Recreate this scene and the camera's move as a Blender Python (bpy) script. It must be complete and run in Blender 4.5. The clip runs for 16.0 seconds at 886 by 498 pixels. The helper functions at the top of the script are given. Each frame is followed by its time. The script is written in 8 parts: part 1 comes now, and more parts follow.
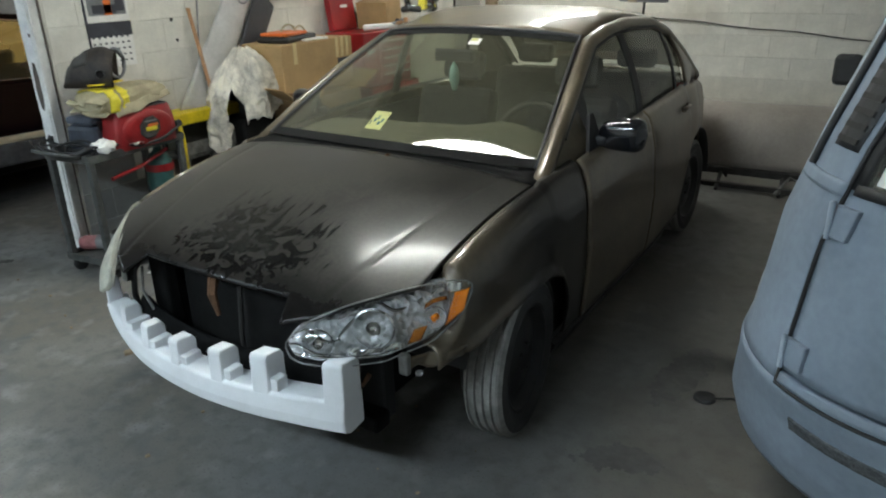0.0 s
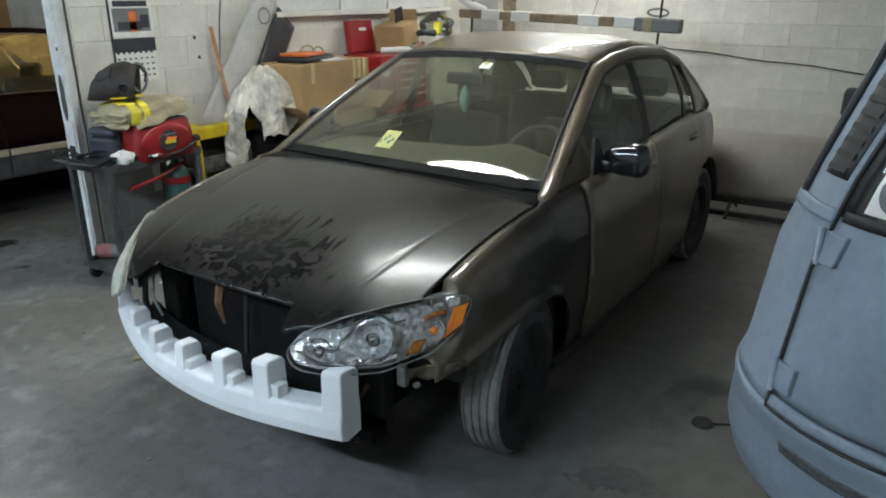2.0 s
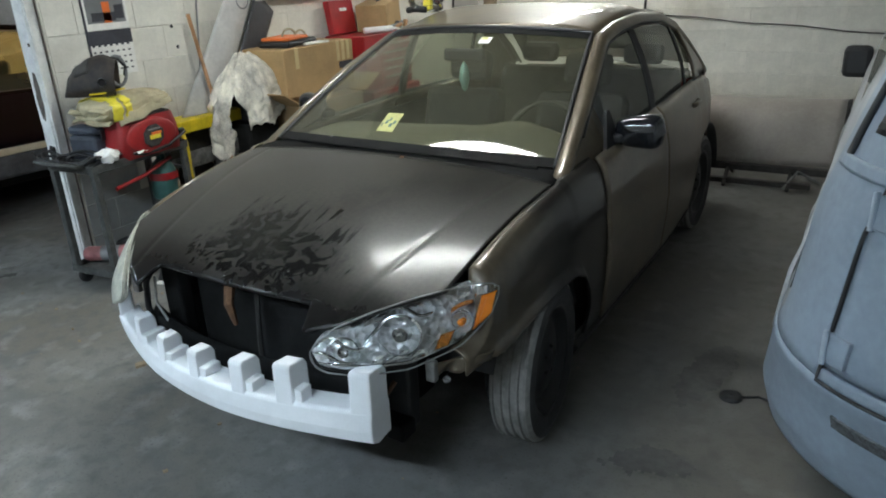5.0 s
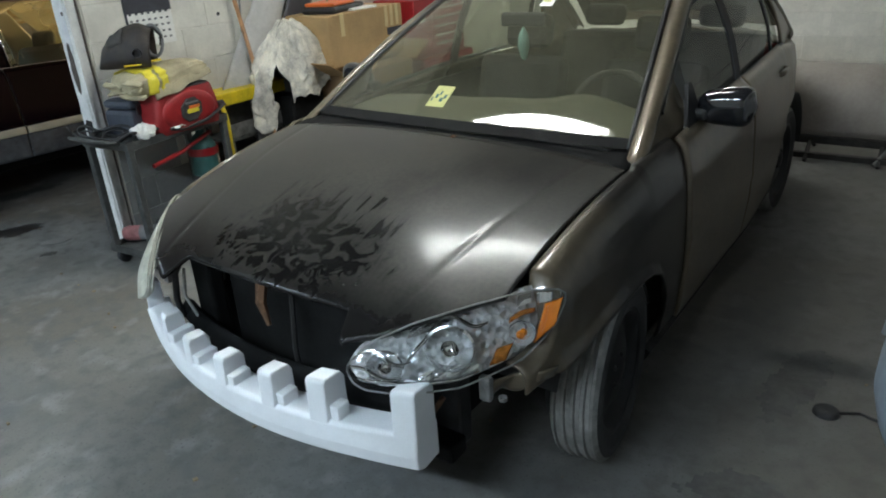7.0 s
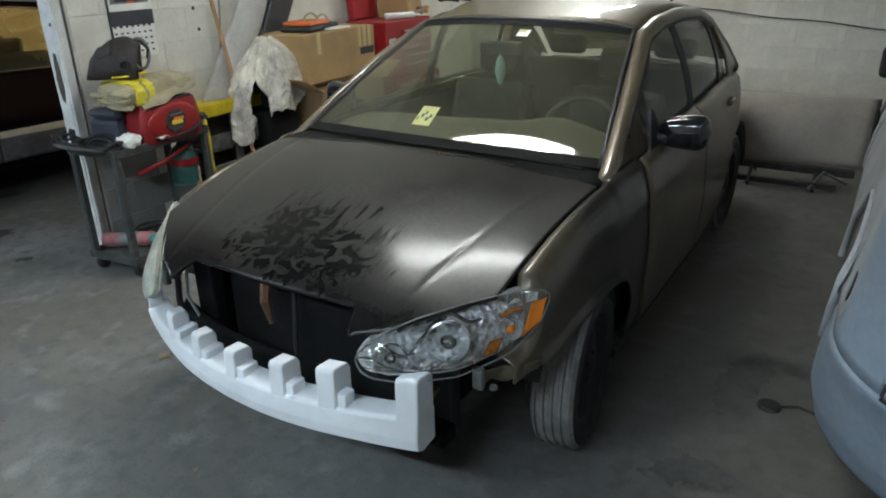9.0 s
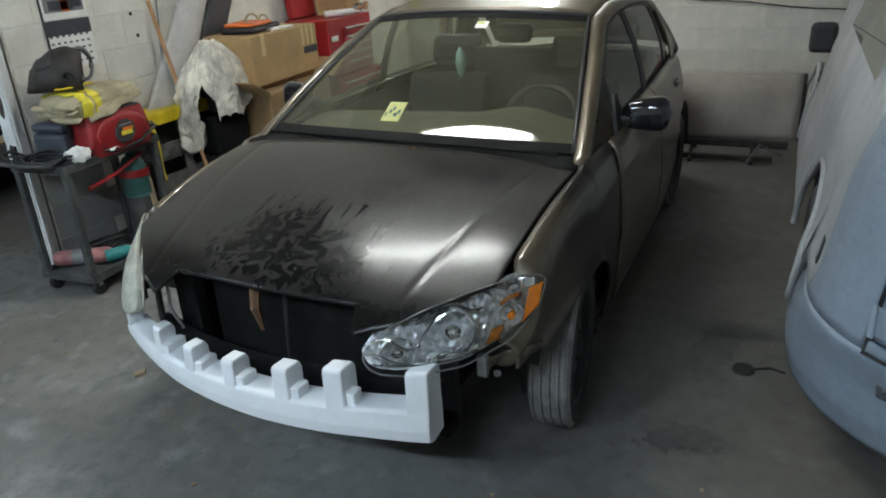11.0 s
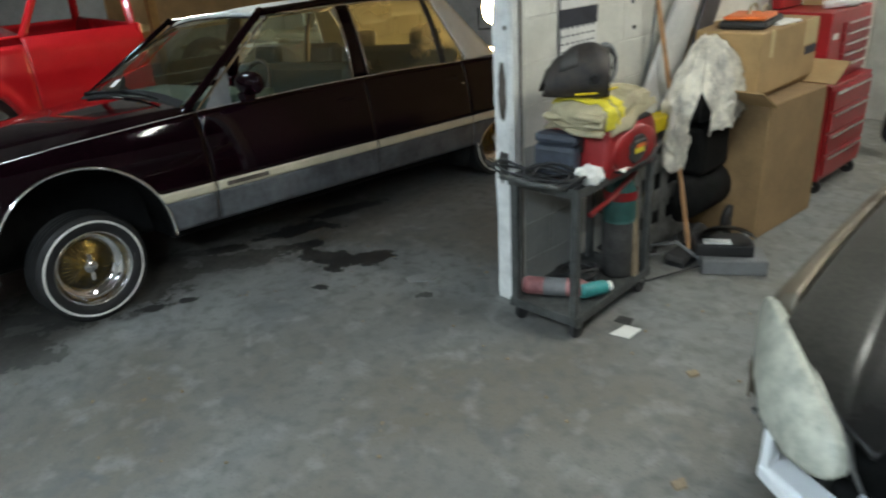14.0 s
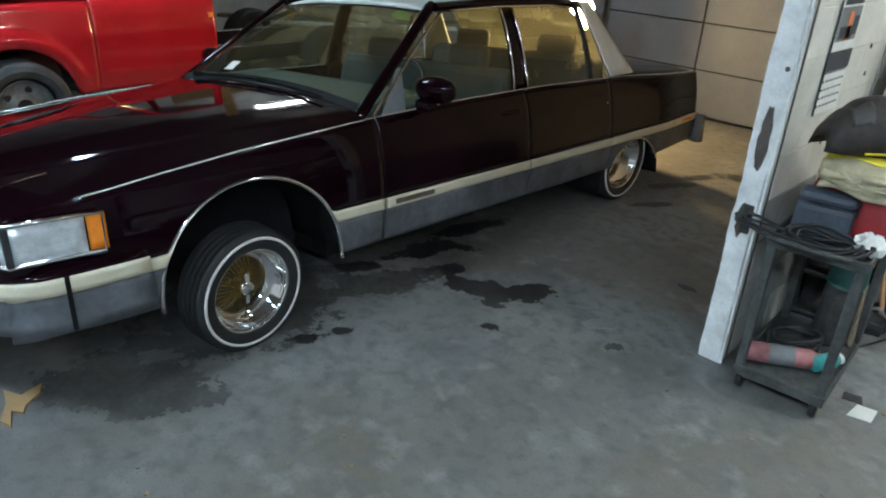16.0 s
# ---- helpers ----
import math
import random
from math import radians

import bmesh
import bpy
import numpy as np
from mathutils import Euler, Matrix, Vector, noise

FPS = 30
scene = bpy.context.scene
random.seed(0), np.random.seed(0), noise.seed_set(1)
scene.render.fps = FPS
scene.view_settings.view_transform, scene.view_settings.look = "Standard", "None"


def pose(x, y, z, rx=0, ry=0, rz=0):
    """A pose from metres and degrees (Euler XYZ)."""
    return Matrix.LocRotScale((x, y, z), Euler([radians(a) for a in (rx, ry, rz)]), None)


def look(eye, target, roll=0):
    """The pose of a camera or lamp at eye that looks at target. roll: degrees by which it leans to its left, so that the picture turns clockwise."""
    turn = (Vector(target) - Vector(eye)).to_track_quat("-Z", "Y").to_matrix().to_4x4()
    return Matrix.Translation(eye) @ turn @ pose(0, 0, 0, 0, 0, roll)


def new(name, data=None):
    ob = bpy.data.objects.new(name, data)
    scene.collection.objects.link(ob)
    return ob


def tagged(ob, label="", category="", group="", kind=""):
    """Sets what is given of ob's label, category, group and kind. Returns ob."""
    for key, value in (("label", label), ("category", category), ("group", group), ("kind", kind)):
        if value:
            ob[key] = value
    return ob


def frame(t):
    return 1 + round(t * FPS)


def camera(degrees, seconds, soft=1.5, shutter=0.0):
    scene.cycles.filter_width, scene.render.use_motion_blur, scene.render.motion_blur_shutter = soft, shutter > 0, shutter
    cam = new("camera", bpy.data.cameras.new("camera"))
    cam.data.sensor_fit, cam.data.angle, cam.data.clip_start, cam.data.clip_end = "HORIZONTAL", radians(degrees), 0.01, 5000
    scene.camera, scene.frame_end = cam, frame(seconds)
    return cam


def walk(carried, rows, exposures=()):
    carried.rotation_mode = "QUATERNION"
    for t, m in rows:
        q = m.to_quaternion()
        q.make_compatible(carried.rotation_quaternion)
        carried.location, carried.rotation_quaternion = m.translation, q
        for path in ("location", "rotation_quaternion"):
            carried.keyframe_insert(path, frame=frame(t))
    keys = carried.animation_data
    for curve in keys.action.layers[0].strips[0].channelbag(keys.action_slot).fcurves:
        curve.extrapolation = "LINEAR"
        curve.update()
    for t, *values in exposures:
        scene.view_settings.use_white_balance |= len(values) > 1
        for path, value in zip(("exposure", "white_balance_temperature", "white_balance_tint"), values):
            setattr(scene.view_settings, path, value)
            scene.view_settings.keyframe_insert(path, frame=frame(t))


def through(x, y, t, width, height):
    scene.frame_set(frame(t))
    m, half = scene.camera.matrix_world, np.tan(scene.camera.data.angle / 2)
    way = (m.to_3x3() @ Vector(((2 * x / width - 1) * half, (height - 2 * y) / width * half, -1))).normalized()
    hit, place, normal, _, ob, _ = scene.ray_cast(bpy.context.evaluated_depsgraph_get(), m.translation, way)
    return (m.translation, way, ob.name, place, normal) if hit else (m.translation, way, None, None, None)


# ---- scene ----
cam = camera(64.0, 16.0, soft=1.9, shutter=0.35)
PATH = [
    (0, (0.206, 0.088, 1.674), (-0.768, 1.671, 0.935), -1.5),
    (0.5, (0.266, 0.035, 1.686), (-0.785, 1.6, 1.017), -1.0),
    (1, (0.276, 0.035, 1.689), (-0.808, 1.575, 1.016), -0.0),
    (1.5, (0.275, 0.065, 1.672), (-0.761, 1.639, 1.003), 0.5),
    (2, (0.275, 0.058, 1.669), (-0.745, 1.639, 0.993), -0.1),
    (2.5, (0.273, 0.051, 1.674), (-0.752, 1.628, 0.994), 0.4),
    (3, (0.265, 0.064, 1.673), (-0.756, 1.64, 0.983), 0.5),
    (3.5, (0.249, 0.077, 1.672), (-0.766, 1.649, 0.966), -0.8),
    (6, (0.004, 0.097, 1.638), (-0.947, 1.678, 0.867), -3.3),
    (6.5, (-0.028, 0.198, 1.63), (-0.997, 1.748, 0.818), -2.8),
    (7, (-0.073, 0.339, 1.627), (-1.14, 1.825, 0.818), -3.9),
    (7.5, (-0.108, 0.289, 1.67), (-1.056, 1.831, 0.818), -6.2),
    (8, (-0.224, 0.147, 1.715), (-1.102, 1.768, 0.938), -5.5),
    (8.5, (-0.188, 0.09, 1.721), (-1.115, 1.701, 0.983), -3.8),
    (9, (-0.073, 0.081, 1.689), (-1.026, 1.661, 0.917), -1.3),
    (11.5, (-0.309, -0.036, 1.7), (-1.074, 1.628, 0.896), -3.4),
    (12, (-0.433, 0.044, 1.656), (-1.213, 1.681, 0.811), -2.5),
    (12.5, (-0.671, 0.14, 1.687), (-1.563, 1.693, 0.796), -3.0),
    (13, (-1.011, 0.011, 1.742), (-1.957, 1.529, 0.847), 1.3),
    (13.5, (-1.277, 0.185, 1.731), (-2.573, 1.473, 0.917), -5.2),
    (14, (-1.741, 0.027, 1.764), (-3.108, 1.243, 0.955), -3.6),
    (14.5, (-2.121, -0.017, 1.793), (-3.541, 1.108, 0.946), -0.5),
    (15, (-2.368, -0.121, 1.804), (-3.741, 1.072, 0.973), 2.4),
    (15.5, (-2.686, -0.385, 1.859), (-3.977, 0.901, 1.034), 1.8),
    (16, (-2.964, -0.523, 1.837), (-4.205, 0.797, 0.991), 3.4),
]
walk(cam, [(t, look(eye, target, roll)) for t, eye, target, roll in PATH],
     exposures=((0, -0.03, 6480, 11), (1.5, 0.04, 6290, 12), (4, 0.06, 6270, 12), (6.3, 0.13, 6270, 12), (7.5, 0.0, 6270, 12), (8.5, -0.11, 6290, 12), (12, -0.12, 6330, 12), (13.5, 0.06, 6480, 10), (14.5, 0.18, 6520, 10), (15.5, 0.26, 6500, 11), (16, 0.21, 5980, 9)))

# ---- world and light ----
world = bpy.data.worlds.new("garage_air")
scene.world = world
world.use_nodes = True
world.node_tree.nodes["Background"].inputs[0].default_value = (0.5, 0.55, 0.62, 1)
world.node_tree.nodes["Background"].inputs[1].default_value = 0.026


# ---- materials ----
def material(name, base, rough=0.6, metal=0.0, var=0.25, scale=6.0, grain=60.0, bump=0.15, dark=None, coat=0.0, spec=0.5, depth=0.02):
    """Procedural surface: base colour broken up at two scales, roughness variation and a fine bump."""
    m = bpy.data.materials.new(name)
    m.use_nodes = True
    nt = m.node_tree
    b = nt.nodes["Principled BSDF"]
    co = nt.nodes.new("ShaderNodeTexCoord")
    n1 = nt.nodes.new("ShaderNodeTexNoise")
    n1.inputs["Scale"].default_value, n1.inputs["Detail"].default_value, n1.inputs["Roughness"].default_value = scale, 6, 0.6
    n2 = nt.nodes.new("ShaderNodeTexNoise")
    n2.inputs["Scale"].default_value, n2.inputs["Detail"].default_value = grain, 4
    nt.links.new(co.outputs["Object"], n1.inputs["Vector"])
    nt.links.new(co.outputs["Object"], n2.inputs["Vector"])
    ramp = nt.nodes.new("ShaderNodeValToRGB")
    lo = dark if dark else tuple(c * (1 - var) for c in base)
    hi = tuple(min(1, c * (1 + var * 0.5)) for c in base)
    ramp.color_ramp.elements[0].position, ramp.color_ramp.elements[1].position = 0.33, 0.66
    ramp.color_ramp.elements[0].color, ramp.color_ramp.elements[1].color = (*lo, 1), (*hi, 1)
    mix = nt.nodes.new("ShaderNodeMath")
    mix.operation = "MULTIPLY_ADD"
    mix.inputs[1].default_value, mix.inputs[2].default_value = 0.3, -0.15
    add = nt.nodes.new("ShaderNodeMath")
    add.operation = "ADD"
    nt.links.new(n2.outputs["Fac"], mix.inputs[0])
    nt.links.new(n1.outputs["Fac"], add.inputs[0])
    nt.links.new(mix.outputs[0], add.inputs[1])
    nt.links.new(add.outputs[0], ramp.inputs["Fac"])
    nt.links.new(ramp.outputs["Color"], b.inputs["Base Color"])
    rr = nt.nodes.new("ShaderNodeMapRange")
    rr.inputs["To Min"].default_value, rr.inputs["To Max"].default_value = max(0.02, rough - 0.12 * rough), min(1, rough + 0.15 * rough)
    nt.links.new(n1.outputs["Fac"], rr.inputs["Value"])
    nt.links.new(rr.outputs[0], b.inputs["Roughness"])
    b.inputs["Metallic"].default_value = metal
    b.inputs["Specular IOR Level"].default_value = spec
    if coat:
        b.inputs["Coat Weight"].default_value, b.inputs["Coat Roughness"].default_value = coat, 0.04
    if bump:
        bp = nt.nodes.new("ShaderNodeBump")
        bp.inputs["Strength"].default_value, bp.inputs["Distance"].default_value = bump, depth
        nt.links.new(add.outputs[0], bp.inputs["Height"])
        nt.links.new(bp.outputs[0], b.inputs["Normal"])
    return m


def glass(name, tint, rough=0.0):
    m = bpy.data.materials.new(name)
    m.use_nodes = True
    nt = m.node_tree
    out = nt.nodes["Material Output"]
    tr = nt.nodes.new("ShaderNodeBsdfTransparent")
    tr.inputs[0].default_value = (*tint, 1)
    gl = nt.nodes.new("ShaderNodeBsdfGlossy")
    gl.inputs["Roughness"].default_value = rough
    fr = nt.nodes.new("ShaderNodeFresnel")
    fr.inputs["IOR"].default_value = 1.5
    mx = nt.nodes.new("ShaderNodeMixShader")
    nt.links.new(fr.outputs[0], mx.inputs[0])
    nt.links.new(tr.outputs[0], mx.inputs[1])
    nt.links.new(gl.outputs[0], mx.inputs[2])
    nt.links.new(mx.outputs[0], out.inputs[0])
    return m


def dusty_glass(name, tint, film, amount, through=False):
    """Glass under a cloudy film of dust."""
    m = glass(name, tint, 0.012)
    nt = m.node_tree
    out = nt.nodes["Material Output"]
    src = out.inputs[0].links[0].from_socket
    df = nt.nodes.new("ShaderNodeBsdfTranslucent" if through else "ShaderNodeBsdfDiffuse")
    df.inputs[0].default_value = (*film, 1)
    nz = nt.nodes.new("ShaderNodeTexNoise")
    nz.inputs["Scale"].default_value, nz.inputs["Detail"].default_value = 4.0, 7
    co = nt.nodes.new("ShaderNodeTexCoord")
    nt.links.new(co.outputs["Object"], nz.inputs["Vector"])
    mr = nt.nodes.new("ShaderNodeMapRange")
    mr.inputs["From Min"].default_value, mr.inputs["From Max"].default_value = 0.3, 0.7
    mr.inputs["To Min"].default_value, mr.inputs["To Max"].default_value = amount * 0.6, amount * 1.4
    nt.links.new(nz.outputs["Fac"], mr.inputs["Value"])
    mx = nt.nodes.new("ShaderNodeMixShader")
    nt.links.new(mr.outputs[0], mx.inputs[0])
    nt.links.new(src, mx.inputs[1])
    nt.links.new(df.outputs[0], mx.inputs[2])
    nt.links.new(mx.outputs[0], out.inputs[0])
    return m


def glow(name, colour, strength):
    m = bpy.data.materials.new(name)
    m.use_nodes = True
    b = m.node_tree.nodes["Principled BSDF"]
    b.inputs["Base Color"].default_value = (*colour, 1)
    b.inputs["Emission Color"].default_value = (*colour, 1)
    b.inputs["Emission Strength"].default_value = strength
    return m


M_BLOCK = material("painted_block", (0.78, 0.76, 0.70), 0.8, var=0.18, scale=2.5, grain=50, bump=0.35, depth=0.006)
M_MORTAR = material("painted_mortar", (0.68, 0.655, 0.585), 0.85, var=0.25, scale=4, grain=60, bump=0.3, depth=0.006)
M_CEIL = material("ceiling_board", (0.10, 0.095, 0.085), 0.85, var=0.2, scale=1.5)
M_POST = material("chipped_white_paint", (0.82, 0.82, 0.80), 0.55, var=0.2, scale=9, grain=70, bump=0.3, depth=0.004)
M_BARE = material("bare_dark_wood", (0.10, 0.08, 0.065), 0.8, var=0.4, scale=14)
M_BRONZE = material("dusty_bronze_paint", (0.130, 0.104, 0.070), 0.40, metal=0.35, var=0.35, scale=3.0, grain=40, bump=0.02, depth=0.002, coat=0.6)
M_BLACK = material("matt_black_plastic", (0.018, 0.018, 0.019), 0.55, var=0.3, scale=12)
# near-black for wipers and bands, and for recesses with their shade in it
M_NEAR_BLACK = material("near_black_parts", (0.007, 0.007, 0.007), 0.8, var=0.5, scale=14, grain=60, spec=0.2)
M_DARK = material("grimy_dark_metal", (0.03, 0.029, 0.028), 0.6, metal=0.3, var=0.5, scale=10, grain=60)
M_GLOSSBLACK = material("gloss_black_plastic", (0.012, 0.013, 0.016), 0.12, var=0.2, scale=8, bump=0.0, coat=0.6)
M_RUBBER = material("tyre_rubber", (0.045, 0.045, 0.045), 0.75, var=0.4, scale=9, grain=50)
M_TREAD = material("dusty_tread", (0.21, 0.206, 0.195), 0.9, var=0.35, scale=14, grain=70)
M_FOAM = material("white_foam", (0.86, 0.88, 0.90), 0.65, var=0.06, scale=8, grain=160, bump=0.12, depth=0.002)
M_CHROME = material("chrome", (0.75, 0.75, 0.75), 0.08, metal=1.0, var=0.08, scale=20, bump=0.0)
M_STEEL = material("worn_steel", (0.28, 0.28, 0.27), 0.45, metal=0.7, var=0.4, scale=14, grain=80)
M_AMBER = material("amber_lens", (0.85, 0.25, 0.02), 0.15, var=0.1, scale=20, bump=0.0)
M_GLASS = glass("clear_lens", (0.95, 0.97, 0.97), 0.0)
M_SCREEN = dusty_glass("dusty_windscreen", (0.72, 0.75, 0.66), (0.40, 0.39, 0.27), 0.095)
M_DUSTWIN = dusty_glass("dusty_side_glass", (0.70, 0.74, 0.68), (0.42, 0.42, 0.36), 0.16)
M_TAN = material("olive_tan_interior", (0.078, 0.075, 0.046), 0.75, var=0.2, scale=8, grain=90)
M_MAROON = material("dark_maroon_paint", (0.0065, 0.0013, 0.0032), 0.06, var=0.3, scale=2.0, grain=30, bump=0.0, coat=0.17, spec=0.10)
M_GREY = material("grey_cladding", (0.175, 0.18, 0.185), 0.5, var=0.25, scale=4, grain=40, bump=0.03, depth=0.003)
M_CREAM = material("cream_trim", (0.62, 0.56, 0.42), 0.45, var=0.12, scale=6, bump=0.02)
M_VINYL = material("white_vinyl", (0.72, 0.72, 0.68), 0.5, var=0.1, scale=10, grain=150, bump=0.15, depth=0.002)
M_RED = material("red_truck_paint", (0.47, 0.011, 0.015), 0.14, var=0.15, scale=1.5, bump=0.0, coat=0.7)
M_VAN = material("blue_grey_primer", (0.25, 0.30, 0.36), 0.55, var=0.22, scale=2.0, grain=40, bump=0.04, depth=0.003)
M_TUBE = glow("fluorescent_tube", (0.97, 1.0, 0.93), 128.0)
# cool tubes; the added ones stand in for daylight from behind
M_TUBE_COOL = glow("cool_tube_and_fill", (0.74, 0.90, 1.0), 195.0)
M_HALOGEN = glow("halogen_lens", (1.0, 0.66, 0.28), 520.0)
M_YELLOW = material("yellow_paint", (0.68, 0.52, 0.015), 0.5, var=0.25, scale=9, grain=60)
M_WHITE = material("white_enamel", (0.75, 0.75, 0.73), 0.4, var=0.1, scale=5, bump=0.02)


# ---- mesh helpers ----
def obj(name, bm, mat, parent=None, label="", smooth=False, bevel=0.0, thick=0.0, subsurf=0, kind="", category=""):
    me = bpy.data.meshes.new(name)
    bm.normal_update()
    bm.to_mesh(me)
    bm.free()
    mats = mat if isinstance(mat, (list, tuple)) else [mat]
    for x in mats:
        me.materials.append(x)
    if smooth:
        me.polygons.foreach_set("use_smooth", [True] * len(me.polygons))
    ob = new(name, me)
    if parent:
        ob.parent = parent
    if thick:
        md = ob.modifiers.new("Solidify", "SOLIDIFY")
        md.thickness, md.offset = thick, -1
    if bevel:
        md = ob.modifiers.new("Bevel", "BEVEL")
        md.width, md.segments, md.limit_method = bevel, 2, "ANGLE"
    if subsurf:
        md = ob.modifiers.new("Subsurf", "SUBSURF")
        md.levels = md.render_levels = subsurf
    return tagged(ob, label=label, kind=kind, category=category)


def part(name, bm, mat, parent, label="", **kw):
    return obj(name, bm, mat, parent, label, **kw)


def empty(name, m, label, category, group=""):
    e = new(name)
    e.matrix_world = m
    e.empty_display_size = 0.2
    return tagged(e, label=label, category=category, group=group)


def box_bm(x0, y0, z0, x1, y1, z1, bm=None, m=None):
    bm = bm or bmesh.new()
    vs = [bm.verts.new((x, y, z)) for z in (z0, z1) for y in (y0, y1) for x in (x0, x1)]
    if m:
        for v in vs:
            v.co = m @ v.co
    for f in ((0, 2, 3, 1), (4, 5, 7, 6), (0, 1, 5, 4), (2, 6, 7, 3), (0, 4, 6, 2), (1, 3, 7, 5)):
        bm.faces.new([vs[i] for i in f])
    return bm


def grid_bm(fn, nu, nv, bm=None, close_u=False):
    """Surface fn(s, t), s and t from 0 to 1."""
    bm = bm or bmesh.new()
    cols = nu if close_u else nu + 1
    g = [[bm.verts.new(fn(i / nu, j / nv)) for j in range(nv + 1)] for i in range(cols)]
    for i in range(nu):
        for j in range(nv):
            a, b = g[i], g[(i + 1) % cols]
            bm.faces.new((a[j], b[j], b[j + 1], a[j + 1]))
    return bm


def lathe_bm(profile, axis="y", n=32, bm=None, m=None, cap=False):
    """Turns a profile of (radius, offset) about an axis."""
    bm = bm or bmesh.new()
    rings = []
    for r, o in profile:
        ring = []
        for k in range(n):
            a = 2 * math.pi * k / n
            p = {"x": (o, r * math.cos(a), r * math.sin(a)), "y": (r * math.cos(a), o, r * math.sin(a)), "z": (r * math.cos(a), r * math.sin(a), o)}[axis]
            ring.append(bm.verts.new(m @ Vector(p) if m else p))
        rings.append(ring)
    for a, b in zip(rings, rings[1:]):
        for k in range(n):
            bm.faces.new((a[k], a[(k + 1) % n], b[(k + 1) % n], b[k]))
    for ring, (r, o) in ((rings[0], profile[0]), (rings[-1], profile[-1])):
        if cap and r > 1e-4:
            bm.faces.new(ring)
    return bm


def tube_bm(points, r, n=8, bm=None, closed=False):
    """A round bar along points; r may be a number or one radius a point."""
    bm = bm or bmesh.new()
    pts = [Vector(p) for p in points]
    rr = r if isinstance(r, (list, tuple)) else [r] * len(pts)
    rings = []
    side = None
    for i, p in enumerate(pts):
        a, b = pts[i - 1] if i or closed else p, pts[(i + 1) % len(pts)] if i + 1 < len(pts) or closed else p
        d = (b - a).normalized()
        if side is None:
            side = d.orthogonal().normalized()
        side = (side - d * side.dot(d)).normalized()
        up = d.cross(side)
        rings.append([bm.verts.new(p + rr[i] * (math.cos(2 * math.pi * k / n) * side + math.sin(2 * math.pi * k / n) * up)) for k in range(n)])
    for a, b in list(zip(rings, rings[1:])) + ([(rings[-1], rings[0])] if closed else []):
        for k in range(n):
            bm.faces.new((a[k], a[(k + 1) % n], b[(k + 1) % n], b[k]))
    if not closed:
        bm.faces.new(rings[0])
        bm.faces.new(rings[-1])
    return bm


def lerp(a, b, t):
    return a + (b - a) * t


def curve(keys, t):
    """Smooth value at t through (t, value) keys."""
    if t <= keys[0][0]:
        return keys[0][1]
    for (t0, v0), (t1, v1) in zip(keys, keys[1:]):
        if t <= t1:
            k = (t - t0) / (t1 - t0)
            return lerp(v0, v1, k * k * (3 - 2 * k))
    return keys[-1][1]


def spline(keys, t):
    """Value at t on a smooth curve through (t, value) keys."""
    n = len(keys)
    t = min(max(t, keys[0][0]), keys[-1][0])
    i = next((k for k in range(n - 1) if t <= keys[k + 1][0]), n - 2)
    (t0, v0), (t1, v1) = keys[i], keys[i + 1]
    a, b = keys[max(0, i - 1)], keys[min(n - 1, i + 2)]
    m0, m1 = (v1 - a[1]) / (t1 - a[0]), (b[1] - v0) / (b[0] - t0)
    h = t1 - t0
    k = (t - t0) / h
    return (2 * k ** 3 - 3 * k * k + 1) * v0 + (k ** 3 - 2 * k * k + k) * h * m0 + (3 * k * k - 2 * k ** 3) * v1 + (k ** 3 - k * k) * h * m1


def linear(keys, t):
    if t <= keys[0][0]:
        return keys[0][1]
    for (t0, v0), (t1, v1) in zip(keys, keys[1:]):
        if t <= t1:
            return lerp(v0, v1, (t - t0) / (t1 - t0))
    return keys[-1][1]


# ---- the room ----
WALL_X, WALL_X2, WALL_Y0, BACK_Y, ROOF_Z, DOOR_Y = -3.94, -4.04, 2.52, 7.6, 3.4, 6.95


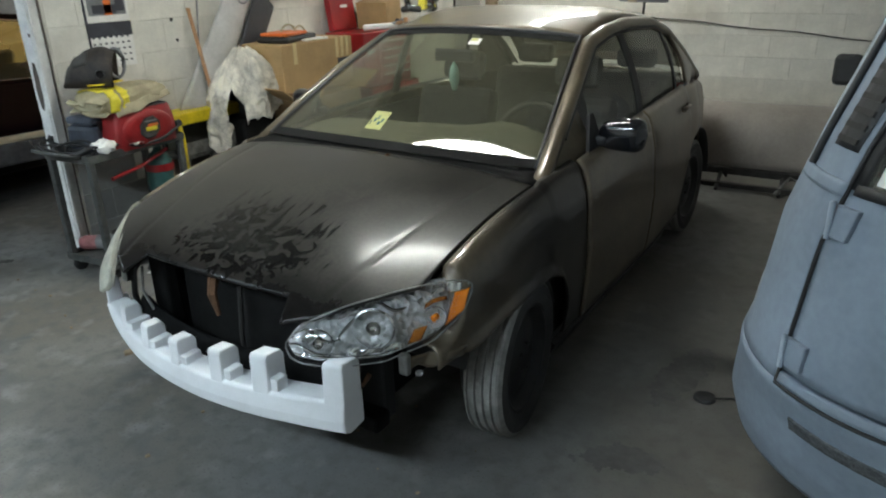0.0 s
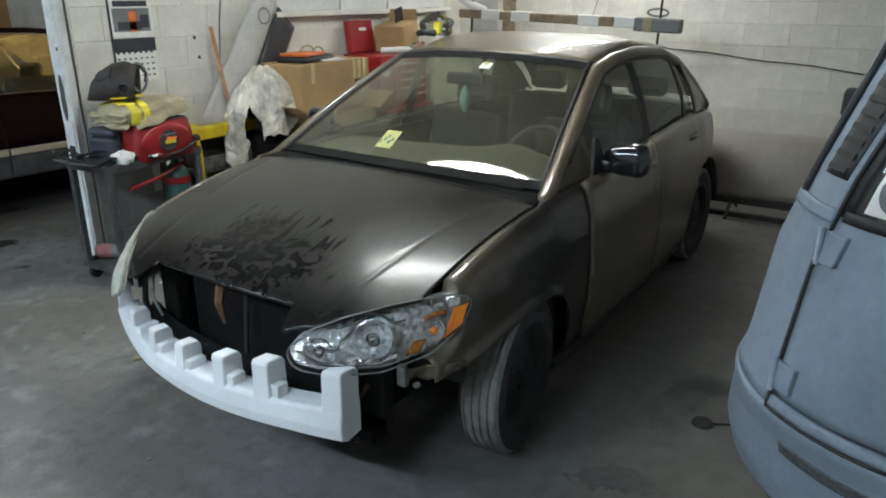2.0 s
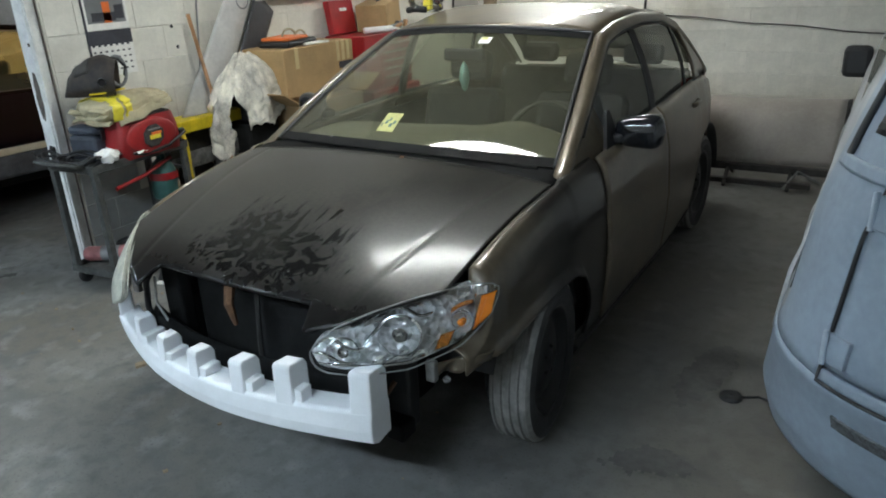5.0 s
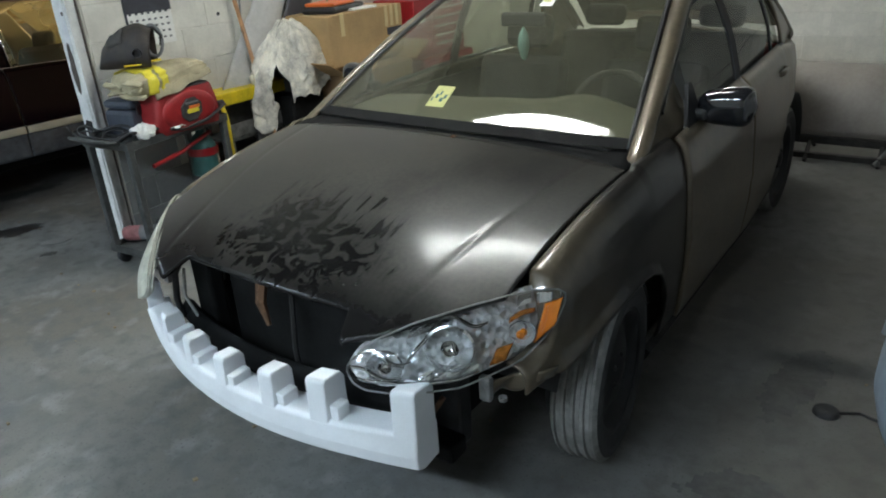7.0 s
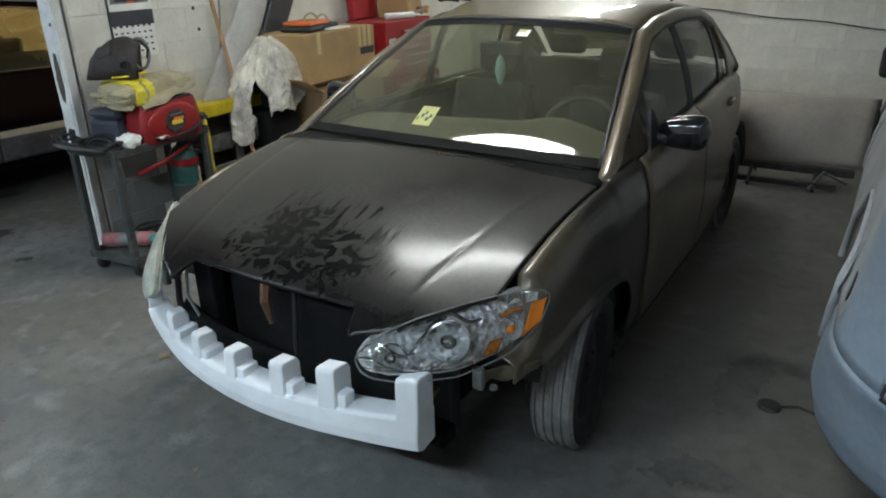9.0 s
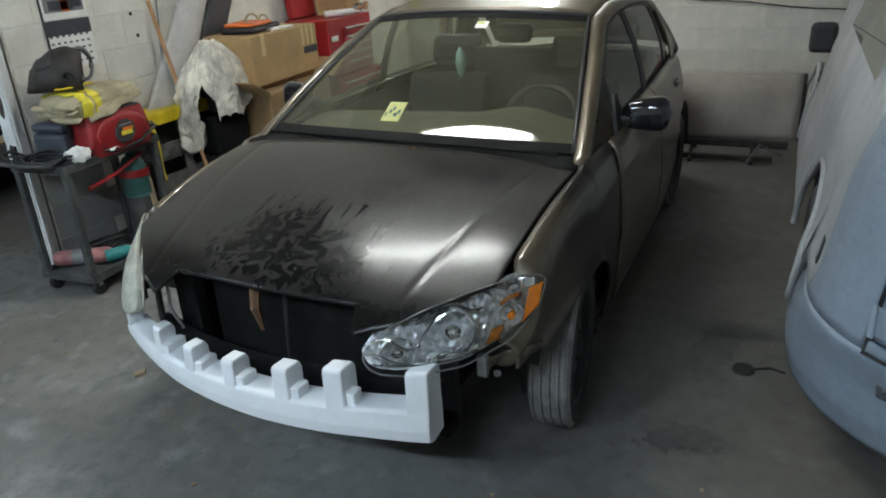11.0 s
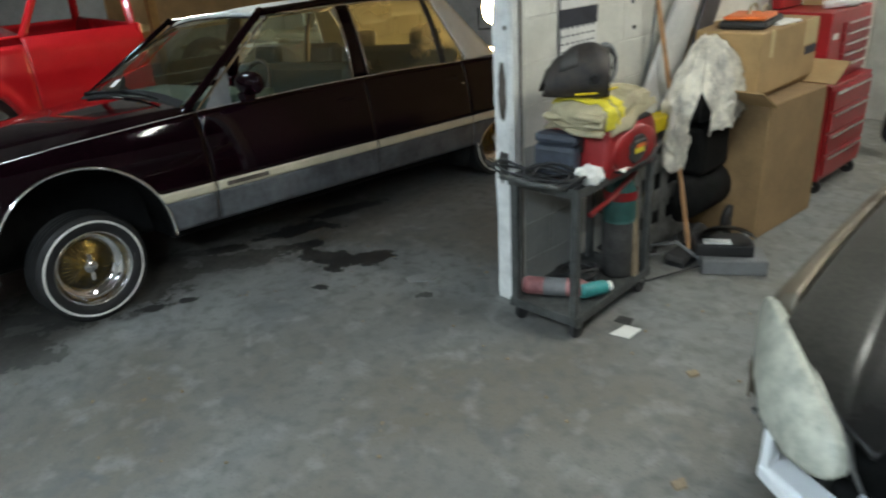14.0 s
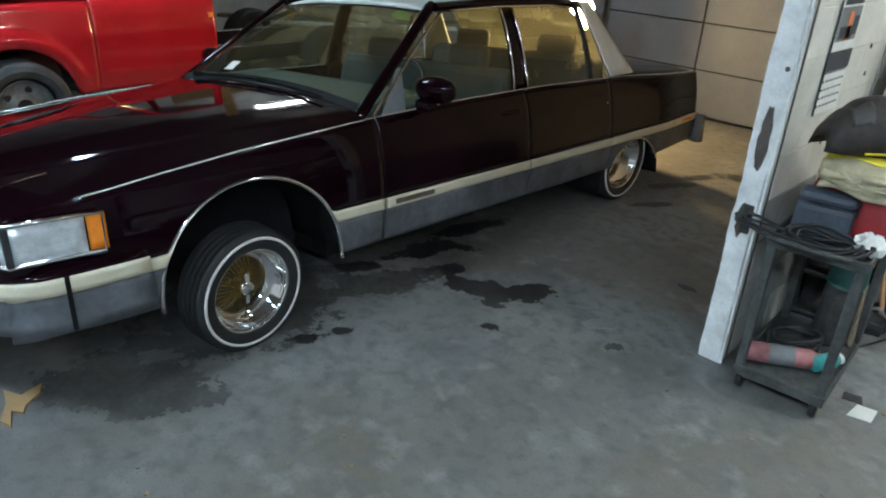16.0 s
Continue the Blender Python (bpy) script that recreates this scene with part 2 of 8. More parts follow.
def floor_material():
    """Old concrete: cool grey, cloudy, with brown patches, oil blots and pale scuffs."""
    m = bpy.data.materials.new("worn_concrete")
    m.use_nodes = True
    nt, L = m.node_tree, m.node_tree.links
    b = nt.nodes["Principled BSDF"]
    co = nt.nodes.new("ShaderNodeTexCoord")

    def nz(scale, detail=6, dist=0.0):
        n = nt.nodes.new("ShaderNodeTexNoise")
        n.inputs["Scale"].default_value, n.inputs["Detail"].default_value, n.inputs["Distortion"].default_value = scale, detail, dist
        L.new(co.outputs["Object"], n.inputs["Vector"])
        return n.outputs["Fac"]

    def ranged(v, lo, hi):
        n = nt.nodes.new("ShaderNodeMapRange")
        n.inputs["From Min"].default_value, n.inputs["From Max"].default_value = lo, hi
        L.new(v, n.inputs["Value"])
        return n.outputs[0]

    def mixed(f, a, c):
        n = nt.nodes.new("ShaderNodeMix")
        n.data_type = "RGBA"
        L.new(f, n.inputs[0])
        for i, v in ((6, a), (7, c)):
            if isinstance(v, tuple):
                n.inputs[i].default_value = (*v, 1)
            else:
                L.new(v, n.inputs[i])
        return n.outputs[2]

    c = mixed(ranged(nz(0.9, 7, 0.4), 0.3, 0.7), (0.150, 0.156, 0.156), (0.275, 0.278, 0.268))
    c = mixed(ranged(nz(0.55, 6, 0.8), 0.46, 0.66), c, (0.165, 0.148, 0.120))
    c = mixed(ranged(nz(6.0, 8, 0.6), 0.55, 0.8), c, (0.115, 0.120, 0.125))
    c = mixed(ranged(nz(2.3, 9, 1.0), 0.66, 0.80), c, (0.30, 0.30, 0.285))
    c = mixed(ranged(nz(38.0, 4), 0.60, 0.78), c, (0.20, 0.20, 0.195))
    c = mixed(ranged(nz(13.0, 10, 0.0), 0.48, 0.74), c, (0.125, 0.122, 0.115))
    c = mixed(ranged(nz(7.0, 10, 0.0), 0.55, 0.80), c, (0.29, 0.29, 0.275))
    c = mixed(ranged(nz(90.0, 3), 0.58, 0.74), c, (0.11, 0.108, 0.10))
    # darker brown that grows over the bay between the saloon and the van
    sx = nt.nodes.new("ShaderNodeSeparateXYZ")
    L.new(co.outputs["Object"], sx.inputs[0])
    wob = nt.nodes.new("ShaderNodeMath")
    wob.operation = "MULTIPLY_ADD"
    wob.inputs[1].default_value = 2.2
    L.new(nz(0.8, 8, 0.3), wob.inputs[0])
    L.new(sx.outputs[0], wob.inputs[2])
    bay_brown = nt.nodes.new("ShaderNodeMapRange")
    bay_brown.inputs["From Min"].default_value, bay_brown.inputs["From Max"].default_value = -1.0, 0.7
    bay_brown.inputs["To Max"].default_value = 0.58
    L.new(wob.outputs[0], bay_brown.inputs["Value"])
    c = mixed(bay_brown.outputs[0], c, (0.082, 0.073, 0.058))
    # darker tone round the maroon car: dirt and its shade in one colour
    grime_shade = nt.nodes.new("ShaderNodeMapRange")
    grime_shade.inputs["From Min"].default_value, grime_shade.inputs["From Max"].default_value = -3.55, -4.55
    grime_shade.inputs["To Max"].default_value = 0.40
    L.new(wob.outputs[0], grime_shade.inputs["Value"])
    c = mixed(grime_shade.outputs[0], c, (0.078, 0.071, 0.060))
    L.new(c, b.inputs["Base Color"])
    r = nt.nodes.new("ShaderNodeMapRange")
    r.inputs["To Min"].default_value, r.inputs["To Max"].default_value = 0.42, 0.75
    L.new(nz(1.7, 6), r.inputs["Value"])
    L.new(r.outputs[0], b.inputs["Roughness"])
    bp = nt.nodes.new("ShaderNodeBump")
    bp.inputs["Strength"].default_value, bp.inputs["Distance"].default_value = 0.18, 0.004
    L.new(nz(45.0, 6), bp.inputs["Height"])
    L.new(bp.outputs[0], b.inputs["Normal"])
    return m


M_FLOOR = floor_material()
M_GREYWALL = material("grey_skim", (0.26, 0.26, 0.255), 0.8, var=0.25, scale=3, grain=40, bump=0.2, depth=0.005)
M_DOORPANEL = material("grey_steel_door", (0.23, 0.24, 0.25), 0.5, var=0.15, scale=1.5, grain=40, bump=0.03)

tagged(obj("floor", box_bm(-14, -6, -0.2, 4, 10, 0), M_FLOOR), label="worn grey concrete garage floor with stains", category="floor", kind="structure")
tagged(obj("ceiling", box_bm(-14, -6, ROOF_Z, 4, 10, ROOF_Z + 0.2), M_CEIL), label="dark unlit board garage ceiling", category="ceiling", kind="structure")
wall_p = tagged(obj("wall_partition", box_bm(WALL_X2 + 0.012, WALL_Y0 + 0.02, 0, WALL_X - 0.002, BACK_Y, ROOF_Z), M_MORTAR), label="white painted concrete block partition wall", category="wall", kind="structure")
# added lining, keeps the pale wall out of the maroon car's reflections
tagged(obj("reflection_lining", box_bm(WALL_X2 - 0.004, WALL_Y0 + 0.02, 0, WALL_X2 + 0.011, DOOR_Y, ROOF_Z), M_GREYWALL), label="added grey lining on the unseen side, dulls reflections", category="wall", kind="structure")
wall_n = tagged(obj("wall_north", box_bm(WALL_X2, BACK_Y + 0.002, 0, 4, BACK_Y + 0.2, ROOF_Z), M_MORTAR), label="unseen wall made white to bounce light with grimy lower courses", category="wall", kind="structure")
tagged(obj("wall_east", box_bm(3.2, -6, 0, 3.4, BACK_Y, ROOF_Z), M_BLOCK), label="white painted block side wall", category="wall", kind="structure")
# unseen wall, made white to brighten the reflections in chrome and paint
tagged(obj("wall_south_bounce", box_bm(-14, -5.2, 0, 4, -5.0, ROOF_Z), M_BLOCK), label="unseen wall made white to bounce light", category="wall", kind="structure")
tagged(obj("wall_west", box_bm(-13.7, -5, 0, -13.5, 9, ROOF_Z), M_GREYWALL), label="grey painted block side wall", category="wall", kind="structure")
tagged(obj("wall_north_west", box_bm(-13.5, DOOR_Y + 0.06, 0, WALL_X2, DOOR_Y + 0.25, ROOF_Z), M_GREYWALL), label="grey wall behind the second bay", category="wall", kind="structure")

# sectional garage door behind the maroon car
gdoor = tagged(obj("garage_door", box_bm(-7.60, DOOR_Y + 0.02, 0.02, -4.10, DOOR_Y + 0.05, 2.9), M_DARK), label="closed grey sectional steel garage door", category="garage door", kind="structure")
for r in range(6):
    for c in range(3):
        x0 = -7.58 + c * 1.16
        part("door_section", box_bm(x0, DOOR_Y - 0.012, 0.03 + r * 0.48, x0 + 1.145, DOOR_Y + 0.02, 0.03 + r * 0.48 + 0.468), M_DOORPANEL, gdoor, bevel=0.008)
for x in (-7.66, -4.10):
    part("door_track", box_bm(x - 0.03, DOOR_Y - 0.05, 0.0, x + 0.03, DOOR_Y + 0.02, 3.0), M_STEEL, gdoor)

# chipped white jamb on the end of the partition
def post_bm():
    """Squared post whose four edges wander with chipped and patched paint."""
    x0, x1, y0, y1, n = WALL_X2 - 0.005, WALL_X - 0.005, 2.455, WALL_Y0 + 0.015, 120
    bm = bmesh.new()
    rows = []
    for k in range(n + 1):
        z = ROOF_Z * k / n
        w = lambda i, a: a * (noise.noise((3.1 * i, 0.4, 5.0 * z)) + 0.6 * noise.noise((1.7 * i, 2.2, 16.0 * z)))
        rows.append([bm.verts.new(p) for p in ((x0 + w(1, 0.008), y0, z), (x1 + w(2, 0.007), y0, z), (x1 + w(2, 0.004), y1, z), (x0 + w(1, 0.004), y1, z))])
    for a, b in zip(rows, rows[1:]):
        for i in range(4):
            bm.faces.new((a[i], a[(i + 1) % 4], b[(i + 1) % 4], b[i]))
    bm.faces.new(rows[0][::-1])
    bm.faces.new(rows[-1])
    return bm


post = tagged(obj("post", post_bm(), M_POST, bevel=0.006), label="white painted wooden jamb with chipped paint", category="post", kind="structure")


def chip(name, x0, x1, z0, z1, y, seed, mat):
    """A ragged flake of missing paint."""
    rnd = random.Random(seed)
    bm = bmesh.new()
    n = 26
    front, back = [], []
    for k in range(n):
        a = 2 * math.pi * k / n
        j = 0.72 + 0.45 * rnd.random()
        p = ((x0 + x1) / 2 + (x1 - x0) / 2 * math.cos(a) * j, (z0 + z1) / 2 + (z1 - z0) / 2 * math.sin(a) * (0.9 + 0.2 * rnd.random()))
        front.append(bm.verts.new((p[0], y - 0.003, p[1])))
        back.append(bm.verts.new((p[0], y + 0.003, p[1])))
    bm.faces.new(front)
    for k in range(n):
        bm.faces.new((front[k], front[(k + 1) % n], back[(k + 1) % n], back[k]))
    bmesh.ops.recalc_face_normals(bm, faces=bm.faces)
    return part(name, bm, mat, post, "bare patch of missing paint")


chip("bare_patch", -4.012, -3.962, 0.94, 1.22, 2.455, 3, M_BARE)
chip("bare_patch", -4.020, -3.975, 0.64, 0.80, 2.455, 5, M_BARE)
chip("bare_patch", -3.975, -3.955, 1.36, 1.38, 2.455, 6, M_BARE)
chip("bare_patch", -4.035, -4.015, 1.75, 1.95, 2.455, 8, M_BARE)
part("corner_strip", box_bm(WALL_X - 0.002, 2.462, 0, WALL_X + 0.010, 2.475, ROOF_Z), M_POST, post)
part("dark_joint", box_bm(WALL_X + 0.001, 2.520, 0, WALL_X + 0.006, 2.53, ROOF_Z), M_BARE, post)

# ---- lamps of the place and added fill tubes ----
def tube_light(x, y, z, turn, length=1.22, tube=M_TUBE):
    e = empty("tube_and_fill_light", pose(x, y, z, 0, 0, turn), "white two-tube ceiling batten, real ones and added fill", "lamp", "ceiling tubes")
    part("housing", box_bm(-length / 2, -0.07, 0.03, length / 2, 0.07, 0.10), M_WHITE, e, bevel=0.01)
    for s in (-0.026, 0.026):
        part("tube", tube_bm([(-length / 2 + 0.05, s, 0), (length / 2 - 0.05, s, 0)], 0.018, 10), tube, e, "glowing fluorescent tube", smooth=True)
    for s in (-length / 2 + 0.15, length / 2 - 0.15):
        part("hanger", tube_bm([(s, 0, 0.10), (s, 0, ROOF_Z - z)], 0.006, 6), M_STEEL, e)
    return e


tube_light(-1.93, 2.855, 2.9, 9, length=1.42)
tube_light(-2.4, 6.65, 2.95, 0)
# added fill tube out of view, brightens the lumber corner
tube_light(-12.3, 5.4, 3.0, 90)
# added fill tube out of view, brightens the post and the floor
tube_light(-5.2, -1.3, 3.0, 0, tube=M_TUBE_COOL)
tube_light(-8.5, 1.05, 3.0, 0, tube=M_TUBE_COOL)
# two added fill tubes behind the viewpoint, light the foam and the lamps
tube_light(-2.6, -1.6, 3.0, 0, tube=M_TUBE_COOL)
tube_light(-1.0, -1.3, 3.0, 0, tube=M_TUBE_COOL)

# halogen work light on a stand behind the maroon car
work = empty("work_light", pose(-7.38, 6.05, -0.03, 0, 0, 43), "bright halogen work light on a tripod stand", "lamp")
for k in range(3):
    a = radians(90 + 120 * k)
    part("tripod_leg", tube_bm([(0, 0, 0.42), (0.34 * math.cos(a), 0.34 * math.sin(a), 0.040)], 0.010, 8), M_BLACK, work, smooth=True)
part("pole", tube_bm([(0, 0.05, 0.36), (0, 0.05, 0.84)], 0.013, 10), M_STEEL, work, smooth=True)
part("yoke", tube_bm([(-0.20, 0.06, 1.03), (-0.20, 0.06, 0.80), (0.20, 0.06, 0.80), (0.20, 0.06, 1.03)], 0.010, 8), M_BLACK, work, smooth=True)
head = part("lamp_head", lathe_bm([(0.0005, 0.12), (0.10, 0.115), (0.17, 0.07), (0.205, 0.0), (0.20, -0.012), (0.19, 0.0), (0.0005, 0.0)], "y", 32, m=pose(0, 0, 1.03) @ Matrix.Diagonal((0.80, 1, 1, 1))), M_BLACK, work, "black round lamp housing", smooth=True)
part("lens", lathe_bm([(0.19, -0.001), (0.185, -0.014), (0.12, -0.024), (0.0005, -0.028)], "y", 32, m=pose(0, 0, 1.03) @ Matrix.Diagonal((0.78, 1, 0.98, 1))), M_HALOGEN, head, "glowing halogen lens")
part("grip", tube_bm([(-0.10, 0.06, 1.19), (-0.10, 0.06, 1.27), (0.10, 0.06, 1.27), (0.10, 0.06, 1.19)], 0.009, 8), M_YELLOW, head, smooth=True)

# ---- black and bronze saloon with its front bumper off ----
M_HAZE = material("yellowed_lens", (0.50, 0.50, 0.42), 0.35, var=0.35, scale=14, grain=60, bump=0.05, depth=0.002)
def faceted():
    """Bright chrome pressed into small facets."""
    m = bpy.data.materials.new("faceted_reflector")
    m.use_nodes = True
    nt, L = m.node_tree, m.node_tree.links
    p = nt.nodes["Principled BSDF"]
    p.inputs["Base Color"].default_value = (0.93, 0.94, 0.95, 1)
    p.inputs["Metallic"].default_value, p.inputs["Roughness"].default_value = 0.62, 0.12
    co = nt.nodes.new("ShaderNodeTexCoord")
    vo = nt.nodes.new("ShaderNodeTexVoronoi")
    vo.inputs["Scale"].default_value = 44
    L.new(co.outputs["Object"], vo.inputs["Vector"])
    nz = nt.nodes.new("ShaderNodeTexNoise")
    nz.inputs["Scale"].default_value, nz.inputs["Detail"].default_value = 24, 3
    L.new(co.outputs["Object"], nz.inputs["Vector"])
    ad = nt.nodes.new("ShaderNodeMath")
    ad.operation = "MULTIPLY_ADD"
    ad.inputs[1].default_value = 1.6
    L.new(nz.outputs["Fac"], ad.inputs[0])
    L.new(vo.outputs["Distance"], ad.inputs[2])
    bu = nt.nodes.new("ShaderNodeBump")
    bu.inputs["Strength"].default_value, bu.inputs["Distance"].default_value = 1.0, 0.018
    L.new(ad.outputs[0], bu.inputs["Height"])
    L.new(bu.outputs[0], p.inputs["Normal"])
    return m


M_FACET = faceted()
M_MIRROR = material("bright_mirror_chrome", (0.93, 0.94, 0.95), 0.12, metal=0.95, var=0.04, scale=60, grain=140, bump=0.4, depth=0.004)
M_AMBERDIM = material("amber_tinted_chrome", (0.80, 0.30, 0.06), 0.16, metal=0.75, var=0.3, scale=60, grain=120, bump=0.5, depth=0.006)
M_GREENTANK = material("dull_green_steel", (0.03, 0.11, 0.10), 0.5, var=0.3, scale=12)
M_STICKER = material("yellow_paper", (0.52, 0.51, 0.20), 0.7, var=0.1, scale=30)
M_PAPER = material("white_paper", (0.8, 0.79, 0.75), 0.8, var=0.08, scale=20)
M_INK = material("dark_ink", (0.04, 0.04, 0.05), 0.8)
M_REARGLASS = dusty_glass("dark_rear_glass", (0.30, 0.33, 0.29), (0.16, 0.16, 0.13), 0.25)
M_SEAT = material("dark_grey_seat_cloth", (0.060, 0.056, 0.048), 0.9, var=0.25, scale=20, grain=200)
M_PLASTICBAG = glass("clear_film", (0.9, 0.92, 0.93), 0.12)
M_RUST = material("rusty_steel", (0.16, 0.085, 0.045), 0.8, metal=0.2, var=0.6, scale=16, grain=70)


def hood_dust():
    """Black primer with a tan dust film, wiped and smeared into dark streaks near the nose."""
    m = bpy.data.materials.new("dusty_hood")
    m.use_nodes = True
    nt, L = m.node_tree, m.node_tree.links
    b = nt.nodes["Principled BSDF"]
    co = nt.nodes.new("ShaderNodeTexCoord")
    mp = nt.nodes.new("ShaderNodeMapping")
    mp.inputs["Rotation"].default_value = (0, 0, radians(12))
    mp.inputs["Scale"].default_value = (9, 3.2, 3)
    L.new(co.outputs["Object"], mp.inputs["Vector"])
    n1 = nt.nodes.new("ShaderNodeTexNoise")
    n1.inputs["Scale"].default_value, n1.inputs["Detail"].default_value, n1.inputs["Distortion"].default_value = 1.6, 5, 1.4
    L.new(mp.outputs[0], n1.inputs["Vector"])
    n2 = nt.nodes.new("ShaderNodeTexNoise")
    n2.inputs["Scale"].default_value, n2.inputs["Detail"].default_value = 2.6, 8
    L.new(co.outputs["Object"], n2.inputs["Vector"])
    # the wiped patch: an ellipse on the nose, ragged at its rim
    sep = nt.nodes.new("ShaderNodeSeparateXYZ")
    L.new(co.outputs["Object"], sep.inputs[0])

    def math_node(op, a, c=None):
        n = nt.nodes.new("ShaderNodeMath")
        n.operation = op
        for i, v in enumerate((a, c)):
            if v is None:
                continue
            if isinstance(v, (int, float)):
                n.inputs[i].default_value = v
            else:
                L.new(v, n.inputs[i])
        return n.outputs[0]

    def blob(cx, cy, rx, ry):
        ex = math_node("POWER", math_node("MULTIPLY", math_node("ADD", sep.outputs[0], -cx), 1 / rx), 2)
        ey = math_node("POWER", math_node("MULTIPLY", math_node("ADD", sep.outputs[1], -cy), 1 / ry), 2)
        return math_node("ADD", ex, ey)

    def strokes(angle, seed, cut):
        mp2 = nt.nodes.new("ShaderNodeMapping")
        mp2.inputs["Location"].default_value = (seed, seed * 0.7, 0)
        mp2.inputs["Rotation"].default_value = (0, 0, radians(angle))
        mp2.inputs["Scale"].default_value = (26, 3.4, 1)
        L.new(co.outputs["Object"], mp2.inputs["Vector"])
        n = nt.nodes.new("ShaderNodeTexNoise")
        n.inputs["Scale"].default_value, n.inputs["Detail"].default_value = 1.0, 3
        L.new(mp2.outputs[0], n.inputs["Vector"])
        r = nt.nodes.new("ShaderNodeMapRange")
        r.inputs["From Min"].default_value, r.inputs["From Max"].default_value = cut, cut + 0.06
        L.new(n.outputs["Fac"], r.inputs["Value"])
        return r.outputs[0]

    def spotted(scale, dist, lo, hi):
        n = nt.nodes.new("ShaderNodeTexNoise")
        n.inputs["Scale"].default_value, n.inputs["Detail"].default_value, n.inputs["Distortion"].default_value = scale, 5, dist
        L.new(co.outputs["Object"], n.inputs["Vector"])
        r = nt.nodes.new("ShaderNodeMapRange")
        r.inputs["From Min"].default_value, r.inputs["From Max"].default_value = lo, hi
        L.new(n.outputs["Fac"], r.inputs["Value"])
        return r.outputs[0]

    def zone_of(d, rim, soft):
        near = math_node("ADD", math_node("SUBTRACT", 1.0, d), math_node("MULTIPLY", math_node("ADD", n1.outputs["Fac"], -0.5), rim))
        z = nt.nodes.new("ShaderNodeMapRange")
        z.inputs["From Min"].default_value, z.inputs["From Max"].default_value = 0.0, soft
        L.new(near, z.inputs["Value"])
        return z.outputs[0]

    # dabbed finger marks on the nose, a fan of strokes behind them, a thin patch towards the screen
    dabs = zone_of(math_node("MINIMUM", blob(0.03, -0.45, 0.37, 0.17), blob(-0.10, -0.33, 0.20, 0.14)), 2.2, 0.45)
    fan = zone_of(math_node("MINIMUM", blob(-0.08, -0.26, 0.22, 0.20), blob(0.14, -0.26, 0.20, 0.12)), 1.6, 0.35)
    lines = math_node("MAXIMUM", math_node("MAXIMUM", strokes(-27, 3.0, 0.55), strokes(-8, 8.0, 0.58)), strokes(-48, 5.0, 0.60))
    wipe = math_node("MAXIMUM", math_node("MULTIPLY", dabs, math_node("ADD", math_node("MULTIPLY", spotted(15.0, 1.8, 0.42, 0.54), 0.75), 0.25)), math_node("MULTIPLY", fan, lines))
    thin = math_node("MULTIPLY", zone_of(math_node("MINIMUM", blob(0.42, 0.14, 0.30, 0.18), blob(0.22, -0.06, 0.16, 0.12)), 1.4, 1.0), math_node("ADD", math_node("MULTIPLY", spotted(9.0, 0.8, 0.38, 0.60), 0.45), 0.20))
    wipe = math_node("MAXIMUM", wipe, thin)
    # the nose itself is bare
    bare = nt.nodes.new("ShaderNodeMapRange")
    bare.inputs["From Min"].default_value, bare.inputs["From Max"].default_value = -0.44, -0.60
    bare.inputs["To Max"].default_value = 0.85
    L.new(math_node("ADD", sep.outputs[1], math_node("MULTIPLY", math_node("ADD", n2.outputs["Fac"], -0.5), 0.30)), bare.inputs["Value"])
    wipe = math_node("MAXIMUM", wipe, bare.outputs[0])
    dust = nt.nodes.new("ShaderNodeMapRange")
    dust.inputs["From Min"].default_value, dust.inputs["From Max"].default_value = 0.28, 0.72
    dust.inputs["To Min"].default_value = 0.40
    L.new(n2.outputs["Fac"], dust.inputs["Value"])
    film = math_node("MULTIPLY", math_node("MULTIPLY", dust.outputs[0], math_node("SUBTRACT", 1.0, wipe)), math_node("ADD", math_node("MULTIPLY", spotted(70.0, 0.0, 0.35, 0.65), 0.30), 0.70))
    mix = nt.nodes.new("ShaderNodeMix")
    mix.data_type = "RGBA"
    mix.inputs[6].default_value, mix.inputs[7].default_value = (0.005, 0.005, 0.0055, 1), (0.052, 0.0485, 0.042, 1)
    L.new(film, mix.inputs[0])
    L.new(mix.outputs[2], b.inputs["Base Color"])
    r = nt.nodes.new("ShaderNodeMapRange")
    r.inputs["To Min"].default_value, r.inputs["To Max"].default_value = 0.24, 0.46
    L.new(film, r.inputs["Value"])
    L.new(r.outputs[0], b.inputs["Roughness"])
    b.inputs["Specular IOR Level"].default_value = 0.10
    b.inputs["Coat Weight"].default_value, b.inputs["Coat Roughness"].default_value = 0.34, 0.17
    return m


M_DUSTHOOD = hood_dust()


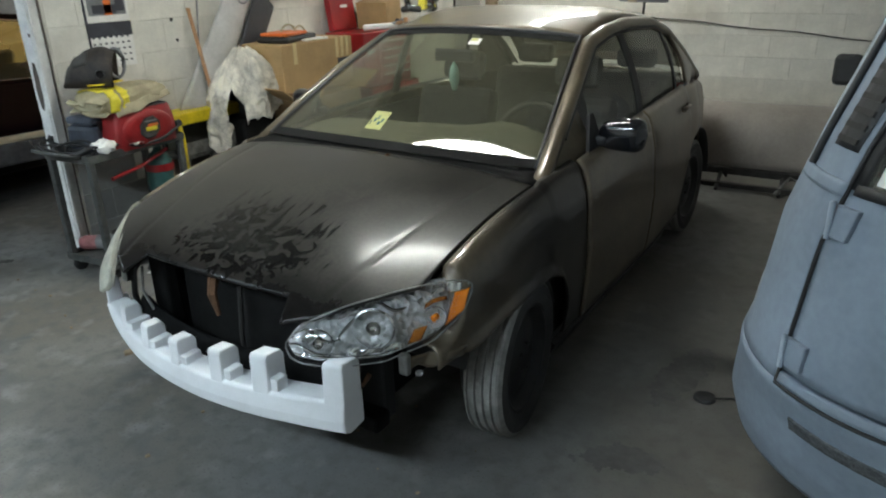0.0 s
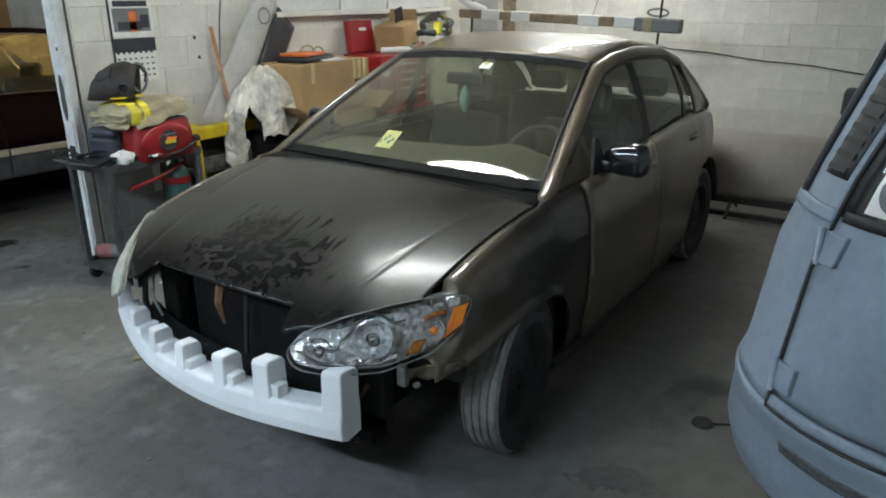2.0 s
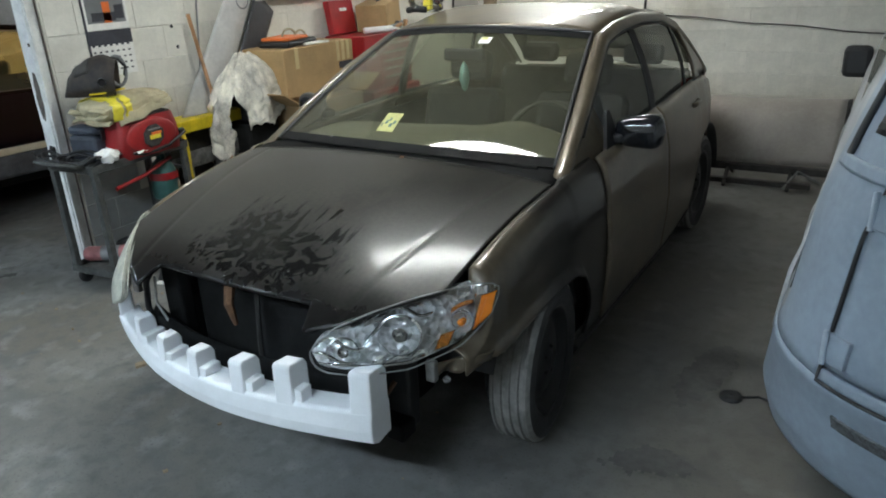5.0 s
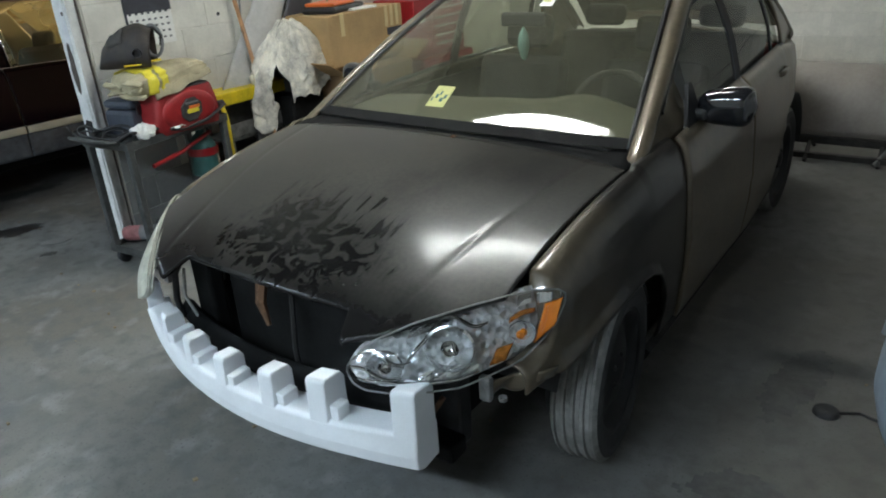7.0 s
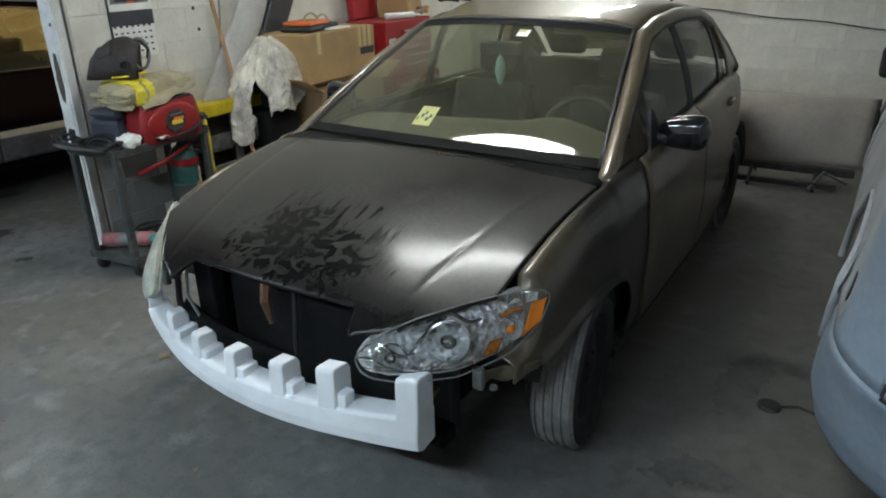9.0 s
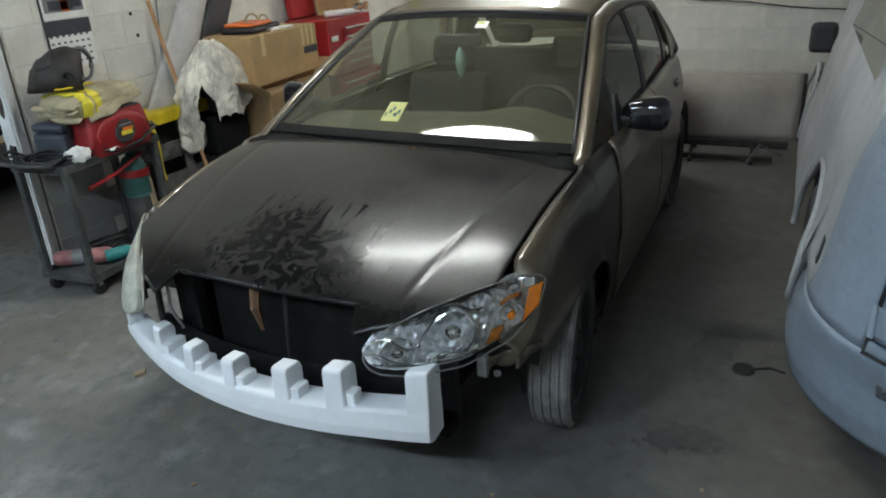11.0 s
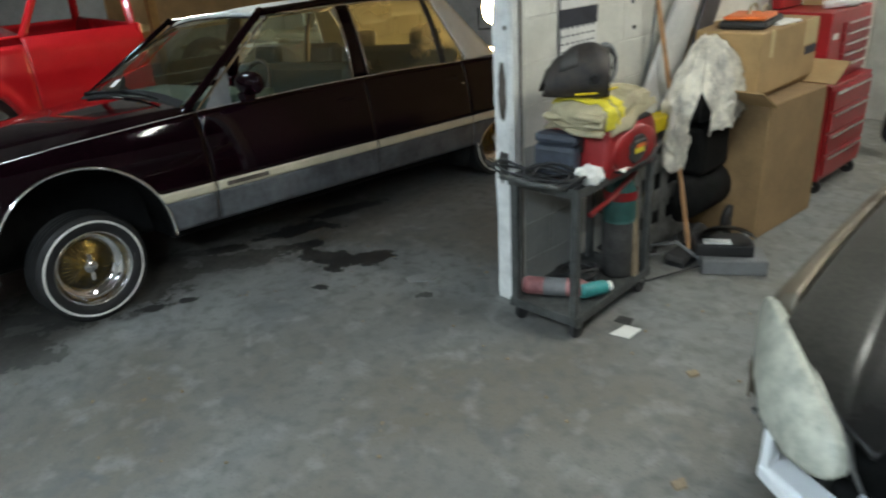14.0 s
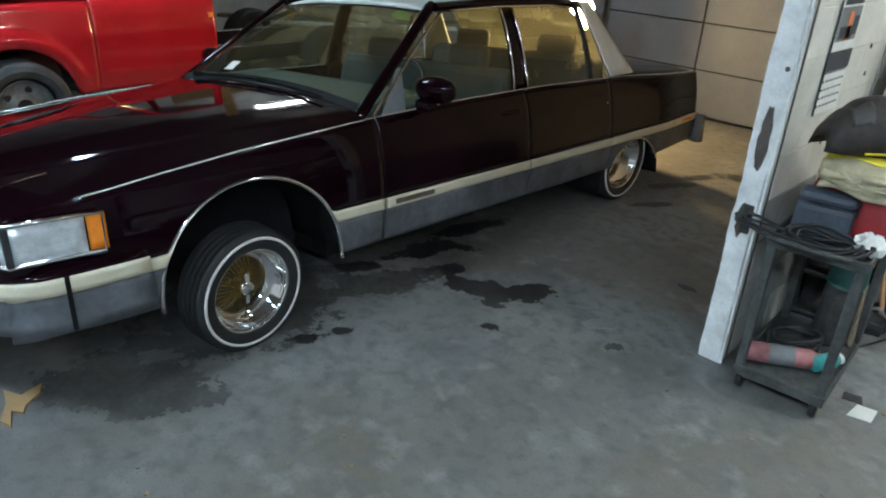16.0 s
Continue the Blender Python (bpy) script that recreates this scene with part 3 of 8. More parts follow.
def oversprayed():
    """Bronze paint on the front of the fender, ragged black primer over the rest."""
    m = M_BRONZE.copy()
    m.name = "oversprayed_bronze"
    nt, L = m.node_tree, m.node_tree.links
    p = nt.nodes["Principled BSDF"]
    paint = p.inputs["Base Color"].links[0].from_socket
    co = nt.nodes.new("ShaderNodeTexCoord")
    sep = nt.nodes.new("ShaderNodeSeparateXYZ")
    L.new(co.outputs["Object"], sep.inputs[0])
    nz = nt.nodes.new("ShaderNodeTexNoise")
    nz.inputs["Scale"].default_value, nz.inputs["Detail"].default_value = 5.0, 6
    L.new(co.outputs["Object"], nz.inputs["Vector"])
    ad = nt.nodes.new("ShaderNodeMath")
    ad.operation = "MULTIPLY_ADD"
    ad.inputs[1].default_value = 0.5
    L.new(nz.outputs["Fac"], ad.inputs[0])
    L.new(sep.outputs[1], ad.inputs[2])
    mr = nt.nodes.new("ShaderNodeMapRange")
    mr.inputs["From Min"].default_value, mr.inputs["From Max"].default_value = 0.02, 0.38
    L.new(ad.outputs[0], mr.inputs["Value"])
    mx = nt.nodes.new("ShaderNodeMix")
    mx.data_type = "RGBA"
    mx.inputs[7].default_value = (0.022, 0.020, 0.018, 1)
    L.new(mr.outputs[0], mx.inputs[0])
    L.new(paint, mx.inputs[6])
    L.new(mx.outputs[2], p.inputs["Base Color"])
    return m


M_FENDER = oversprayed()

saloon = empty("saloon_car", pose(-1.615, 2.15, 0, 0, 0, -2.0), "dusty bronze four-door saloon with black bonnet and no front bumper", "car")

W_KEYS = [(-0.75, 0.68), (-0.5, 0.785), (-0.2, 0.852), (0.3, 0.868), (1.5, 0.855), (2.5, 0.805), (3.0, 0.715), (3.4, 0.56)]
SIDE_KEYS = [(0.16, -0.07), (0.26, -0.02), (0.45, 0.0), (0.62, 0.0), (0.80, -0.012), (0.92, -0.04), (1.0, -0.075)]


def side_u(v, z):
    return curve(W_KEYS, v) + linear(SIDE_KEYS, z)


def belt(v):
    return linear([(0.3, 0.915), (0.6, 0.930), (1.5, 0.972), (2.4, 0.980), (2.8, 0.955), (3.1, 0.905), (3.4, 0.85)], v)


HOOD_Z = [(-0.72, 0.650), (-0.66, 0.684), (-0.585, 0.723), (-0.5, 0.760), (-0.4, 0.796), (-0.3, 0.829), (-0.2, 0.860), (-0.1, 0.887), (0.0, 0.909), (0.1, 0.926), (0.2, 0.939), (0.3, 0.949), (0.45, 0.962)]


def hood_z(u, v):
    z = spline(HOOD_Z, v) - 0.024 * (abs(u) / 0.72) ** 2 - 0.010 * (abs(u) / 0.72) ** 6
    ridge = lerp(0.45, 0.62, (v + 0.55) / 0.9)
    z -= 0.0024 * math.exp(-(((abs(u) - ridge - 0.04) / 0.012) ** 2))
    return z


def hood_front(u):
    a = abs(u)
    if a < 0.36:
        return -0.590 + 0.012 * (a / 0.36) ** 2
    return linear([(0.36, -0.578), (0.395, -0.668), (0.5, -0.612), (0.62, -0.505), (0.735, -0.385)], a)


def hood_pt(s, t):
    t = t * t * 0.35 + t * 0.65
    w_back = 0.762
    u = (2 * s - 1)
    uf = u * 0.735
    ub = u * w_back
    vf = hood_front(uf)
    vb = 0.318 - 0.012 * u * u
    v = lerp(vf, vb, t)
    uu = lerp(uf, ub, t)
    return (uu, v, hood_z(uu, v))


part("bonnet", grid_bm(hood_pt, 180, 40), M_DUSTHOOD, saloon, "black primered bonnet with wiped dust streaks", smooth=True, thick=0.014)


def arch(v, c, r=0.345, zc=0.315):
    d = r * r - (v - c) ** 2
    return zc + math.sqrt(d) if d > 0 else 0.0


def fender_low(v):
    """Lower edge of the front fender: a flat arch that hides the crown of the tyre."""
    return linear([(-0.405, 0.500), (-0.30, 0.528), (-0.14, 0.556), (0.0, 0.570), (0.15, 0.588), (0.26, 0.585), (0.35, 0.545), (0.41, 0.46), (0.445, 0.34), (0.46, 0.20)], v)


def fender_pt(sg):
    def fn(s, t):
        v = lerp(-0.405, 0.618, s)
        us = lerp(0.741, 0.772, min(1, s * 1.3))
        vs = max(v, -0.385)
        zs = hood_z(us, vs) - 0.004 if v < 0.31 else belt(v)
        lo = fender_low(v)
        # the front upper corner makes room for the headlamp
        if v < -0.285:
            zs = lerp(0.575, zs - 0.10, max(0, (v + 0.405) / 0.12) ** 2)
        zm = min(zs - 0.03, 0.70)
        zm = max(zm, lo + 0.004)
        if t < 0.42:
            a = t / 0.42 * math.pi / 2
            w = side_u(v, zm)
            return (sg * lerp(min(us + 0.006, w), w, math.sin(a) ** 0.85), v, zm + (zs - zm) * math.cos(a) ** 1.1)
        z = lerp(zm, lo, (t - 0.42) / 0.58)
        u = side_u(v, z) + 0.018 * math.exp(-(((z - lo) / 0.03) ** 2)) * (1 if -0.3 < v < 0.45 else 0)
        return (sg * u, v, z)
    return fn


for sg, mt in ((1, M_FENDER), (-1, M_BRONZE)):
    f = part("fender", grid_bm(fender_pt(sg), 56, 26), mt, saloon, "bronze front fender oversprayed with black primer" if sg > 0 else "", smooth=True, thick=0.008)
    # torn bracket under the lamp
    bm = grid_bm(lambda s, t: (sg * (lerp(0.715, 0.845, s) + 0.010 * math.sin(9 * s + 2 * t)), lerp(-0.46, -0.315, s) + 0.012 * math.sin(7 * s), lerp(0.545 + 0.012 * s, 0.500 + 0.028 * s * s + 0.010 * math.sin(11 * s), t)), 18, 5)
    br = part("bumper_bracket", bm, M_FENDER if sg > 0 else M_BRONZE, saloon, "bent lower lip of the fender", smooth=True, thick=0.006)
    part("bare_tab", box_bm(sg * 0.700, -0.475, 0.488, sg * 0.735, -0.45, 0.560), M_STEEL, br, "bare steel tab", bevel=0.006)
    part("bolt", lathe_bm([(0.012, -0.004), (0.012, 0.006), (0.004, 0.010)], "z", 8, m=pose(sg * 0.755, -0.44, 0.492, 180)), M_STEEL, br)


def door_pt(sg, v0, v1, lo_fn):
    def fn(s, t):
        v = lerp(v0, v1, s)
        zt = belt(v)
        lo = lo_fn(v)
        z = lerp(zt, lo, t)
        u = side_u(v, z) + 0.006 * math.exp(-(((z - 0.56) / 0.02) ** 2))
        if t < 0.02:
            u -= 0.02
        return (sg * u, v, z)
    return fn


for sg in (1, -1):
    for nm, v0, v1, lo in (("front_door", 0.625, 1.488, lambda v: 0.25), ("rear_door", 1.494, 2.34, lambda v: max(0.25, arch(v, 2.60, 0.36)))):
        d = part(nm, grid_bm(door_pt(sg, v0, v1, lo), 30, 24), M_BRONZE, saloon, smooth=True, thick=0.02)
        hv = v1 - 0.14
        hu = side_u(hv, 0.885)
        part("door_handle", tube_bm([(sg * (hu - 0.005), hv - 0.08, 0.880), (sg * (hu + 0.035), hv - 0.06, 0.883), (sg * (hu + 0.035), hv + 0.06, 0.887), (sg * (hu - 0.005), hv + 0.08, 0.887)], 0.014, 8), M_BRONZE, d, smooth=True)
    part("quarter_panel", grid_bm(door_pt(sg, 2.346, 3.36, lambda v: max(0.30, arch(v, 2.60, 0.36))), 44, 22), M_BRONZE, saloon, smooth=True, thick=0.01)
    part("sill", grid_bm(lambda s, t: (sg * side_u(lerp(0.36, 2.25, s), lerp(0.245, 0.17, t)) - sg * 0.004, lerp(0.36, 2.25, s), lerp(0.245, 0.17, t)), 10, 3), M_DARK, saloon, thick=0.03)


# greenhouse
def roof_pt(s, t):
    v = lerp(1.235, 2.36, t)
    u = (2 * s - 1)
    half = linear([(1.2, 0.560), (1.6, 0.575), (2.36, 0.555)], v)
    zc = curve([(1.05, 1.385), (1.70, 1.470), (2.4, 1.405)], v)
    vv = v - 0.10 * (1 - u * u) * (1 - t / 0.3) if t < 0.3 else v
    return (u * half, vv, zc - 0.016 * u * u - 0.035 * abs(u) ** 8)


part("roof", grid_bm(roof_pt, 30, 30), M_BRONZE, saloon, "dust-covered bronze roof", smooth=True, thick=0.02)


def screen_pt(s, t):
    u = 2 * s - 1
    half = lerp(0.722, 0.552, t)
    v = lerp(0.350 + 0.085 * u * u, 1.115 + 0.105 * u * u, t) - 0.010 * (1 - u * u) * math.sin(math.pi * t)
    z = lerp(0.955 - 0.022 * u * u, 1.390 - 0.035 * u * u, t) + 0.014 * math.sin(math.pi * t)
    return (u * half, v, z)


part("windscreen", grid_bm(screen_pt, 24, 16), M_SCREEN, saloon, "dusty laminated windscreen", smooth=True).visible_shadow = False


def raised(p, k):
    return (p[0], p[1] - 0.4 * k, p[2] + k)


# black band along the foot of the screen and its surround
part("cowl", grid_bm(lambda s, t: (lerp(-0.762, 0.762, s), lerp(0.300, 0.42, t) + lerp(-0.005, 0.06, t) * (2 * s - 1) ** 2, 0.936 - 0.030 * (2 * s - 1) ** 2 + 0.016 * math.sin(math.pi * t * 0.5)), 24, 4), M_NEAR_BLACK, saloon, "black plastic cowl", smooth=True, thick=0.02)
part("screen_seal", tube_bm([raised(screen_pt(0.0, k / 12), 0.004) for k in range(13)] + [raised(screen_pt(k / 16, 1.0), 0.004) for k in range(1, 17)] + [raised(screen_pt(1.0, 1 - k / 12), 0.004) for k in range(1, 13)], 0.010, 6), M_BLACK, saloon, smooth=True)
part("dark_band", grid_bm(lambda s, t: raised(screen_pt(s, lerp(0.0, 0.055, t)), 0.003), 24, 2), M_NEAR_BLACK, saloon, "black printed edge of the windscreen", smooth=True)
part("dark_band", grid_bm(lambda s, t: raised(screen_pt(s, lerp(0.94, 1.0, t)), 0.003), 24, 2), M_NEAR_BLACK, saloon, smooth=True)
for sg, nm in ((1, "wiper"), (-1, "wiper")):
    x0 = 0.28 * sg + 0.1
    part("wiper", tube_bm([(x0 - 0.35, 0.375, 0.952), (x0, 0.360, 0.954), (x0 + 0.30, 0.365, 0.946)], 0.006, 6), M_NEAR_BLACK, saloon)
part("washer_jet", lathe_bm([(0.011, -0.006), (0.012, 0.004), (0.006, 0.010)], "z", 10, m=pose(0.10, 0.30, 0.945)), M_RUST, saloon)


def pillar_path(sg):
    pts = [(0.765, 0.36, 0.905), (0.722, 0.62, 1.062), (0.662, 0.92, 1.225), (0.595, 1.21, 1.352), (0.590, 1.42, 1.390), (0.590, 1.70, 1.405), (0.580, 2.10, 1.385), (0.588, 2.38, 1.315), (0.625, 2.66, 1.160), (0.655, 2.88, 1.010)]
    return [(sg * a, b, c) for a, b, c in pts]


def side_frame(sg):
    def fn(s, t):
        k = s * 9
        i = min(int(k), 8)
        P = pillar_path(sg)
        p = [lerp(P[i][n], P[i + 1][n], k - i) for n in range(3)]
        a = lerp(-0.5, 1.25, t) * math.pi / 1.6
        w = linear([(0, 0.026), (3, 0.030), (5, 0.032), (7, 0.036), (9, 0.040)], k)
        return (p[0] + sg * (0.9 * w * math.sin(a)), p[1], p[2] - 0.012 + 0.9 * w * math.cos(a) - 0.6 * w)
    return fn


for sg in (1, -1):
    part("pillar_rail", grid_bm(side_frame(sg), 54, 8), M_BRONZE, saloon, smooth=True, thick=0.012)
    part("gutter_seal", tube_bm([(x + sg * 0.032, y, z - 0.042) for x, y, z in pillar_path(sg)[1:8]], 0.011, 6), M_BLACK, saloon, smooth=True)

    def glass_pt(v0, v1, sg=sg):
        P = pillar_path(sg)

        def fn(s, t):
            vb = lerp(v0[0], v1[0], s)
            vt = lerp(v0[1], v1[1], s)
            lowp = (sg * (side_u(vb, belt(vb)) - 0.03), vb, belt(vb) - 0.01)
            ks = next((i for i in range(9) if P[i + 1][1] >= vt), 8)
            kk = (vt - P[ks][1]) / (P[ks + 1][1] - P[ks][1])
            top = tuple(lerp(P[ks][n], P[ks + 1][n], kk) for n in range(3))
            top = (top[0] + sg * 0.02, top[1], top[2] - 0.03)
            bow = 0.02 * math.sin(math.pi * t)
            return (lerp(lowp[0], top[0], t) + sg * bow, lerp(lowp[1], top[1], t), lerp(lowp[2], top[2], t))
        return fn
    for nm, a, b in (("front_window", (0.80, 0.92), (1.51, 1.52)), ("rear_window", (1.55, 1.56), (2.28, 2.20)), ("quarter_window", (2.31, 2.23), (2.47, 2.34))):
        part(nm, grid_bm(glass_pt(a, b), 12, 8), M_DUSTWIN, saloon, smooth=True).visible_shadow = False
    part("window_post", grid_bm(lambda s, t: tuple(c + (sg * 0.006 if i == 0 else 0) for i, c in enumerate(glass_pt((1.495, 1.505), (1.565, 1.575))(s, t))), 2, 8), M_BLACK, saloon, "black window post", thick=0.008)
    part("window_post", grid_bm(lambda s, t: tuple(c + (sg * 0.006 if i == 0 else 0) for i, c in enumerate(glass_pt((2.275, 2.195), (2.315, 2.235))(s, t))), 2, 8), M_BLACK, saloon, thick=0.008)
    part("belt_seal", tube_bm([(sg * (side_u(v, belt(v)) - 0.012), v, belt(v) + 0.004) for v in (0.72, 1.0, 1.5, 2.0, 2.47)], 0.010, 6), M_BLACK, saloon, smooth=True)
    part("pillar_foot", grid_bm(lambda s, t: (sg * lerp(lerp(0.768, 0.812, s), lerp(0.772, 0.690, s), t), lerp(0.34, 0.82, s), lerp(lerp(0.890, 0.930, s), lerp(0.905, 1.165, s) - 0.012, t)), 10, 6), M_BRONZE, saloon, smooth=True, thick=0.01)
    # rear pillar skin between the rail and the quarter panel
    part("rear_pillar", grid_bm(lambda s, t: tuple(c + (sg * 0.016 if i == 0 else 0) for i, c in enumerate(glass_pt((2.48, 2.35), (2.93, 2.82))(s, t))), 12, 10), M_BRONZE, saloon, smooth=True, thick=0.01)
    # mirrors
    def mirror_pt(s, t):
        """Rounded box that tapers towards its arm."""
        a = 2 * math.pi * s
        c, d = math.cos(a), math.sin(a)
        cap = max(0.0, 1 - abs(2 * t - 1) ** 5) ** 0.5
        deep, tall = lerp(0.045, 0.070, t), lerp(0.052, 0.078, t ** 0.6)
        return (sg * lerp(0.795, 1.000, t), 0.885 + (0.03 * t if d else 0.03 * t) + cap * deep * math.copysign(abs(c) ** 0.75, c) * (1.0 if c < 0 else 0.55), 0.992 + 0.006 * t + cap * tall * math.copysign(abs(d) ** 0.75, d))
    mr = part("door_mirror", grid_bm(mirror_pt, 28, 16, close_u=True), M_GLOSSBLACK, saloon, "gloss black door mirror", smooth=True)
    part("mirror_arm", box_bm(sg * 0.765, 0.83, 0.950, sg * 0.845, 0.91, 0.990), M_BLACK, mr, bevel=0.012)
    part("mirror_sail", grid_bm(lambda s, t: (sg * (0.822 - 0.045 * t), lerp(0.72, 0.90, s * (1 - 0.8 * t)) + 0.10 * t, lerp(0.925, 1.085, t)), 4, 4), M_BLACK, mr, thick=0.015)

part("rear_screen", grid_bm(lambda s, t: ((2 * s - 1) * lerp(0.54, 0.61, t), lerp(2.36, 2.90, t), lerp(1.370, 1.015, t) + 0.03 * (1 - (2 * s - 1) ** 2) + 0.02 * math.sin(math.pi * t)), 16, 8), M_REARGLASS, saloon, smooth=True).visible_shadow = False
part("boot_lid", grid_bm(lambda s, t: ((2 * s - 1) * lerp(0.62, 0.54, t), 2.86 + 0.52 * min(1, t / 0.6) - 0.06 * t * (2 * s - 1) ** 2 + (0.04 * (t - 0.6) / 0.4 if t > 0.6 else 0), (1.010 - 0.075 * (2 * s - 1) ** 2 - 0.05 * t / 0.6) if t < 0.6 else lerp(0.960, 0.62, (t - 0.6) / 0.4) - 0.06 * (2 * s - 1) ** 2), 16, 16), M_BRONZE, saloon, smooth=True, thick=0.015)
part("rear_bumper", grid_bm(lambda s, t: (0.66 * math.sin((s - 0.5) * math.pi), 3.10 + 0.40 * math.cos((s - 0.5) * math.pi) ** 0.7, lerp(0.66, 0.28, t)), 24, 6), M_BRONZE, saloon, smooth=True, thick=0.02)
for sg in (1, -1):
    part("tail_lamp", box_bm(sg * 0.42, 3.26, 0.70, sg * 0.55, 3.40, 0.86), M_RED, saloon, bevel=0.03)
# dark shell under the panels, floor pan
part("inner_shell", grid_bm(lambda s, t: ((2 * s - 1) * (curve(W_KEYS, lerp(0.42, 3.4, t)) - 0.10), lerp(0.42, 3.4, t), 0.22), 4, 8), M_DARK, saloon, thick=0.03)
for sg in (1, -1):
    part("inner_side", grid_bm(lambda s, t: (sg * (curve(W_KEYS, lerp(0.42, 2.2, s)) - 0.07), lerp(0.42, 2.2, s), lerp(0.22, 0.90, t)), 6, 3), M_DARK, saloon, thick=0.02)
    part("wheel_well", grid_bm(lambda s, t: (sg * lerp(0.60, 0.835, s), 0.045 + 0.36 * math.cos(math.pi * (0.08 + 0.80 * t)), 0.315 + 0.36 * math.sin(math.pi * (0.08 + 0.80 * t))), 3, 16), M_BLACK, saloon, smooth=True, thick=0.006)
    part("wheel_well", grid_bm(lambda s, t: (sg * lerp(0.50, 0.80, s), 2.60 + 0.37 * math.cos(math.pi * t), 0.315 + 0.37 * math.sin(math.pi * t)), 3, 16), M_BLACK, saloon, smooth=True, thick=0.006)
    part("inner_fender", box_bm(sg * 0.50, -0.36, 0.25, sg * 0.53, 0.45, 0.74), M_NEAR_BLACK, saloon, bevel=0.01)
part("firewall", box_bm(-0.72, 0.40, 0.25, 0.72, 0.45, 0.90), M_DARK, saloon, bevel=0.01)

# nose: radiator, carrier, latch post, beams, hoses
part("radiator", box_bm(-0.36, -0.44, 0.28, 0.36, -0.40, 0.66), M_NEAR_BLACK, saloon, "black radiator core", bevel=0.006)
part("radiator_carrier", box_bm(-0.52, -0.50, 0.655, 0.52, -0.42, 0.69), M_NEAR_BLACK, saloon, bevel=0.01)
part("radiator_carrier", box_bm(-0.60, -0.48, 0.22, 0.60, -0.40, 0.28), M_NEAR_BLACK, saloon, bevel=0.01)
for x in (-0.44, 0.44):
    part("carrier_post", box_bm(x - 0.05, -0.50, 0.26, x + 0.05, -0.44, 0.68), M_NEAR_BLACK, saloon, bevel=0.012)
part("latch_post", tube_bm([(-0.10, -0.50, 0.66), (-0.085, -0.53, 0.60), (-0.07, -0.525, 0.52)], [0.02, 0.017, 0.008], 6), M_RUST, saloon, "rusty bonnet latch post")
part("latch_post", tube_bm([(0.0, -0.47, 0.66), (0.01, -0.50, 0.45), (0.012, -0.50, 0.30)], 0.009, 6), M_DARK, saloon)
part("bumper_beam", grid_bm(lambda s, t: (lerp(-0.56, 0.56, s), -0.60 + 0.10 * (2 * s - 1) ** 2 - 0.03 * math.sin(math.pi * t), lerp(0.38, 0.48, t)), 16, 4), M_NEAR_BLACK, saloon, "black bumper beam", smooth=True, thick=0.03)
part("wiring", tube_bm([(-0.50, -0.52, 0.62), (-0.46, -0.56, 0.54), (-0.42, -0.55, 0.46), (-0.40, -0.56, 0.42)], 0.006, 6), M_STEEL, saloon, smooth=True)
part("wiring", tube_bm([(-0.52, -0.50, 0.66), (-0.53, -0.54, 0.60), (-0.50, -0.57, 0.52), (-0.52, -0.55, 0.44)], 0.012, 6), M_BLACK, saloon, smooth=True)
part("tow_hook", tube_bm([(0.52, -0.46, 0.46), (0.53, -0.49, 0.42), (0.56, -0.49, 0.41), (0.57, -0.46, 0.44)], 0.009, 6), M_RUST, saloon, smooth=True)
part("splash_shield", box_bm(0.46, -0.40, 0.22, 0.58, -0.34, 0.50), M_BLACK, saloon, bevel=0.01)
part("splash_shield", box_bm(-0.58, -0.40, 0.22, -0.46, -0.34, 0.50), M_BLACK, saloon, bevel=0.01)

# headlamps
TOP_E = [(0, (0.446, -0.692, 0.630)), (0.07, (0.462, -0.672, 0.662)), (0.15, (0.492, -0.640, 0.690)), (0.35, (0.575, -0.556, 0.728)), (0.6, (0.688, -0.440, 0.758)), (0.82, (0.780, -0.335, 0.771)), (0.95, (0.830, -0.278, 0.764)), (1, (0.846, -0.262, 0.748))]
BOT_E = [(0, (0.448, -0.697, 0.618)), (0.07, (0.470, -0.706, 0.596)), (0.15, (0.505, -0.700, 0.582)), (0.35, (0.590, -0.650, 0.566)), (0.6, (0.700, -0.545, 0.566)), (0.82, (0.790, -0.410, 0.598)), (0.95, (0.838, -0.305, 0.664)), (1, (0.850, -0.270, 0.728))]


def edge3(keys, s):
    return Vector([linear([(k, p[n]) for k, p in keys], s) for n in range(3)])


def lamp_pt(sg, inset=0.0, push=0.0):
    def fn(s, t):
        s2 = lerp(inset, 1 - inset, s)
        a, b = edge3(BOT_E, s2), edge3(TOP_E, s2)
        p = a.lerp(b, lerp(inset, 1 - inset, t))
        out = Vector((0.55, -0.80, 0.15)).normalized()
        p = p + out * (0.022 * math.sin(math.pi * t) * math.sin(math.pi * min(1, s2 * 1.1)) - push)
        return (sg * p.x, p.y, p.z)
    return fn


def bowl(sg, s, t, r, deep):
    c = Vector(lamp_pt(1, 0, 0.026)(s, t))
    d = Vector((0.50, -0.86, 0.10)).normalized()
    m = Matrix.Translation((sg * c.x, c.y, c.z)) @ Vector((sg * d.x, d.y, d.z)).to_track_quat("Z", "Y").to_matrix().to_4x4()
    return lathe_bm([(r * 1.12, 0.010), (r * 1.02, 0.014), (r * 0.96, 0.0), (r * 0.84, -deep * 0.38), (r * 0.66, -deep * 0.68), (r * 0.42, -deep * 0.90), (0.0005, -deep)], "z", 20, m=m)


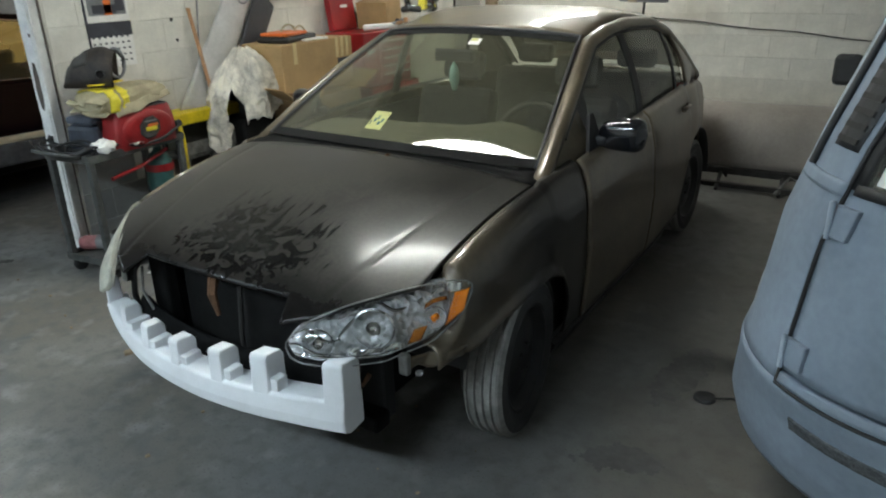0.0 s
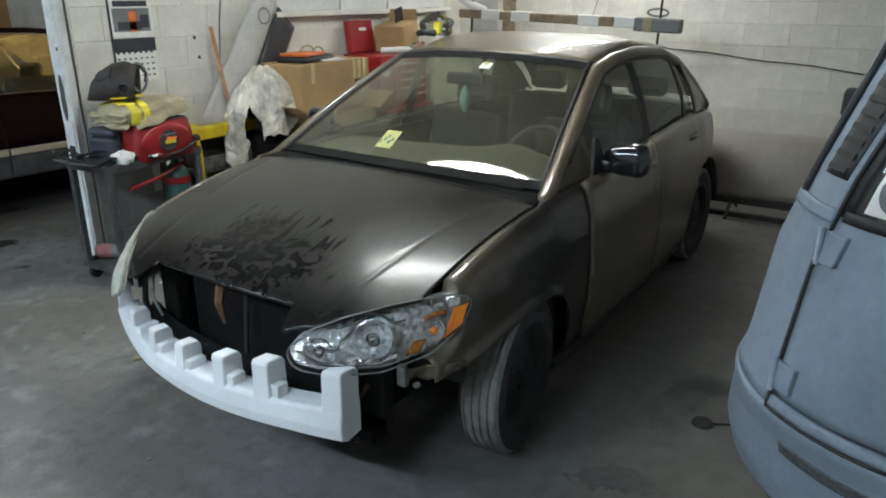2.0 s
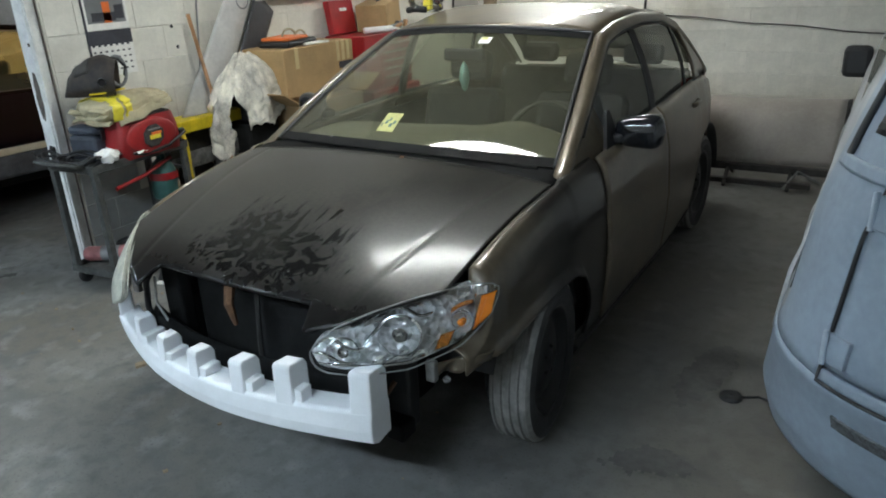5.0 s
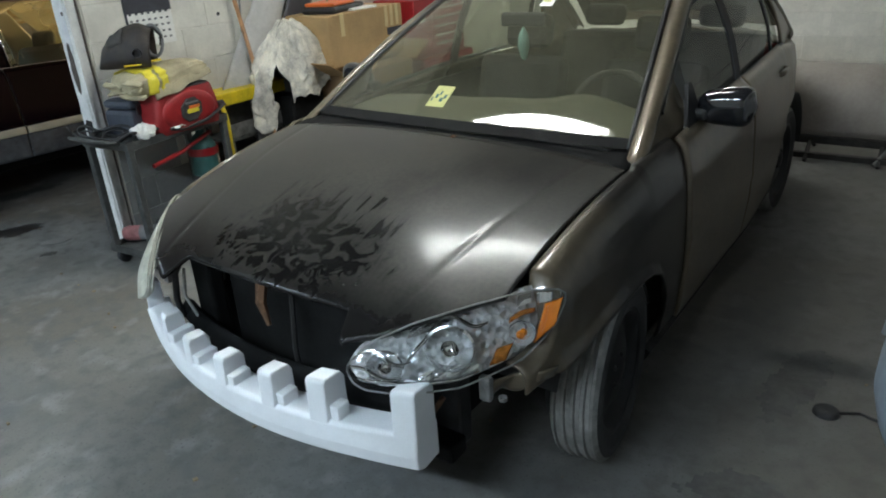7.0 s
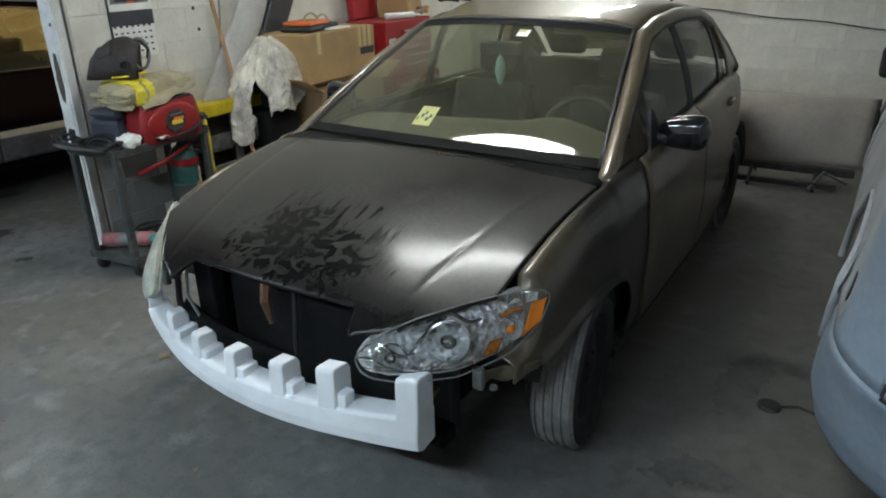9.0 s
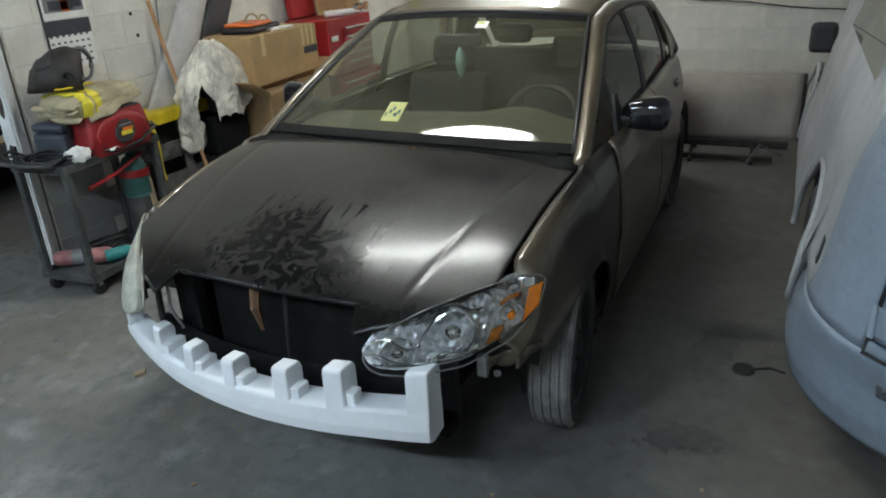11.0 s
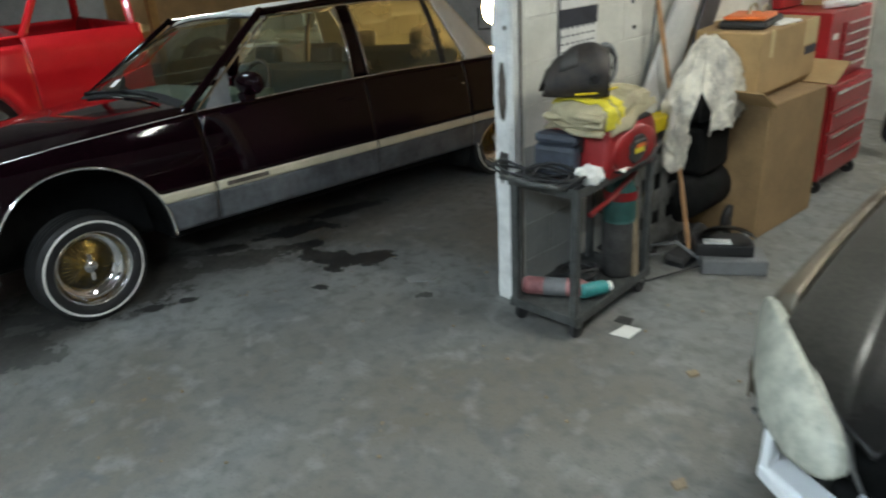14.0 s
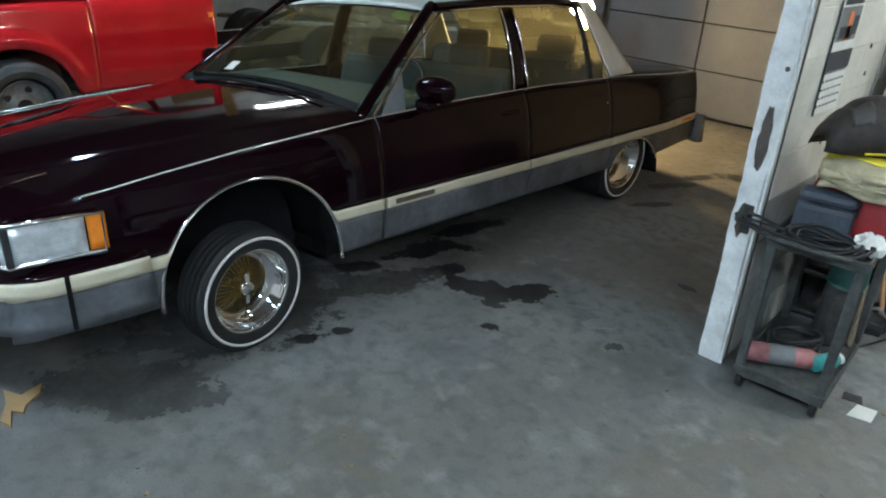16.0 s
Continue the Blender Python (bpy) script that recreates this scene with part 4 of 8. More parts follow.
for sg in (1, -1):
    hl = part("headlamp", grid_bm(lamp_pt(sg, 0.0, 0.048 if sg > 0 else 0.018), 26, 12), M_FACET if sg > 0 else M_HAZE, saloon, "clear headlamp with chrome reflectors and amber corner" if sg > 0 else "yellowed hazy old headlamp", smooth=True, thick=0.004)
    if sg > 0:
        for cs, ct, cr in ((0.235, 0.42, 0.046), (0.515, 0.53, 0.060)):
            rf = part("reflector", bowl(sg, cs, ct, cr, cr * 0.95), M_MIRROR, hl, "chrome faceted round reflector")
            part("bulb_shield", bowl(sg, cs, ct, cr * 0.36, cr * 0.2), M_CHROME, rf, smooth=True)
        wave = ((0.03, 0.46, 0.30, 0.20, 0.6), (0.05, 0.80, 0.36, 0.46, 1.0), (0.34, 0.44, 0.44, 0.92, 0.3), (0.44, 0.92, 0.66, 0.72, 0.5), (0.10, 0.14, 0.66, 0.10, 0.2))
        for s0, t0, s1, t1, k in wave:
            part("chrome_ridge", tube_bm([lamp_pt(1, 0, 0.020)(lerp(s0, s1, i / 14), min(0.95, max(0.05, lerp(t0, t1, i / 14) + 0.10 * k * math.sin(2 * math.pi * i / 14)))) for i in range(15)], [0.0035 + 0.003 * math.sin(math.pi * i / 14) for i in range(15)], 6), M_CHROME, hl, smooth=True)
        for q in range(9):
            rq = random.Random(40 + q)
            cs, ct = rq.uniform(0.12, 0.86), rq.choice((0.14, 0.2, 0.78, 0.86))
            part("chrome_facet", grid_bm(lambda s, t: lamp_pt(1, 0, 0.024 + 0.016 * t * rq.random())(lerp(cs, cs + 0.06, s), lerp(ct - 0.07, ct + 0.06, t)), 2, 2), M_MIRROR, hl, thick=0.003)
        part("side_reflector", grid_bm(lambda s, t: lamp_pt(1, 0, 0.0015 + 0.004 * s)(lerp(0.985, 0.90, s) - 0.03 * (1 - t), lerp(0.10, 0.72, t)), 8, 10), M_AMBER, hl, "amber side reflector strip", smooth=True, thick=0.004)
        part("turn_reflector", grid_bm(lambda s, t: lamp_pt(1, 0, 0.030 - 0.010 * s)(lerp(0.700, 0.765, s) + 0.02 * t, lerp(0.08, 0.30, t)), 6, 8), M_AMBERDIM, hl, "amber tinted turn lamp bowl", smooth=True, thick=0.004)
        part("turn_reflector", grid_bm(lambda s, t: lamp_pt(1, 0, 0.030)(lerp(0.755, 0.865, s), lerp(0.58, 0.66, t) + 0.05 * math.sin(math.pi * s)), 8, 4), M_AMBERDIM, hl, smooth=True, thick=0.004)
        tb = part("turn_bulb", bowl(sg, 0.815, 0.40, 0.034, 0.030), M_MIRROR, hl, "faceted chrome turn lamp")
        part("bulb", lathe_bm([(0.0005, 0.016), (0.010, 0.010), (0.011, -0.012), (0.0005, -0.014)], "y", 12, m=pose(*lamp_pt(1, 0, 0.016)(0.815, 0.40))), M_AMBER, tb, "amber bulb", smooth=True)
        part("corner_facet", grid_bm(lambda s, t: lamp_pt(1, 0, 0.003 + 0.004 * math.sin(9 * s))(lerp(0.86, 0.975, s), lerp(0.76, 0.95, t)), 9, 3), M_MIRROR, hl, "bright chrome corner of the lamp", thick=0.002)
        part("lens", grid_bm(lamp_pt(sg, 0.0, 0.0), 26, 12), M_GLASS, hl, "clear plastic lens", smooth=True).visible_shadow = False
    else:
        part("lens", grid_bm(lamp_pt(sg, 0.0, 0.0), 26, 12), M_HAZE, hl, smooth=True, thick=0.003)
    part("lens_rim", tube_bm([lamp_pt(sg, 0, 0.004)(k / 24, 0.0) for k in range(25)] + [lamp_pt(sg, 0, 0.004)(1 - k / 24, 1.0) for k in range(25)], 0.0026, 6, closed=True), M_STEEL if sg > 0 else M_HAZE, hl, smooth=True)


# white foam bumper absorber, hung on the beam
def foam_v(u):
    return -0.752 + 0.122 * ((u - 0.06) / 0.60) ** 2


absorber = part("foam_absorber", bmesh.new(), M_FOAM, saloon, "white moulded foam bumper absorber with upright blocks", bevel=0.006)
bm = bmesh.new()
N = 60
rings = []
for k in range(N + 1):
    u = lerp(-0.665, 0.632, k / N)
    v = foam_v(u)
    ring = [(u, v + 0.07, 0.372), (u, v + 0.005, 0.362), (u, v - 0.022, 0.376), (u, v - 0.026, 0.415), (u, v - 0.020, 0.456), (u, v - 0.010, 0.464), (u, v + 0.07, 0.464)]
    up = linear([(-0.665, 0.040), (-0.3, 0.000), (0.1, -0.010), (0.45, -0.012), (0.64, -0.022)], u)
    rings.append([bm.verts.new((p[0], p[1], p[2] + (up if p[2] < 0.44 else 0))) for p in ring])
for a, b in zip(rings, rings[1:]):
    for i in range(7):
        bm.faces.new((a[i], a[(i + 1) % 7], b[(i + 1) % 7], b[i]))
bm.faces.new(rings[0])
bm.faces.new(rings[-1])
bmesh.ops.recalc_face_normals(bm, faces=bm.faces)
bm.to_mesh(absorber.data)
bm.free()
for u0, w, top, dp in ((-0.665, 0.030, 0.562, 0.045), (-0.412, 0.046, 0.552, 0.055), (-0.228, 0.048, 0.543, 0.060), (-0.042, 0.050, 0.549, 0.062), (0.158, 0.054, 0.566, 0.062), (0.330, 0.060, 0.588, 0.062), (0.570, 0.062, 0.592, 0.066)):
    bm = bmesh.new()
    rows = []
    for i in range(5):
        u = u0 + w * i / 4
        v = foam_v(u)
        rows.append([bm.verts.new(p) for p in ((u, v + dp, 0.45), (u, v - 0.020, 0.435), (u, v - 0.016, top - 0.010), (u, v - 0.008, top), (u, v + dp * 0.8, top - 0.004), (u, v + dp, top - 0.025))])
    for a, b in zip(rows, rows[1:]):
        for i in range(6):
            bm.faces.new((a[i], a[(i + 1) % 6], b[(i + 1) % 6], b[i]))
    bm.faces.new(rows[0])
    bm.faces.new(rows[-1])
    bmesh.ops.recalc_face_normals(bm, faces=bm.faces)
    blk = part("foam_block", bm, M_FOAM, absorber, bevel=0.005)
    if -0.5 < u0 < 0.5:
        # low shoulder beside each upright block
        part("foam_shoulder", box_bm(u0 + w - 0.004, foam_v(u0 + w + 0.02) - 0.010, 0.456, u0 + w + 0.028, foam_v(u0) + 0.052, lerp(0.464, top, 0.34)), M_FOAM, blk, bevel=0.004)


# wheels
def tyre_profile(r, w, grooves=4):
    prof = [(r * 0.66, -w * 0.40), (r * 0.70, -w * 0.47), (r * 0.82, -w * 0.53), (r * 0.93, -w * 0.49), (r * 0.985, -w * 0.42)]
    for k in range(grooves):
        c = lerp(-0.30, 0.30, k / (grooves - 1)) * w
        prof += [(r, c - 0.010), (r - 0.008, c - 0.006), (r - 0.008, c + 0.006), (r, c + 0.010)]
    prof += [(r * 0.985, w * 0.42), (r * 0.93, w * 0.49), (r * 0.82, w * 0.53), (r * 0.70, w * 0.47), (r * 0.66, w * 0.40)]
    return prof


def road_wheel(car, x, y, z, sg, r=0.316, w=0.168, steer=0.0):
    e = part("wheel", lathe_bm([(0.055, 0.02), (0.20, 0.0), (0.205, -0.12), (0.05, -0.12)], "x", 24), M_DARK, car, "black steel wheel")
    e.matrix_local = pose(x, y, z, 0, 0, steer) @ Matrix.Diagonal((sg, 1, 1, 1))
    t = part("tyre", lathe_bm(tyre_profile(r, w), "x", 48), [M_RUBBER, M_TREAD], e, "dusty black tyre")
    for p in t.data.polygons:
        c = p.center
        p.material_index = 1 if math.hypot(c.y, c.z) > r * 0.955 else 0
    bm = lathe_bm([(0.205, 0.055), (0.212, 0.07), (0.195, 0.062), (0.185, 0.03), (0.15, 0.025), (0.12, 0.045), (0.06, 0.05), (0.035, 0.065), (0.0005, 0.068)], "x", 36)
    part("rim", bm, M_BLACK, e, smooth=True)
    for k in range(5):
        a = 2 * math.pi * k / 5
        part("wheel_nut", lathe_bm([(0.010, 0.03), (0.010, 0.058), (0.004, 0.062)], "x", 8, m=pose(0, 0.05 * math.cos(a), 0.05 * math.sin(a))), M_BLACK, e)
    return e


for x, y, sg in ((0.798, 0.100, 1), (-0.798, 0.100, -1), (0.715, 2.60, 1), (-0.715, 2.60, -1)):
    road_wheel(saloon, x, y, 0.303, sg, r=0.303, w=0.150, steer=7.0 if y < 1 else 0.0)

# cabin
def dash_pt(s, t):
    u, v = lerp(-0.70, 0.70, s), lerp(0.45, 1.02, t)
    z = spline([(0.0, 0.915), (0.3, 0.945), (0.6, 0.955), (0.8, 0.945), (0.93, 0.90), (1.0, 0.78)], t)
    z += 0.055 * math.exp(-(((u - 0.36) / 0.19) ** 2)) * math.exp(-(((t - 0.72) / 0.22) ** 2))
    z += 0.018 * math.exp(-((u / 0.16) ** 2)) * math.exp(-(((t - 0.62) / 0.2) ** 2)) - 0.02 * abs(u / 0.7) ** 4
    return (u, v, z)


part("dashboard", grid_bm(dash_pt, 44, 20), M_TAN, saloon, "tan plastic dashboard with a binnacle hump", smooth=True, thick=0.03)
part("steering_wheel", tube_bm([(0.36 + 0.185 * math.cos(a), 1.10 + 0.185 * 0.42 * math.sin(a), 0.875 + 0.185 * 0.90 * math.sin(a)) for a in [2 * math.pi * k / 28 for k in range(28)]], 0.015, 8, closed=True), M_SEAT, saloon, "dark grey steering wheel", smooth=True)
part("steering_hub", lathe_bm([(0.07, -0.02), (0.075, 0.01), (0.05, 0.03)], "y", 16, m=pose(0.36, 1.09, 0.865, -25)), M_BLACK, saloon, smooth=True)


def seat(x, y, wide, mat):
    s = part("seat", box_bm(x - wide / 2, y - 0.5, 0.32, x + wide / 2, y + 0.02, 0.50), mat, saloon, "dark cloth seat", bevel=0.04)
    b = part("backrest", box_bm(-wide / 2, -0.06, 0, wide / 2, 0.08, 0.60), mat, s, bevel=0.05)
    b.matrix_local = pose(x, y, 0.44, -16)
    return s


for x in (0.36, -0.36):
    s = seat(x, 1.45, 0.50, M_SEAT)
    h = part("headrest", box_bm(-0.13, -0.05, 0.0, 0.13, 0.05, 0.17), M_SEAT, s, bevel=0.04)
    h.matrix_local = pose(x, 1.66, 1.05, -14)
s = seat(0.0, 2.42, 1.24, M_SEAT)
for x in (0.36, -0.36):
    h = part("headrest", box_bm(-0.13, -0.05, 0.0, 0.13, 0.05, 0.13), M_SEAT, s, bevel=0.04)
    h.matrix_local = pose(x, 2.62, 1.04, -14)
part("rear_shelf", box_bm(-0.58, 2.56, 0.965, 0.58, 2.90, 0.985), M_TAN, saloon, bevel=0.006)
part("centre_mirror", box_bm(-0.11, 0.98, 1.245, 0.11, 1.01, 1.305), M_BLACK, saloon, bevel=0.012)
part("mirror_trinket", lathe_bm([(0.004, 0.0), (0.020, -0.03), (0.026, -0.08), (0.012, -0.13), (0.0005, -0.14)], "z", 12, m=pose(0.0, 0.99, 1.245)), material("pale_green_plastic", (0.25, 0.42, 0.36), 0.4), saloon, "pale green trinket on the mirror", smooth=True)


def stick_on(fn, s0, s1, t0, t1, mat, name, label=""):
    return part(name, grid_bm(lambda s, t: raised(fn(lerp(s0, s1, s), lerp(t0, t1, t)), 0.002), 6, 4), mat, saloon, label, smooth=True)


inspection = stick_on(screen_pt, 0.405, 0.468, 0.12, 0.25, M_STICKER, "inspection_sticker", "yellow inspection sticker inside the windscreen")
for k in range(5):
    part("print_bar", grid_bm(lambda s, t: raised(screen_pt(lerp(0.411 + 0.010 * k, 0.416 + 0.011 * k + 0.003 * (k % 2), s), lerp(0.15 + 0.02 * (k % 3), 0.175 + 0.02 * (k % 3), t)), 0.004), 2, 2), M_GREENTANK, inspection)
tag = stick_on(screen_pt, 0.565, 0.615, 0.845, 0.905, M_PAPER, "paper_tag", "white and yellow tag at the head of the screen")
part("print_bar", grid_bm(lambda s, t: raised(screen_pt(lerp(0.57, 0.60, s), lerp(0.875, 0.90, t)), 0.004), 2, 2), M_STICKER, tag)

# ---- maroon luxury saloon with white vinyl roof, nose raised ----
M_CLAD = material("scuffed_grey_cladding", (0.105, 0.11, 0.122), 0.5, var=0.5, scale=5, grain=30, bump=0.03, depth=0.003)
M_BRIGHT = material("satin_bright_trim", (0.78, 0.75, 0.70), 0.25, metal=0.6, var=0.12, scale=20, bump=0.0)
M_BLACKTYRE = material("clean_black_tyre", (0.014, 0.014, 0.015), 0.6, var=0.3, scale=9, grain=50)
M_LUXWIN = dusty_glass("hazy_saloon_glass", (0.62, 0.68, 0.60), (0.60, 0.60, 0.40), 0.045, through=True)
M_LUXREAR = dusty_glass("hazy_rear_glass", (0.60, 0.64, 0.55), (0.72, 0.70, 0.48), 0.20, through=True)
M_GOLD = material("gold_spoke", (0.62, 0.42, 0.12), 0.2, metal=1.0, var=0.15, scale=30, bump=0.0)
M_WHITEWALL = material("whitewall_rubber", (0.72, 0.70, 0.66), 0.6, var=0.1, scale=20)
M_TEAL = material("grey_green_trim", (0.075, 0.120, 0.108), 0.7, var=0.2, scale=10)
M_TEALSEAT = material("dark_teal_leather", (0.040, 0.058, 0.054), 0.6, var=0.25, scale=10)
M_LAMPGLASS = material("ribbed_lamp_glass", (0.72, 0.75, 0.76), 0.14, metal=0.45, var=0.2, scale=20, grain=90, bump=0.4, depth=0.01)
TILT_DEG = -1.2
# the raised near front corner rolls the body towards its far side
ROLL = pose(0.97, 0, 0.52, 0, -5.0, 0) @ pose(-0.97, 0, -0.52)
luxo = empty("luxury_saloon", pose(-6.37, 0.90, 0) @ pose(0, 3.086, 0.0, TILT_DEG) @ pose(0, -3.086, 0) @ ROLL, "dark maroon luxury saloon with white vinyl roof and gold wire wheels", "car")
LIFT = 3.086 * math.sin(radians(-TILT_DEG))
LW = [(-1.08, 0.80), (-0.85, 0.93), (-0.5, 0.965), (0.3, 0.985), (2.2, 0.985), (3.4, 0.965), (4.15, 0.90)]
LS = [(0.24, -0.06), (0.30, -0.034), (0.36, -0.018), (0.42, -0.008), (0.50, -0.001), (0.56, 0.0), (0.64, -0.003), (0.72, -0.011), (0.80, -0.024), (0.86, -0.038), (0.90, -0.050), (0.95, -0.078)]


def lux_u(v, z):
    return curve(LW, v) + linear(LS, z)


def lux_belt(v):
    return linear([(-1.0, 0.765), (-0.6, 0.812), (-0.35, 0.840), (0.0, 0.875), (0.37, 0.899), (0.7, 0.916), (1.4, 0.934), (2.06, 0.938), (2.97, 0.920), (4.2, 0.850)], v)


def lux_low(v):
    a = arch(v, 0.0, 0.43, 0.335)
    b = arch(v, 3.086, 0.36, 0.122)
    return max(0.322, a, b)


def lux_side(sg, v0, v1, zlo, zhi, push=0.0):
    """A strip of the body side between two heights, cut by the wheel arches."""
    def fn(s, t):
        v = lerp(v0, v1, s)
        lo = max(zlo(v), lux_low(v))
        hi = max(zhi(v), lo + 0.002)
        z = lerp(hi, lo, t)
        return (sg * (lux_u(v, z) + push), v, z)
    return fn


STRIP_LO, STRIP_HI = 0.490, 0.540
for sg in (1, -1):
    for nm, v0, v1 in (("front_fender", -0.93, 0.695), ("front_door", 0.702, 1.83), ("rear_door", 1.837, 2.72), ("quarter_panel", 2.727, 4.12)):
        p = part(nm, grid_bm(lux_side(sg, v0, v1, lambda v: STRIP_HI, lux_belt), 56, 14), M_MAROON, luxo, "glossy dark maroon panel", smooth=True, thick=0.012)
        part("cladding", grid_bm(lux_side(sg, v0, v1, lambda v: 0.322, lambda v: STRIP_LO, 0.006), 56, 8), M_CLAD, p, "grey lower cladding", smooth=True, thick=0.012)
        part("cream_strip", grid_bm(lux_side(sg, v0 + 0.004, v1 - 0.004, lambda v: STRIP_LO, lambda v: STRIP_HI, 0.012), 56, 4), M_CREAM, p, "cream moulding strip", smooth=True, thick=0.014)
        if "door" in nm:
            hv = v1 - 0.14
            part("door_handle", box_bm(sg * (lux_u(hv, 0.83) - 0.006), hv - 0.09, 0.815, sg * (lux_u(hv, 0.83) + 0.016), hv + 0.06, 0.845), M_MAROON, p, bevel=0.008)
            part("lock", lathe_bm([(0.012, 0), (0.012, 0.008), (0.004, 0.010)], "x", 12, m=pose(sg * lux_u(hv, 0.77), hv + 0.10, 0.775, 0, 0, 0 if sg > 0 else 180)), M_CHROME, p)
        if nm == "front_door":
            part("name_plate", box_bm(sg * (lux_u(0.85, 0.515) + 0.010), 0.76, 0.504, sg * (lux_u(0.85, 0.515) + 0.032), 1.02, 0.527), M_BARE, p, "small grey name plate")
    # bright arch lips
    part("arch_trim", tube_bm([(sg * (lux_u(0.43 * math.cos(a), 0.5) + 0.008), 0.43 * math.cos(a), 0.335 + 0.43 * math.sin(a)) for a in [radians(-4 + 188 * k / 36) for k in range(37)]], 0.009, 6), M_CHROME, luxo, "chrome wheel arch lip", smooth=True)
    part("arch_trim", tube_bm([(sg * (lux_u(3.086, 0.5) + 0.010), 3.086 + 0.36 * math.cos(a), 0.122 + 0.36 * math.sin(a)) for a in [radians(28 + 124 * k / 24) for k in range(25)]], 0.008, 6), M_CHROME, luxo, smooth=True)
    # bright line along the shoulder
    part("shoulder_trim", tube_bm([(sg * (lux_u(v, lux_belt(v)) + 0.004), v, lux_belt(v) + 0.001) for v in [-0.64 + 0.0665 * k for k in range(21)]], 0.0065, 6), M_BRIGHT, luxo, "chrome shoulder line", smooth=True)
    part("shoulder_trim", tube_bm([(sg * (lux_u(v, lux_belt(v)) + 0.004), v, lux_belt(v) + 0.004) for v in [0.70 + 0.2 * k for k in range(18)]], 0.0065, 6), M_BRIGHT, luxo, smooth=True)
    part("wheel_well", grid_bm(lambda s, t: (sg * lerp(0.55, 0.95, s), 0.45 * math.cos(math.pi * t), 0.335 + 0.45 * math.sin(math.pi * t)), 3, 16), M_NEAR_BLACK, luxo, smooth=True, thick=0.006)
    part("wheel_well", grid_bm(lambda s, t: (sg * lerp(0.55, 0.95, s), 3.086 + 0.40 * math.cos(math.pi * t), 0.16 + 0.40 * math.sin(math.pi * t)), 3, 16), M_NEAR_BLACK, luxo, smooth=True, thick=0.006)


def lux_hood(s, t):
    """Raised centre plate that narrows to the grille, with flanks that fall to the shoulders."""
    u = 2 * s - 1
    v = lerp(-0.96 + 0.06 * u * u, 0.67 + 0.01 * u * u, t)
    half = lux_u(v, lux_belt(v)) - 0.004
    x, edge = abs(u) * half, lerp(0.36, 0.86, t)
    top = lerp(0.018, 0.036, t) + 0.040 * (1 - (x / edge) ** 2)
    out = lerp(0.018, 0.036, t) * max(0.0, 1 - (x - edge) / (half - edge)) ** 0.8 - 0.004
    k = 0.5 + 0.5 * math.tanh((x - edge) / 0.010)
    z = lux_belt(v) + lerp(top if x < edge + 0.05 else out, out if x > edge - 0.05 else top, k) - 0.05 * max(0, 0.10 - t) / 0.10
    return (u * half, v, z)


part("bonnet", grid_bm(lux_hood, 120, 40), M_MAROON, luxo, "long glossy maroon bonnet", smooth=True, thick=0.015)
for u in (-0.30, 0.30):
    part("bonnet_trim", tube_bm([tuple(c + (0.002 if i == 2 else 0) for i, c in enumerate(lux_hood(0.5 + u, t))) for t in (0.02, 0.08, 0.14, 0.19)], 0.004, 6), M_CHROME, luxo, smooth=True)

A_BASE, A_TOP = (0.90, 0.62, 0.935), (0.665, 1.36, 1.395)


def lux_screen(s, t):
    u = 2 * s - 1
    return (u * lerp(0.86, 0.655, t), lerp(0.70 - 0.06 * u * u, 1.30 + 0.06 * u * u, t), lerp(0.985 - 0.04 * u * u, 1.405 - 0.03 * u * u, t) + 0.02 * math.sin(math.pi * t))


part("windscreen", grid_bm(lux_screen, 24, 14), M_LUXWIN, luxo, smooth=True).visible_shadow = False
part("dark_band", grid_bm(lambda s, t: raised(lux_screen(s, lerp(0, 0.06, t)), 0.003), 24, 2), M_NEAR_BLACK, luxo, smooth=True)
part("dark_band", grid_bm(lambda s, t: raised(lux_screen(s, lerp(0.95, 1.0, t)), 0.003), 24, 2), M_NEAR_BLACK, luxo, smooth=True)
for k, s0 in enumerate((0.12, 0.50)):
    part("wiper", tube_bm([tuple(c + (0.02 if i == 2 else (-0.05 if i == 1 else 0)) for i, c in enumerate(lux_screen(s0 + d, 0.02))) for d in (0.0, 0.08, 0.2, 0.36)], [0.016, 0.012, 0.010, 0.006], 6), M_NEAR_BLACK, luxo, "black wiper arm", smooth=True)
part("cowl", grid_bm(lambda s, t: ((2 * s - 1) * 0.86, lerp(0.64, 0.76, t) - 0.04 * (2 * s - 1) ** 2, 0.968 - 0.04 * (2 * s - 1) ** 2), 20, 2), M_NEAR_BLACK, luxo, thick=0.02)


def lux_roof(s, t):
    u = 2 * s - 1
    v = lerp(1.28 + 0.07 * u * u, 2.68, t)
    return (u * linear([(1.3, 0.675), (2.0, 0.69), (2.8, 0.66)], v), v, curve([(1.2, 1.415), (1.9, 1.462), (2.8, 1.425)], v) - 0.045 * abs(u) ** 3)


